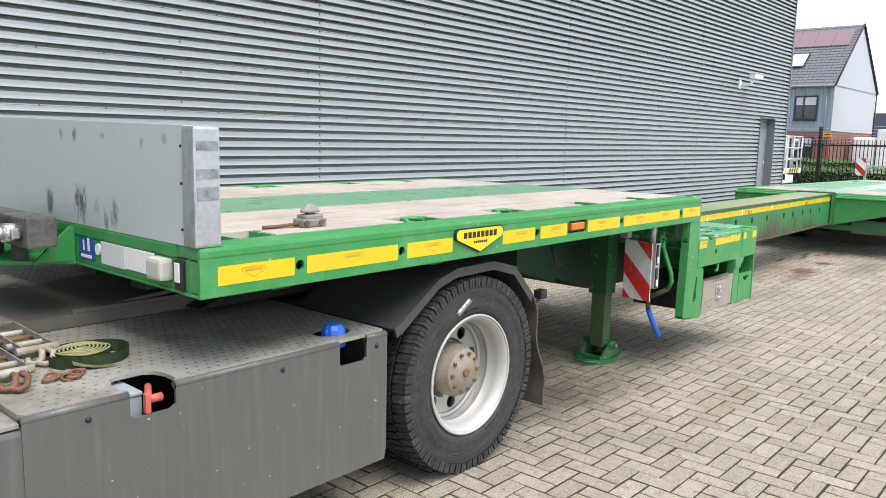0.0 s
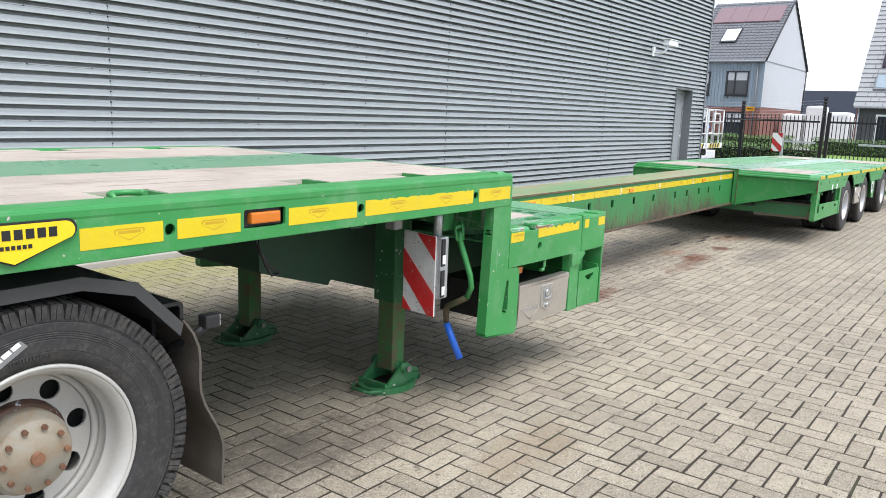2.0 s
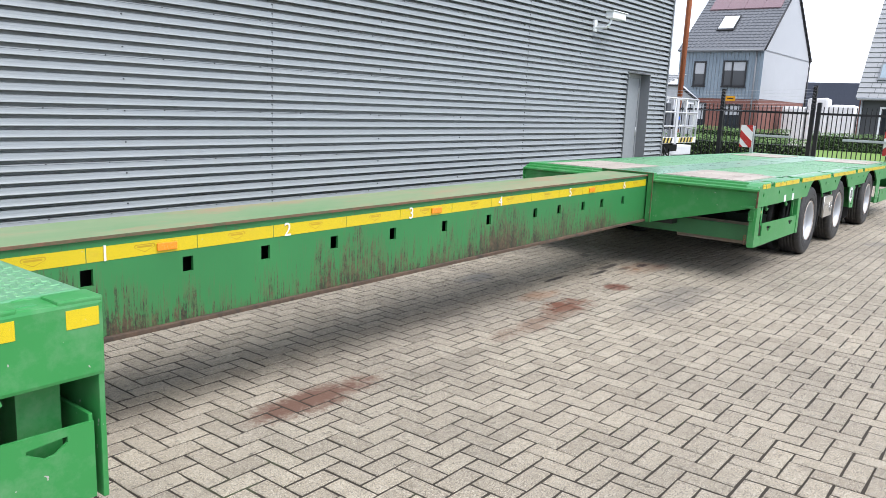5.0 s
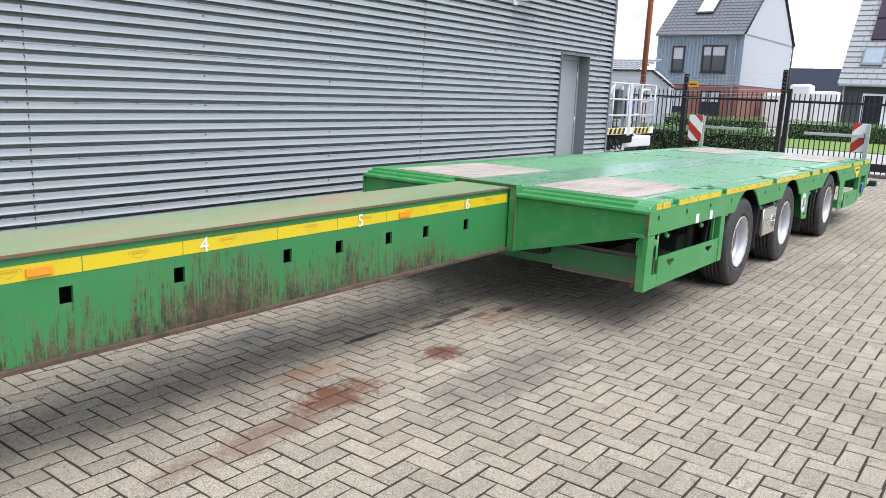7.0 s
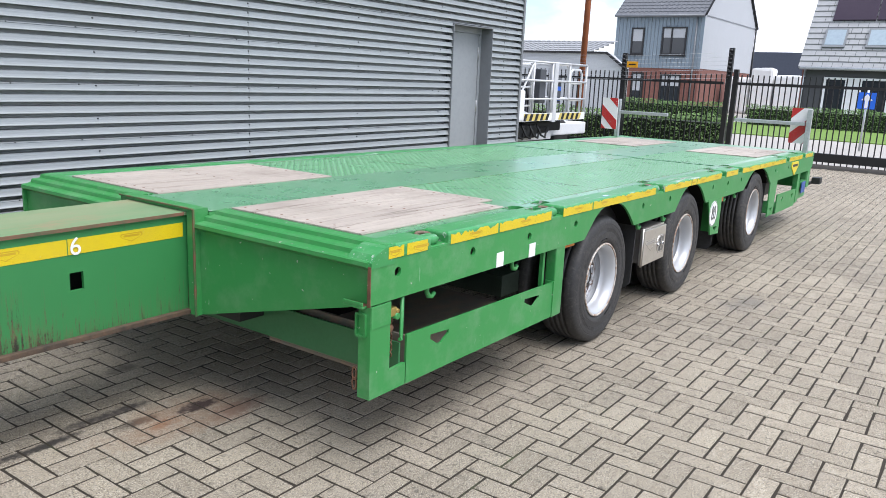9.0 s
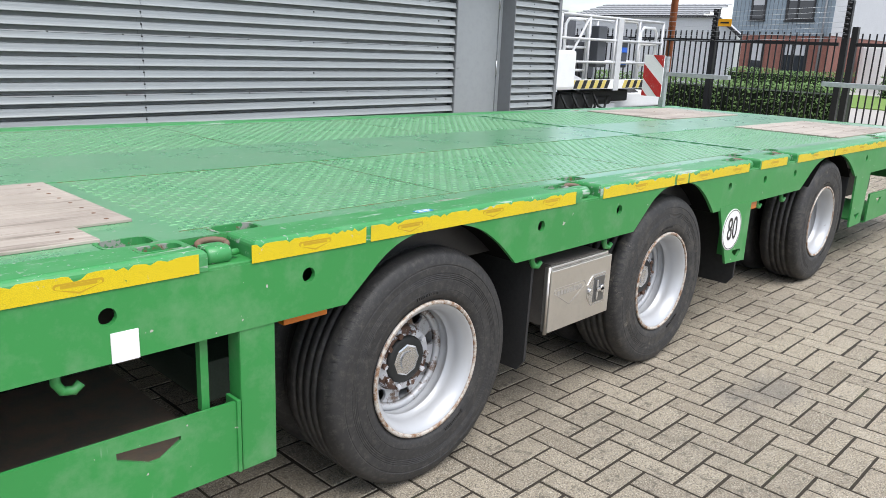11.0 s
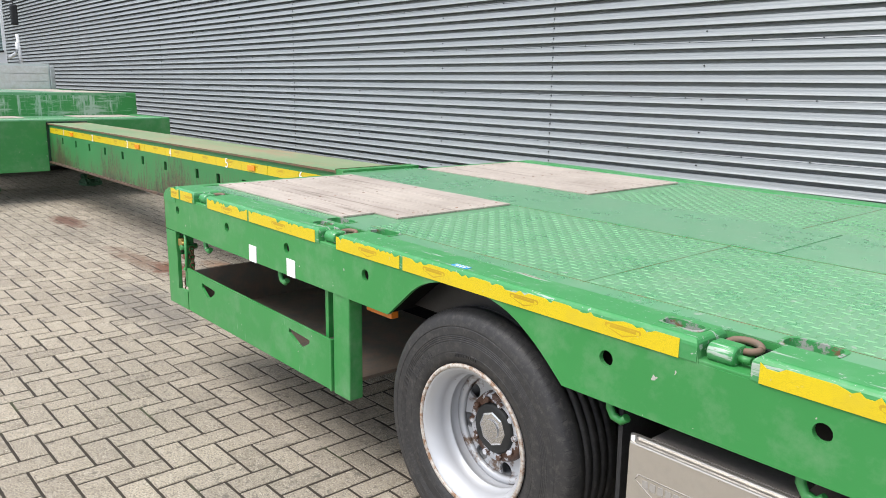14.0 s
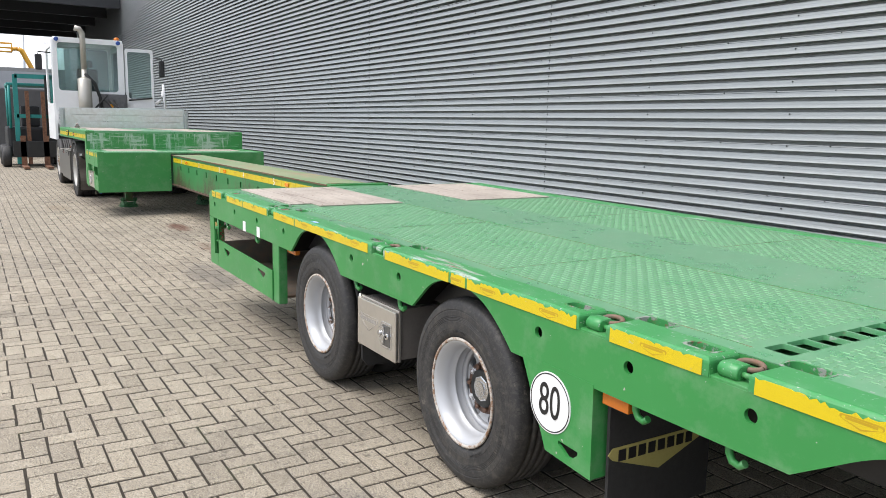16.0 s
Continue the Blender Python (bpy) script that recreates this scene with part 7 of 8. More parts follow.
bm = tube(M(), [(2.9, TN + 0.2, 0.66), (2.97, TN + 0.1, 0.73), (3.0, TN + 0.06, 0.77)], 0.018)
box(bm, 2.98, 3.04, TN + 0.03, TN + 0.08, 0.765, 0.815, 0.008)
part("work_lamp", bm, black_plastic, tractor)
bm = box(M(), 3.04, 3.043, TN + 0.036, TN + 0.074, 0.77, 0.81)
part("lamp_glass", bm, white_film, tractor)
# cab
CX0, CX1, CY0, CY1, CZ0, CZ1 = -2.55, -1.0, 2.3, 3.77, 0.95, 3.18
bm = prism(M(), "x", CX1 - 0.06, CX1, [(CY0 + 0.06, 1.3), (CY1, 1.3), (CY1, CZ1 - 0.06), (CY1 - 0.06, CZ1), (CY0 + 0.1, CZ1), (CY0 + 0.03, CZ1 - 0.06), (CY0, 2.0)], [rect2d(CY0 + 0.11, CY1 - 0.13, 2.03, CZ1 - 0.11, 0.07)])
bmesh.ops.bevel(bm, geom=[e for e in bm.edges if abs(e.verts[0].co.x - e.verts[1].co.x) > 0.03], offset=0.01, segments=2, affect="EDGES")
part("cab_rear", bm, white_paint, tractor)
bm = box(M(), CX0, CX1 - 0.06, CY0 + 0.03, CY1, CZ1 - 0.08, CZ1 + 0.01, 0.03)
part("cab_roof", bm, white_paint, tractor)
bm = prism(M(), "y", CY0, CY0 + 0.05, rect2d(CX0, CX1 - 0.06, CZ0, CZ1 - 0.08), [rect2d(CX0 + 0.12, CX1 - 0.2, 1.75, CZ1 - 0.2, 0.06)])
part("cab_side", bm, white_paint, tractor)
bm = prism(M(), "y", CY1 - 0.05, CY1, rect2d(CX0, CX1 - 0.06, CZ0, CZ1 - 0.08), [rect2d(CX0 + 0.12, CX1 - 0.2, 1.2, CZ1 - 0.2, 0.06)])
part("cab_side", bm, white_paint, tractor)
bm = prism(M(), "x", CX0 - 0.05, CX0, rect2d(CY0, CY1, CZ0, CZ1), [rect2d(CY0 + 0.1, CY1 - 0.1, 1.7, CZ1 - 0.12, 0.06)])
part("cab_front", bm, white_paint, tractor)
bm = box(M(), CX0, CX1 - 0.06, CY0 + 0.05, CY1 - 0.05, CZ0, CZ0 + 0.06)
part("cab_floor", bm, black_plastic, tractor)
for args, nm in (((CX1 - 0.035, CX1 - 0.028, CY0 + 0.1, CY1 - 0.12, 2.02, CZ1 - 0.1), "rear_window"), ((CX0 - 0.03, CX0 - 0.024, CY0 + 0.09, CY1 - 0.09, 1.69, CZ1 - 0.11), "windscreen")):
    ob = part(nm, box(M(), *args), cab_glass, tractor)
    ob.visible_shadow = False
ob = part("side_window", box(M(), CX0 + 0.11, CX1 - 0.19, CY0 + 0.02, CY0 + 0.026, 1.74, CZ1 - 0.19), cab_glass, tractor)
ob.visible_shadow = False
bm = box(M(), -1.75, -1.6, 2.85, 3.3, 1.9, 2.55, 0.05)
box(bm, -1.8, -1.35, 2.85, 3.3, 1.65, 1.85, 0.04)
box(bm, -1.72, -1.63, 2.95, 3.2, 2.58, 2.74, 0.04)
part("driver_seat", bm, black_plastic, tractor)
bm = lathe(M(), "x", (0, 2.4, CZ1 - 0.05), [(CX1, 0.045), (CX1 + 0.04, 0.045), (CX1 + 0.045, 0.03)], 18)
part("work_lamp", bm, blue_film, tractor)
bm = lathe(M(), "x", (0, 3.66, CZ1 - 0.06), [(CX1, 0.045), (CX1 + 0.04, 0.045), (CX1 + 0.045, 0.03)], 18)
part("work_lamp", bm, blue_film, tractor)
bm = lathe(M(), "z", (-1.15, 3.66, 0), [(CZ1, 0.06), (CZ1 + 0.06, 0.055), (CZ1 + 0.08, 0.03), (CZ1 + 0.082, 0.0)], 16)
part("beacon", bm, amber, tractor, "amber roof beacon")
bm = tube(M(), [(-0.75, 2.9, 1.3), (-0.75, 2.9, 2.5)], 0.055, 14)
lathe(bm, "z", (-0.75, 2.9, 0), [(1.2, 0.14), (2.28, 0.14), (2.32, 0.06)], 20)
tube(bm, [(-0.75, 2.9, 2.5), (-0.75, 2.9, 3.2), (-0.75, 2.89, 3.28), (-0.75, 2.84, 3.35), (-0.75, 2.75, 3.37)], 0.06, 14)
part("exhaust", bm, plain("heat_stained_exhaust", (0.45, 0.43, 0.38), 0.4, 0.5), tractor, "pale stained exhaust stack")
bm = tube(M(), [(-0.72, 2.9, 2.4), (-0.72, 3.1, 2.2), (-0.72, 3.2, 1.9), (-0.72, 3.25, 1.5)], 0.035, 8)
tube(bm, [(-0.7, 3.0, 1.55), (-0.7, 3.35, 1.95)], 0.02, 8)
part("support_bars", bm, dark_steel, tractor)
bm = M()
box(bm, -0.98, -0.9, 3.2, 3.8, 1.4, 1.98, 0.02)
box(bm, -0.92, -0.88, 3.25, 3.75, 1.45, 1.9)
part("service_panel", bm, plain("cluttered_grey_panel", (0.13, 0.13, 0.13), 0.5, 0.2, 0.5, 20), tractor)
bm = M()
for k in range(3):
    tube(bm, [(-0.86, 3.3 + k * 0.1, 1.85), (-0.75, 3.4 + k * 0.08, 1.72), (-0.6, 3.45 + k * 0.06, 1.6), (0.3, 3.4 + k * 0.12, 1.35), (0.62, 3.33 + k * 0.13, 1.22)], 0.014)
part("coiled_hoses", bm, black_plastic, tractor)
bm = rod(M(), "x", (0, 3.45, 1.72), -0.86, -0.82, 0.04)
part("yellow_coupling", bm, sign_yellow, tractor)
# open cab door and mirrors
bm = prism(M(), "x", -1.06, -1.0, rect2d(3.8, 4.41, 1.45, 3.02, 0.06), [rect2d(3.85, 4.36, 1.9, 2.95, 0.05)])
cd = part("cab_door", bm, white_paint, tractor, "open white cab door")
ob = part("door_window", box(M(), -1.035, -1.03, 3.84, 4.37, 1.89, 2.96), cab_glass, cd)
ob.visible_shadow = False
bm = tube(M(), [(-1.0, 3.85, 1.86), (-0.97, 4.1, 1.89), (-0.97, 4.36, 1.92)], 0.018)
part("grab_rail", bm, black_plastic, cd)
bm = tube(M(), [(-1.02, 4.44, 1.8), (-1.02, 4.56, 1.88), (-1.02, 4.6, 1.98), (-1.02, 4.61, 2.1)], 0.035)
tube(bm, [(-1.02, 4.66, 1.5), (-1.02, 4.62, 2.25)], 0.03)
part("hand_rail", bm, white_paint, tractor)
for y0, y1, z0, z1 in ((1.98, 2.12, 2.46, 2.8), (4.58, 4.7, 2.42, 2.8)):
    bm = box(M(), -1.25, -1.13, y0, y1, z0, z1, 0.03)
    tube(bm, [(-1.2, (y0 + y1) / 2, z1), (-1.2, (y0 + y1) / 2, z1 + 0.05), (-1.3, 2.4 if y0 < 3 else 4.4, z1 + 0.05)], 0.014)
    part("mirror", bm, black_plastic, tractor)

# straps, ratchets and chain on the tread plate
def coil(cx, cy, r0, r1, turns, z0, high0, high1):
    """Webbing standing on edge, wound from radius r0 to r1."""
    bm, rows = M(), []
    n = int(26 * turns)
    for i in range(n + 1):
        t = i / n
        ang, r = t * 2 * math.pi * turns, r0 + (r1 - r0) * t
        x, y = cx + r * 1.15 * math.cos(ang), cy + r * math.sin(ang)
        top = z0 + high0 + (high1 - high0) * t + 0.002 * math.sin(ang * 3.1)
        rows.append((bm.verts.new((x, y, z0)), bm.verts.new((x + 0.003 * math.cos(ang), y, top))))
    for a, b in zip(rows, rows[1:]):
        bm.faces.new((a[0], b[0], b[1], a[1]))
    bmesh.ops.solidify(bm, geom=list(bm.faces), thickness=0.0055)
    return bm


strap = thing("lashing_strap", coil(0.8, 2.65, 0.1, 0.122, 1.6, 0.8145, 0.036, 0.042), strap_green, "olive webbing strap rolled into a coil on the tread plate", "strap")
core = part("strap_core", coil(0.775, 2.655, 0.012, 0.086, 6.4, 0.8145, 0.05, 0.04), strap_dark, strap, "shaded inner turns of webbing")
pts = []
for i in range(180):
    t = i / 179
    ang, r = t * 2 * math.pi * 6.4, 0.012 + 0.074 * t
    pts.append((0.775 + r * 1.15 * math.cos(ang), 2.655 + r * math.sin(ang), 0.8645 - 0.01 * t + 0.002 * math.sin(ang * 3.1)))
part("strap_edge", tube(M(), pts, 0.0036, 6), strap_tan, core, "worn pale upper edge of the webbing")
bm = M()
rows = []
for i in range(16):
    t = i / 15
    x, y = 0.7 + 0.13 * t, 2.545 - 0.012 * math.sin(t * 3) - 0.03 * t
    rows.append((bm.verts.new((x, y, 0.8155 + 0.02 * (1 - t) ** 2)), bm.verts.new((x + 0.01, y + 0.045, 0.8165 + 0.03 * (1 - t) ** 2))))
for a, b in zip(rows, rows[1:]):
    bm.faces.new((a[0], b[0], b[1], a[1]))
bmesh.ops.solidify(bm, geom=list(bm.faces), thickness=0.003)
part("strap_end", bm, strap_tan, strap, "frayed pale strap end")
strap.location = (-0.05, 0.032, 0)
# ratchet buckles: flat cheeks, round cross pins, a handle and an open hook each
def turned(bm, x, y):
    """Turn a quarter round the upright axis through x, y."""
    for v in bm.verts:
        v.co.x, v.co.y = x + (v.co.y - y), y - (v.co.x - x)
    return bm


for k, (rx, ry, rz) in enumerate(((0.612, 2.875, 0.825), (0.45, 2.655, 0.825), (0.3, 2.62, 0.825))):
    bm = M()
    for d in (-0.052, 0.048):
        prism(bm, "y", ry + d, ry + d + 0.004, [(rx - 0.27, rz + 0.018), (rx + 0.1, rz + 0.012), (rx + 0.12, rz + 0.03), (rx + 0.1, rz + 0.05), (rx - 0.27, rz + 0.062)])
    ratchet = thing("ratchet_buckle", turned(bm, rx, ry), cast_worn, "worn steel ratchet buckle heaped on the tread plate", "ratchet", "ratchets on the tractor")
    for j, rad in enumerate((0.0145, 0.0115, 0.01, 0.0115)):
        bm = rod(M(), "y", (rx + 0.1 - j * 0.09, 0, rz + 0.034), ry - 0.07, ry + 0.068, rad, 14)
        part("cross_pin", turned(bm, rx, ry), cast_pale if j != 2 else rust_brown, ratchet, "pale painted pin" if j != 2 else "rusty pin")
    for d in (0.0, 0.026):
        hx = rx + 0.14 + d
        bm = tube(M(), [(rx + 0.1, ry + d, rz + 0.03), (hx, ry + d, rz + 0.032), (hx + 0.022, ry + d - 0.012, rz + 0.012), (hx + 0.02, ry + d - 0.03, rz + 0.001), (hx + 0.004, ry + d - 0.045, rz + 0.001), (hx - 0.015, ry + d - 0.042, rz + 0.01)], 0.0105, 10)
        part("hook", turned(bm, rx, ry), rust_brown if k else cast_pale, ratchet)
    bm = prism(M(), "z", rz - 0.0095, rz + 0.03, [(rx - 0.26, ry - 0.04), (rx + 0.03, ry - 0.04), (rx + 0.05, ry), (rx + 0.03, ry + 0.04), (rx - 0.26, ry + 0.04)])
    part("wound_webbing", turned(bm, rx, ry), strap_green, ratchet, "olive webbing wound on the ratchet")
bm = M()
for i in range(7):
    p = (0.55 + 0.017 * i, 2.52 + 0.025 * math.sin(i * 1.3), 0.824)
    tube(bm, [(p[0] + 0.021 * math.cos(a), p[1] + 0.012 * math.sin(a), p[2] + (0.008 * math.sin(a) if i % 2 else 0.0)) for a in [k * 0.628 for k in range(11)]], 0.0055, 6)
thing("chain_end", bm, rust_brown, "short rusty chain lying beside the strap", "chain")

# ---- forklift beside the tractor ----
fl = empty("forklift", (-6.6, 2.0, 0), "teal forklift with rusty forks parked under the canopy", "forklift")
bm = box(M(), -8.9, -7.2, 1.3, 2.6, 0.3, 1.15, 0.08)
part("counterweight_body", bm, black_plastic, fl)
for y in (1.55, 2.35):
    bm = box(M(), -6.95, -6.82, y - 0.06, y + 0.06, 0.1, 2.6)
    part("mast_rail", bm, teal if y < 2 else dark_steel, fl)
for z0, z1 in ((2.5, 2.62), (1.4, 1.5)):
    part("mast_bridge", box(M(), -6.95, -6.82, 1.55, 2.35, z0, z1), teal, fl)
for y in (1.82, 2.22):
    bm = box(M(), -6.8, -6.73, y - 0.05, y + 0.05, 0.1, 2.15)
    part("inner_mast", bm, rust_brown, fl, "rusty inner mast channel")
bm = box(M(), -6.72, -6.68, 1.4, 2.5, 0.3, 0.75, 0.01)
part("fork_carriage", bm, dark_steel, fl)
for y in (1.66, 2.24):
    bm = box(M(), -6.74, -6.68, y - 0.07, y + 0.07, 0.03, 0.9)
    box(bm, -6.74, -5.65, y - 0.07, y + 0.07, 0.03, 0.075)
    part("fork", bm, rust_brown, fl, "rust-brown fork")
for x in (-8.6, -7.2):
    for y in (1.4, 2.5):
        bm = tube(M(), [(x, y, 1.1), (x + 0.08, y, 2.3)], 0.04)
        part("guard_pillar", bm, teal, fl)
bm = box(M(), -8.6, -7.1, 1.35, 2.55, 2.3, 2.38, 0.02)
part("overhead_guard", bm, teal, fl)
bm = box(M(), -8.2, -7.8, 1.7, 2.2, 1.15, 1.75, 0.05)
part("seat", bm, black_plastic, fl)
for x in (-8.5, -7.2):
    for y in (1.25, 2.65):
        bm = lathe(M(), "y", (x, 0, 0.3), [(y - 0.11, 0.16), (y - 0.11, 0.28), (y - 0.07, 0.3), (y + 0.07, 0.3), (y + 0.11, 0.28), (y + 0.11, 0.16)], 28)
        part("tyre", bm, rubber, fl)

for ob in fl.children:
    ob.location.y = 0.3

# ---- right-hand background: lift basket, mast, fence, street ----
lift = empty("aerial_lift", (24, 8, 0), "white aerial work platform with a tubular basket parked behind the hall", "aerial lift")
BX, BY, BZ = (22.4, 25.45), (7.75, 8.6), (0.78, 1.88)
bm = box(M(), BX[0], BX[1], BY[0], BY[1], BZ[0], BZ[0] + 0.05, 0.01)
part("basket_floor", bm, zinc, lift)
bm = M()
for z in (BZ[0] + 0.4, BZ[0] + 0.75, BZ[1]):
    tube(bm, [(BX[0], BY[0], z), (BX[1], BY[0], z), (BX[1], BY[1], z), (BX[0], BY[1], z), (BX[0], BY[0], z)], 0.022)
for x in (BX[0], BX[0] + 0.75, BX[0] + 1.5, BX[0] + 2.25, BX[1]):
    for y in BY:
        tube(bm, [(x, y, BZ[0]), (x, y, BZ[1])], 0.022)
box(bm, 23.95, 24.1, BY[0] - 0.03, BY[0] + 0.02, BZ[0] - 0.05, BZ[1])
box(bm, 24.5, 24.62, BY[0] + 0.3, BY[0] + 0.4, BZ[0], BZ[1])
tube(bm, [(BX[0], BY[0], BZ[0] + 0.1), (BX[0] + 0.75, BY[0], BZ[1])], 0.02)
tube(bm, [(BX[0] + 0.2, BY[1], BZ[1]), (BX[0] + 0.6, BY[1] + 0.2, BZ[1] + 0.16), (BX[0] + 1.6, BY[1] + 0.2, BZ[1] + 0.12)], 0.02)
part("basket_frame", bm, plain("chalky_white_rail", (0.55, 0.56, 0.57), 0.45), lift)
bm = M()
box(bm, BX[0], BX[1], BY[0] - 0.025, BY[0] - 0.005, BZ[0] - 0.02, BZ[0] + 0.13)
kick = part("kick_board", bm, white_paint, lift)
lemon = plain("faded_lemon_film", (0.62, 0.5, 0.14), 0.5)
for i in range(26):
    x = BX[0] + 0.06 + i * 0.11
    if 23.75 < x < 24.15 or x > 25.2:
        continue
    bm = prism(M(), "y", BY[0] - 0.03, BY[0] - 0.026, [(x, BZ[0] - 0.01), (x + 0.1, BZ[0] - 0.01), (x + 0.17, BZ[0] + 0.12), (x + 0.07, BZ[0] + 0.12)])
    part("hazard_stripe", bm, black_paint if i % 2 else lemon, kick)
bm = box(M(), 23.5, 23.75, BY[0] + 0.05, BY[0] + 0.2, 1.1, 1.75, 0.02)
part("control_console", bm, plain("grey_console", (0.07, 0.075, 0.085), 0.5), lift)
bm = box(M(), 24.2, 24.42, BY[0] + 0.05, BY[0] + 0.2, 1.1, 1.6, 0.02)
part("control_console", bm, plain("dark_console", (0.06, 0.065, 0.075), 0.5), lift)
bm = M()
for k in range(5):
    tube(bm, [(22.6 + k * 0.25, BY[0] + 0.3, 0.85), (22.7 + k * 0.27, BY[0] + 0.5, 1.3 + 0.08 * (k % 3)), (22.9 + k * 0.22, BY[0] + 0.4, 0.9)], 0.03, 6)
part("hoses", bm, black_plastic, lift)
for z0, z1 in ((1.35, 1.43), (1.15, 1.2)):
    part("blue_label", box(M(), 24.23, 24.39, BY[0] + 0.04, BY[0] + 0.05, z0, z1), blue_plastic, lift)
for x0, x1, z1, rungs in ((22.62, 23.2, BZ[1] - 0.06, (1.05, 1.4)), (24.15, 24.75, BZ[1] - 0.02, (1.2,)), (24.85, 25.38, BZ[1] - 0.1, (1.15, 1.5))):
    bm = tube(M(), [(x0, BY[0] + 0.08, BZ[0] + 0.05), (x0, BY[0] + 0.08, z1 - 0.08), (x0 + 0.08, BY[0] + 0.08, z1), (x1 - 0.08, BY[0] + 0.08, z1), (x1, BY[0] + 0.08, z1 - 0.08), (x1, BY[0] + 0.08, BZ[0] + 0.05)], 0.024, 8)
    for z in rungs:
        tube(bm, [(x0, BY[0] + 0.08, z), (x1, BY[0] + 0.08, z)], 0.02, 6)
    part("gate_loop", bm, white_paint, lift)
bm = M()
for k, (x, y, z, w, h) in enumerate(((22.75, 8.25, 0.95, 0.5, 0.75), (23.3, 8.35, 0.95, 0.35, 0.95), (23.9, 8.3, 0.9, 0.3, 0.6))):
    box(bm, x, x + w, y, y + 0.25, z, z + h, 0.03)
part("control_boxes", bm, plain("slate_control_box", (0.1, 0.105, 0.115), 0.5, 0.1, 0.3, 12), lift)
bm = box(M(), 23.3, 24.9, 8.0, 8.4, 0.52, 0.72, 0.03)
box(bm, 22.6, 23.6, 7.85, 8.3, 0.42, 0.68, 0.04)
rod(bm, "x", (0, 8.05, 0.55), 22.5, 24.3, 0.09, 12)
for k in range(4):
    tube(bm, [(22.6 + k * 0.3, 7.82, 0.7), (22.7 + k * 0.3, 7.76, 0.48), (22.95 + k * 0.3, 7.8, 0.42), (23.1 + k * 0.3, 7.85, 0.6)], 0.02, 6)
part("basket_bracket", bm, dark_steel, lift)
bm = tube(M(), [(21.9, 8.3, 2.15), (22.3, 8.2, 2.2), (22.7, 8.1, 2.12), (22.75, 8.1, 1.9)], 0.03, 8)
tube(bm, [(22.0, 8.5, 1.3), (22.5, 8.3, 2.0)], 0.05, 8)
box(bm, 22.05, 22.4, 8.3, 8.7, 1.5, 2.05, 0.06)
part("boom_head", bm, cast_worn, lift)
bm = M()
tube(bm, [(23.4, 8.0, 0.8), (22.6, 8.6, 1.2), (21.9, 9.6, 1.9)], 0.11, 10)
box(bm, 22.2, 22.8, 7.7, 8.3, 0.75, 1.35, 0.05)
part("boom", bm, white_paint, lift)
bm = box(M(), 21.4, 27.0, 8.4, 10.2, 0.35, 0.62, 0.03)
box(bm, 21.4, 24.5, 8.0, 8.4, 0.35, 0.5, 0.02)
part("lift_chassis", bm, white_paint, lift)
for x in (22.2, 25.8):
    bm = lathe(M(), "y", (x, 0, 0.35), [(8.42, 0.18), (8.42, 0.33), (8.46, 0.35), (8.66, 0.35), (8.7, 0.33), (8.7, 0.18)], 24)
    part("tyre", bm, rubber, lift)

bm = tube(M(), [(30.2, 10.15, -0.02), (30.3, 10.15, 6.0), (30.45, 10.15, 14.0)], 0.085, 12)
thing("mast", bm, orange_rust, "tall slim rust-red mast behind the fence", "mast")

FX = 27.7
fence = empty("fence", (FX, 5, 0), "black steel bar fence with sliding gate at the street", "fence")
for y0, y1 in ((-6.0, 5.3), (5.5, 13.5)):
    n = int((y1 - y0) / 0.115)
    for i in range(n):
        y = y0 + (y1 - y0) * (i + 0.5) / n
        bm = box(M(), FX - 0.011, FX + 0.011, y - 0.011, y + 0.011, 0.06, 1.84)
        part("bar", bm, black_paint, fence)
    bm = box(M(), FX - 0.03, FX + 0.03, y0, y1, 1.62, 1.68)
    part("top_rail", bm, black_paint, fence)
    bm = box(M(), FX - 0.06, FX + 0.06, y0, y1, 0.12, 0.3 if y0 < 0 else 0.2)
    part("bottom_rail", bm, black_paint, fence)
for y, h in ((5.4, 2.4), (5.25, 1.95), (7.85, 2.25), (12.0, 2.25)):
    bm = box(M(), FX - 0.05, FX + 0.05, y - 0.05, y + 0.05, -0.02, h)
    post = part("fence_post", bm, black_paint, fence)
    if h > 2:
        bm = M()
        for k in range(7):
            z = h - 0.05 - k * 0.09
            lathe(bm, "z", (FX - 0.09, y, 0), [(z - 0.02, 0.03), (z, 0.045), (z + 0.02, 0.03)], 8)
        part("insulator_stack", bm, black_plastic, post, "stack of black insulators", kind="stuff")
for k in range(7):
    z = 2.3 - k * 0.09
    part("alarm_wire", tube(M(), [(FX - 0.09, 5.4, z), (FX - 0.09, 7.85, z - 0.12), (FX - 0.09, 13.5, z - 0.12)], 0.003, 4), zinc, fence)
bm = box(M(), FX - 0.12, FX - 0.105, 7.48, 7.75, 1.92, 2.06, 0.004)
part("warning_plate", bm, sign_yellow, fence, "small yellow warning plate")
bm = box(M(), FX - 0.124, FX - 0.12, 7.53, 7.7, 1.975, 2.005)
part("plate_bars", bm, black_paint, fence)

bm = box(M(), 28.5, 400, -60, 60, -0.02, 0.0)
tagged(new("road", finish(bm, "road", slab_mat)), "pale street and forecourt beyond the fence", "road", kind="structure")
bm = box(M(), 38, 47.5, -20, 14, 0.0, 0.03)
thing("lawn_strip", bm, grass_mat, "sunny green lawn strip in front of the houses", "lawn", kind="structure")


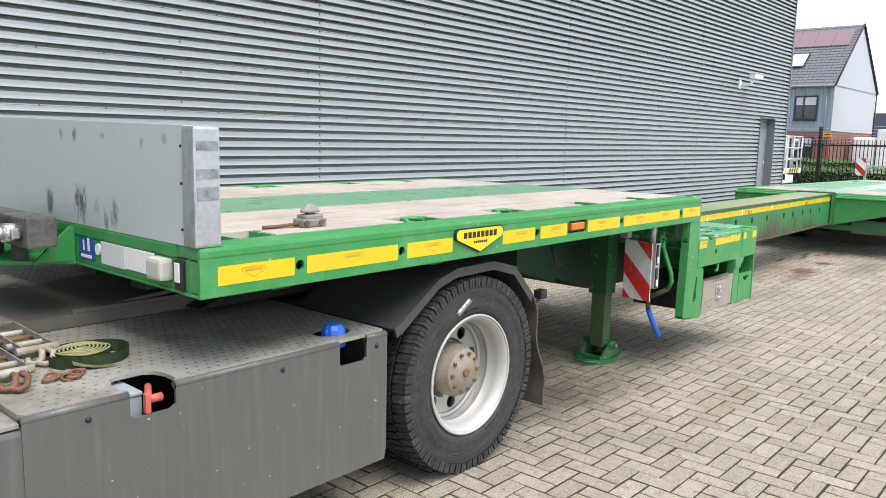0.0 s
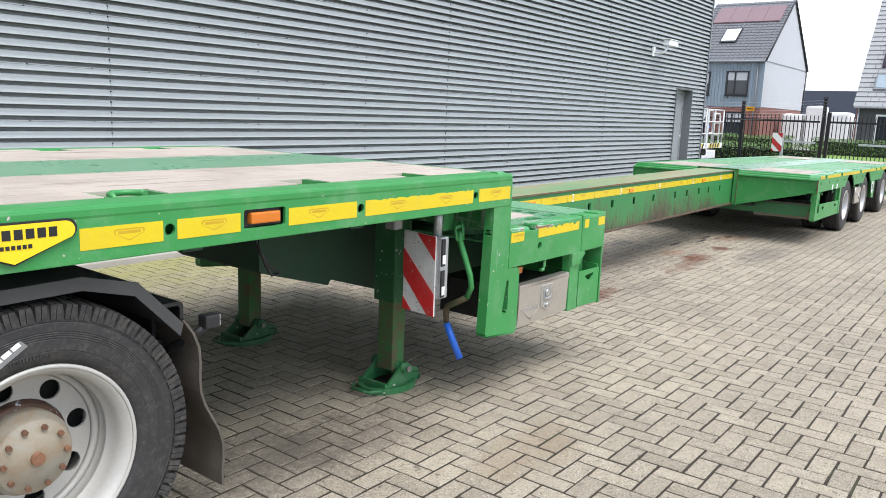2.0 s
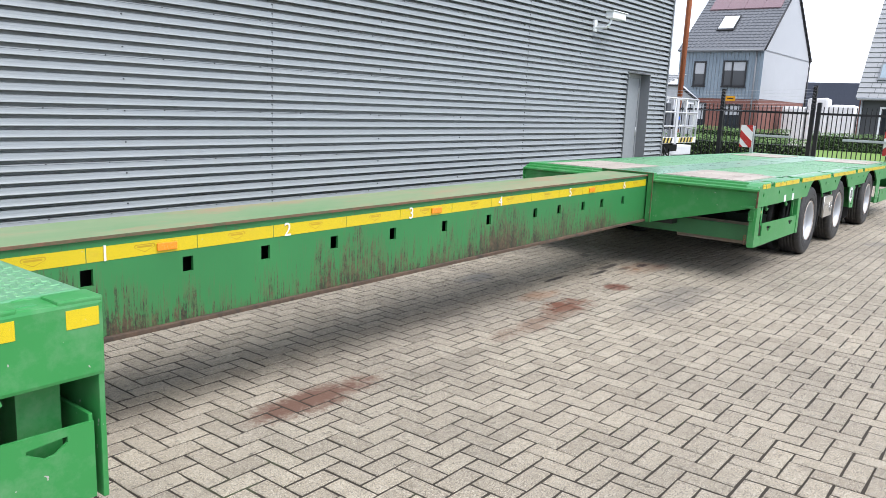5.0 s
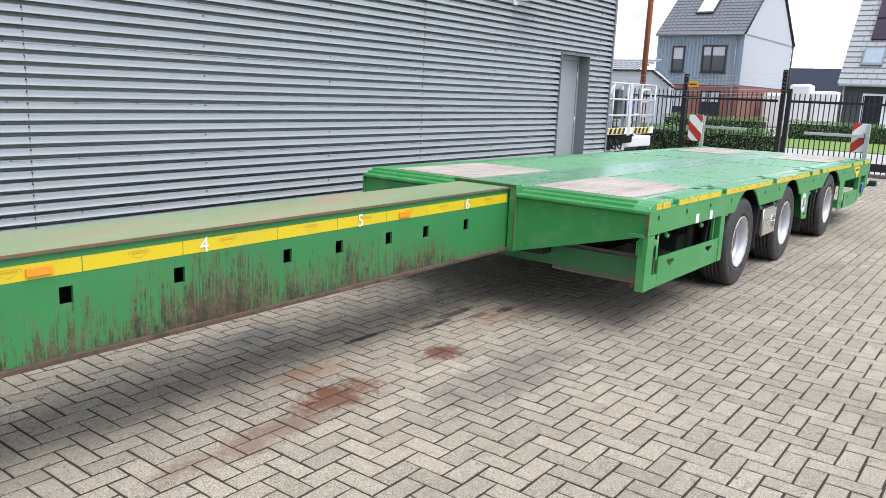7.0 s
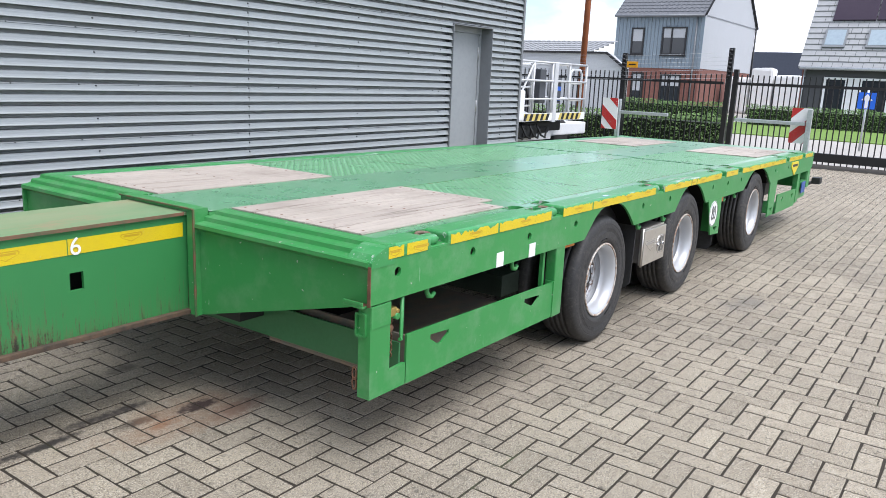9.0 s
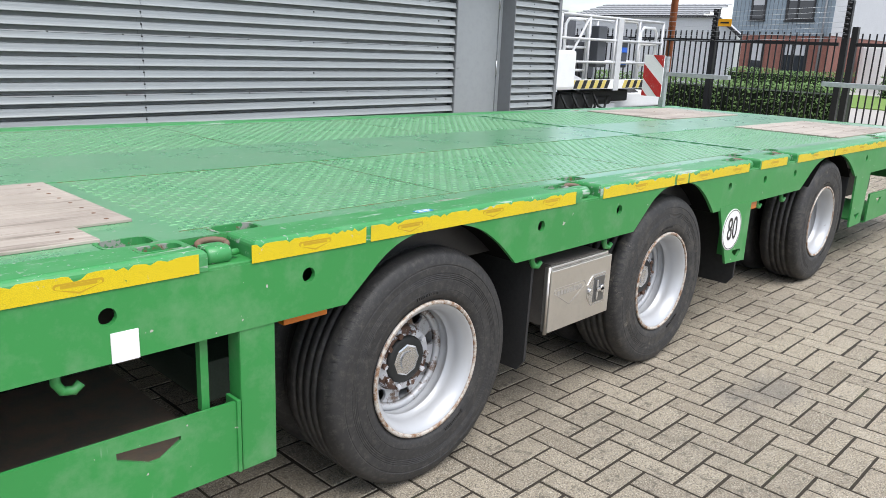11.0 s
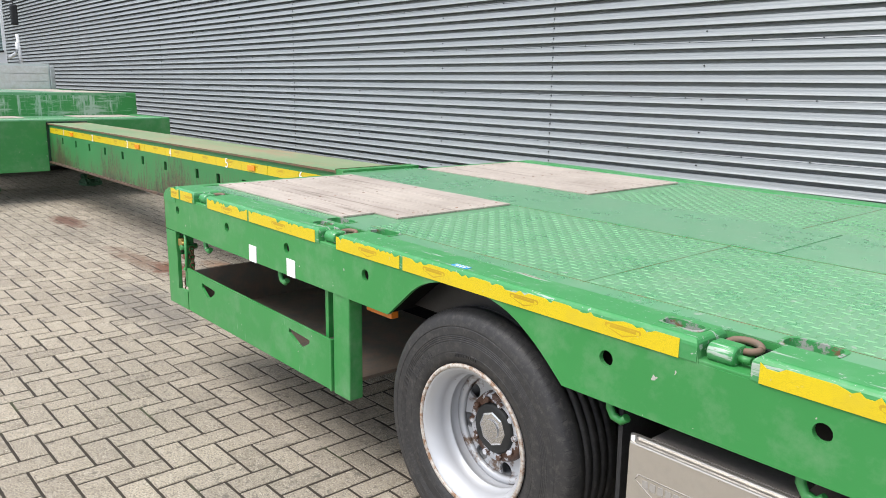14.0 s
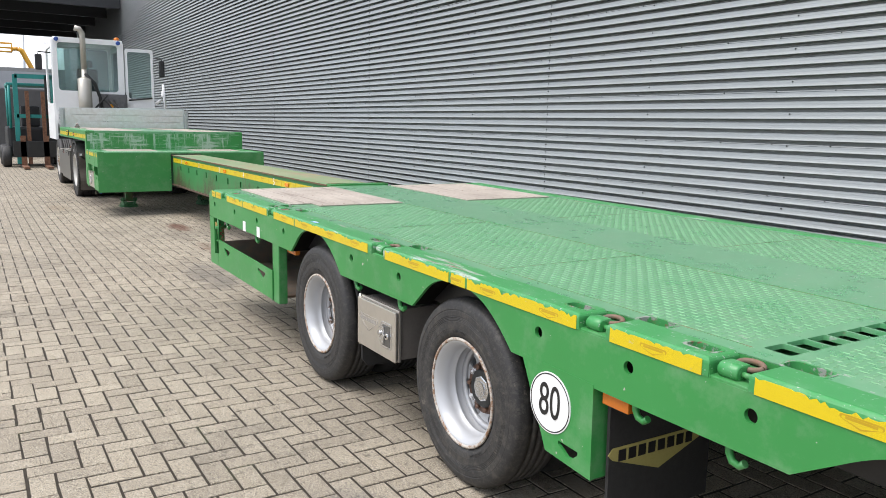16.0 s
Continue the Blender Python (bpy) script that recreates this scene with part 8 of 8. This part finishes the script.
def hedge(x0, x1, y0, y1, h, seed, label):
    """A clipped hedge of many small leaf blades round a near-black box that stands for the shade inside."""
    r = random.Random(seed)
    ob = empty("hedge", ((x0 + x1) / 2, (y0 + y1) / 2, 0), label, "hedge")
    part("inner_mass", box(M(), x0 + 0.12, x1 - 0.12, y0 + 0.1, y1 - 0.1, 0.0, h - 0.14), plain("hedge_shade", (0.012, 0.02, 0.007), 0.9), ob)
    verts, faces = [], []
    n = int((y1 - y0) * h * 700)
    for i in range(n):
        side = r.random()
        y = r.uniform(y0, y1)
        bump = 0.06 * noise.noise(Vector((y * 1.7, seed, 0.3)))
        if side < 0.62:
            p = Vector((x0 + r.uniform(-0.03, 0.1) + bump, y, r.uniform(0.0, h)))
        else:
            p = Vector((r.uniform(x0, x1), y, h + bump + r.uniform(-0.12, 0.05)))
        a = Vector((r.uniform(-1, 1), r.uniform(-1, 1), r.uniform(-1, 1))).normalized()
        b = a.orthogonal().normalized()
        s = r.uniform(0.022, 0.05)
        k = len(verts)
        for q in (p + a * s, p + b * s * 0.6, p - a * s, p - b * s * 0.6):
            verts.append(tuple(q - ob.location))
        faces.append((k, k + 1, k + 2, k + 3))
    me = bpy.data.meshes.new("leaves")
    me.from_pydata(verts, [], faces)
    me.materials.append(hedge_mat)
    lv = new("leaves", me)
    lv.parent = ob
    tagged(lv, kind="stuff")
    return ob


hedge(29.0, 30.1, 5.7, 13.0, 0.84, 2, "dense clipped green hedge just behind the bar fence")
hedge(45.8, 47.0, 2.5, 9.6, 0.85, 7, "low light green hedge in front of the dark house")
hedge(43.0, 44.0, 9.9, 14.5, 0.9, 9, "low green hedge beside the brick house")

# blue direction sign at the street
sg = empty("street_sign", (34, 3, 0), "blue square street sign with a white arrow", "sign")
sy, sz = 3.42, 1.36
bm = tube(M(), [(34, sy, -0.01), (34, sy, sz + 0.3)], 0.03)
part("sign_pole", bm, zinc, sg)
bm = box(M(), 33.955, 33.965, sy - 0.22, sy + 0.22, sz - 0.21, sz + 0.23, 0.004)
part("sign_panel", bm, blue_plastic, sg)
bm = prism(M(), "x", 33.945, 33.954, [(sy - 0.04, sz - 0.19), (sy + 0.04, sz - 0.19), (sy + 0.04, sz + 0.02), (sy + 0.14, sz + 0.02), (sy, sz + 0.2), (sy - 0.14, sz + 0.02), (sy - 0.04, sz + 0.02)])
part("arrow", bm, white_film, sg)


def window(parent, x, y0, y1, z0, z1, split=True):
    """A dark framed window in a facade that looks to -x."""
    w = 0.1
    ym = y0 + (y1 - y0) * 0.6
    bm = prism(M(), "x", x - 0.06, x + 0.02, rect2d(y0, y1, z0, z1), [rect2d(y0 + w, ym - w / 2, z0 + w, z1 - w), rect2d(ym + w / 2, y1 - w, z0 + w, z1 - w)] if split else [rect2d(y0 + w, y1 - w, z0 + w, z1 - w)])
    ob = part("window", bm, black_paint, parent)
    part("pane", box(M(), x - 0.02, x - 0.01, y0 + w * 0.7, y1 - w * 0.7, z0 + w * 0.7, z1 - w * 0.7), pane_glass, ob)
    part("sill", box(M(), x - 0.12, x + 0.02, y0 - 0.05, y1 + 0.05, z0 - 0.06, z0 - 0.004), black_paint, ob)
    bm = box(M(), x - 0.024, x - 0.021, y0 + w, y1 - w, z0 + (z1 - z0) * (0.62 if split else 0.5), z1 - w)
    part("blind", bm, render_pale, ob)
    return ob


def tiled_roof(parent, name, x0, z0, x1, z1, ya, yb, material, rows, relief=0.05):
    """A roof slope of overlapping tile courses, with rolls across."""
    bm = M()
    for i in range(rows):
        a, b = i / rows, (i + 1) / rows
        xa, za = x0 + (x1 - x0) * a, z0 + (z1 - z0) * a
        xb, zb = x0 + (x1 - x0) * b, z0 + (z1 - z0) * b
        n = int((yb - ya) / 0.15)
        prev = None
        for k in range(n + 1):
            y = ya + (yb - ya) * k / n
            lift_k = 0.03 if k % 2 else 0.0
            cur = (bm.verts.new((xa, y, za + relief + lift_k)), bm.verts.new((xb, y, zb + lift_k)), bm.verts.new((xa, y, za - 0.05)))
            if prev:
                bm.faces.new((prev[0], cur[0], cur[1], prev[1]))
                bm.faces.new((prev[2], cur[2], cur[0], prev[0]))
            prev = cur
    part(name, bm, material, parent, kind="stuff")


# grey boarded house with brick ground floor
h1 = empty("house", (63, 18.5, 0), "two-storey house, blue-grey boards over red brick, dark tiled roof", "house")
HX, HY0, HY1, HD = 58.0, 15.65, 21.3, 11.6
EZ, RZ, BR = 5.8, 10.5, 2.65
bm = box(M(), HX + 0.02, HX + HD, HY0 + 0.05, HY1, -0.02, BR)
part("brick_floor", bm, brick_red, h1)
bm = box(M(), HX + 0.02, HX + HD, HY0 + 0.02, HY1, BR, EZ)
part("upper_core", bm, render_pale, h1)
n = 24
for i in range(n):
    y0 = HY0 + (HY1 - HY0) * i / n
    y1 = HY0 + (HY1 - HY0) * (i + 1) / n
    bm = box(M(), HX - 0.02, HX + 0.018, y0 + 0.012, y1 - 0.012, BR - 0.05, EZ, 0.004)
    part("board", bm, clad_blue, h1)
bm = prism(M(), "y", HY0, HY0 + 0.02, [(HX, EZ), (HX + HD, EZ), (HX + HD / 2, RZ)])
prism(bm, "y", HY0 + 0.02, HY1, [(HX, EZ), (HX + HD, EZ), (HX + HD / 2, RZ - 0.1)])
part("gable", bm, render_pale, h1)
bm = box(M(), HX + 0.1, HX + HD - 0.1, HY0 - 0.01, HY0 + 0.01, EZ - 0.04, EZ + 0.02)
part("gable_joint", bm, grey_trim, h1)
tiled_roof(h1, "roof", HX - 0.25, EZ - 0.05, HX + HD / 2, RZ + 0.05, HY0 - 0.08, HY1 + 0.08, tile_dark, 22)
tiled_roof(h1, "roof", HX + HD + 0.25, EZ - 0.05, HX + HD / 2, RZ + 0.05, HY0 - 0.08, HY1 + 0.08, tile_dark, 22)
bm = M()
tube(bm, [(HX - 0.25, HY0 - 0.1, EZ), (HX + HD / 2, HY0 - 0.1, RZ + 0.1), (HX + HD + 0.25, HY0 - 0.1, EZ)], 0.06, 6)
tube(bm, [(HX + HD, HY0 - 0.06, 0.0), (HX + HD, HY0 - 0.06, EZ)], 0.06, 6)
part("verge_trim", bm, black_paint, h1)
bm = rod(M(), "y", (HX - 0.26, 0, EZ - 0.05), HY0, HY1, 0.08)
tube(bm, [(HX - 0.1, HY0 + 0.45, EZ - 0.1), (HX - 0.1, HY0 + 0.45, 0.1)], 0.055, 8)
part("gutter", bm, grey_trim, h1)
window(h1, HX - 0.03, 16.65, 18.2, 3.4, 5.1)
window(h1, HX - 0.03, 19.35, 20.2, 3.4, 5.05, False)
window(h1, HX, 16.75, 18.05, 0.4, 2.25)
window(h1, HX, 19.15, 19.95, 0.05, 2.3, False)
SLX = HD / 2


def on_roof(parent, name, y0, y1, f0, f1, material, thick):
    za, zb = EZ + (RZ - EZ) * f0, EZ + (RZ - EZ) * f1
    xa, xb = HX - 0.25 + (SLX + 0.25) * f0, HX - 0.25 + (SLX + 0.25) * f1
    bm = prism(M(), "y", y0, y1, [(xa, za + 0.06), (xb, zb + 0.06), (xb - 0.03, zb + 0.06 + thick), (xa - 0.03, za + 0.06 + thick)])
    return part(name, bm, material, parent)


for y0, y1 in ((15.95, 17.15), (17.17, 18.4), (18.42, 19.6), (19.62, 20.8)):
    on_roof(h1, "solar_panel", y0, y1, 0.63, 0.9, plain("dusty_solar_panel", (0.19, 0.12, 0.13), 0.25), 0.08)
sk = on_roof(h1, "roof_window", 18.3, 19.45, 0.28, 0.52, black_paint, 0.09)
on_roof(sk, "pane", 18.36, 19.39, 0.3, 0.5, plain("roof_pane", (0.7, 0.75, 0.78), 0.1), 0.1)

# dark house with steep grey roof
h2 = empty("house", (54, 4, 0), "dark grey house with steep pale tiled roof and solar panels", "house")
GX, GY0, GY1, GE = 50.0, -6.0, 8.25, 2.75
bm = box(M(), GX, GX + 9, GY0, GY1 - 0.02, -0.02, GE)
prism(bm, "y", GY0, GY1 - 0.02, [(GX, GE), (GX + 9, GE), (GX + 4.5, GE + 6.2)])
part("wall", bm, dark_wall, h2)
bm = box(M(), GX - 0.01, GX + 0.3, GY1 - 0.02, GY1 + 0.04, -0.02, GE)
part("brick_pier", bm, brick_red, h2)
bm = M()
rows = 24
RY0, RY1 = GY0, GY1 + 0.2
for i in range(rows):
    a, b = i / rows, (i + 1) / rows
    xa, za = GX - 0.35 + 4.85 * a, GE - 0.1 + 6.4 * a
    xb, zb = GX - 0.35 + 4.85 * b, GE - 0.1 + 6.4 * b
    cuts = [RY0] + [RY0 + 0.42 * (k + (0.5 if i % 2 else 1.0)) for k in range(33)] + [RY1]
    for y0, y1 in zip(cuts, cuts[1:]):
        y1 = min(y1, RY1) - 0.018
        if y1 - y0 < 0.05:
            continue
        vs = [bm.verts.new(p) for p in ((xa - 0.04, y0, za + 0.05), (xa - 0.04, y1, za + 0.05), (xb - 0.01, y1, zb + 0.01), (xb - 0.01, y0, zb + 0.01), (xa, y0, za - 0.02), (xa, y1, za - 0.02))]
        bm.faces.new(vs[:4])
        bm.faces.new((vs[4], vs[5], vs[1], vs[0]))
part("roof", bm, tile_grey, h2, kind="stuff")
part("roof_boarding", prism(M(), "y", RY0, RY1 - 0.03, [(GX - 0.3, GE - 0.14), (GX + 4.5, GE + 6.22), (GX + 4.5, GE + 6.1), (GX - 0.2, GE - 0.14)]), dark_wall, h2)


def on_roof2(parent, name, y0, y1, f0, f1, material, t0, t1):
    xa, za = GX - 0.35 + 4.85 * f0, GE - 0.1 + 6.4 * f0
    xb, zb = GX - 0.35 + 4.85 * f1, GE - 0.1 + 6.4 * f1
    bm = prism(M(), "y", y0, y1, [(xa - t0 * 0.8, za + t0 * 0.6), (xb - t0 * 0.8, zb + t0 * 0.6), (xb - t1 * 0.8, zb + t1 * 0.6), (xa - t1 * 0.8, za + t1 * 0.6)])
    return part(name, bm, material, parent)


for y1 in (7.5, 5.65, 3.8):
    on_roof2(h2, "solar_panel", y1 - 1.8, y1, 0.34, 0.5, solar, 0.06, 0.14)
    on_roof2(h2, "solar_panel", y1 - 1.8, y1, 0.51, 0.67, solar, 0.06, 0.14)
for y1 in (7.65, 5.85):
    rw = on_roof2(h2, "roof_window", y1 - 0.95, y1, 0.14, 0.28, grey_trim, 0.03, 0.13)
    on_roof2(rw, "pane", y1 - 0.87, y1 - 0.08, 0.155, 0.265, plain("roof_light_pane", (0.3, 0.36, 0.4), 0.06), 0.1, 0.14)
bm = prism(M(), "x", GX - 0.05, GX, rect2d(4.55, 7.3, 0.05, 2.25), [rect2d(4.65, 5.7, 0.15, 2.15), rect2d(6.4, 7.2, 0.1, 2.15)])
wf = part("door_window", bm, white_paint, h2)
part("pane", box(M(), GX - 0.02, GX - 0.01, 4.6, 5.75, 0.1, 2.2), pane_glass, wf)
part("door_leaf", box(M(), GX - 0.03, GX - 0.005, 6.38, 7.22, 0.05, 2.2), pane_glass, wf)
bm = tube(M(), [(GX - 0.12, GY1 - 0.1, GE - 0.1), (GX - 0.12, GY1 - 0.1, 0.0)], 0.05)
rod(bm, "y", (GX - 0.4, 0, GE - 0.12), GY0, GY1 + 0.1, 0.07)
part("gutter", bm, zinc, h2)

# pale low house, wrapped stacks and far roofs
h3 = empty("low_house", (48, 18, 0), "pale low house with a flat grey tiled roof behind the fence", "house")
bm = prism(M(), "x", 45.0, 45.6, [(15.1, -0.02), (24, -0.02), (24, 2.9), (16.0, 2.95), (15.1, 2.25)])
part("wall", bm, render_pale, h3)
bm = prism(M(), "x", 44.9, 45.02, [(14.85, 2.2), (16.0, 3.0), (24, 2.98), (24, 2.88), (16.05, 2.9), (14.9, 2.1)])
part("roof_edge", bm, black_paint, h3)
tiled_roof(h3, "roof", 45.5, 2.95, 49, 3.7, 17.2, 24, tile_grey, 6)
for i, (y0, y1, h) in enumerate(((10.6, 12.2, 2.5), (12.3, 13.6, 2.9), (13.7, 15.2, 2.3), (9.2, 10.5, 2.1))):
    bm = box(M(), 62.0, 63.5, y0, y1, -0.01, h, 0.18)
    for v in bm.verts:
        v.co += Vector(noise.noise_vector(v.co * 1.3)) * 0.08
    thing("wrapped_pallet", bm, white_film, "stack wrapped in white foil standing in the street", "stack", "wrapped stacks")
bm = box(M(), 85, 95, 8, 24, -0.02, 4.9)
thing("shed", bm, navy_far, "long dark blue shed far behind the houses", "shed")

# left-hand distance, past the canopy
bm = box(M(), -60, -52, -14, 9, -0.02, 5.2)
wh = thing("warehouse", bm, grey_far, "long pale grey warehouse at the end of the yard", "warehouse")
bm = box(M(), -51.95, -51.9, -13, 7, 3.6, 4.9)
part("fascia", bm, render_pale, wh)
bm = box(M(), -16.5, -13, 0.2, 6.0, -0.01, 2.4, 0.05)
thing("container", bm, plain("dark_grey_container", (0.07, 0.07, 0.072), 0.6), "dark grey container standing under the canopy", "container")
bm = M()
tube(bm, [(-70, 5.95, -0.02), (-70, 5.95, 10.4)], 0.12, 8)
for s in (-1.2, -0.4, 0.4, 1.2):
    box(bm, -70.15, -69.85, 5.95 + s * 0.6 - 0.25, 5.95 + s * 0.6 + 0.25, 10.4, 10.55)
thing("light_mast", bm, zinc, "tall thin yard light mast far away", "lamp")
cr = empty("boom_lift", (-60, -2, 0), "yellow boom lift raised beyond the warehouse", "boom lift")
bm = tube(M(), [(-63, 6.9, -0.02), (-63, 6.1, 5.8), (-63, 5.4, 7.3), (-63, 5.1, 7.45)], 0.22, 8)
tube(bm, [(-63, 5.1, 7.45), (-63, 4.5, 7.4)], 0.16, 8)
part("boom", bm, crane_yellow, cr)
bm = box(M(), -63.5, -62.6, 3.6, 4.6, 7.1, 7.2)
for z in (7.5, 7.9):
    tube(bm, [(-63.5, 3.6, z), (-62.6, 3.6, z), (-62.6, 4.6, z), (-63.5, 4.6, z), (-63.5, 3.6, z)], 0.05, 5)
for x in (-63.5, -62.6):
    for y in (3.6, 4.6):
        tube(bm, [(x, y, 7.1), (x, y, 7.9)], 0.04, 5)
part("basket", bm, crane_yellow, cr)

# ---- pavers along the stretch that is passed nearest, one by one ----
kinds = {}
for bx, by, w, d in paver_data(-14, 27.3, -0.9, 6.7, near_stretch):
    key = (w > d, rng.randrange(6))
    if key not in kinds:
        kr = random.Random(hash(key[1]) + (50 if key[0] else 0))
        me = bpy.data.meshes.new("paver")
        me.from_pydata(paver_verts(w, d, (kr.uniform(-0.007, 0.007), kr.uniform(-0.007, 0.007)), kr.uniform(-0.0014, 0.0012)), [], PAVER_FACES)
        me.materials.append(paver_mat)
        kinds[key] = me
    ob = new("paver", kinds[key])
    ob.location = (bx, by, 0)
    ob.parent = pavement
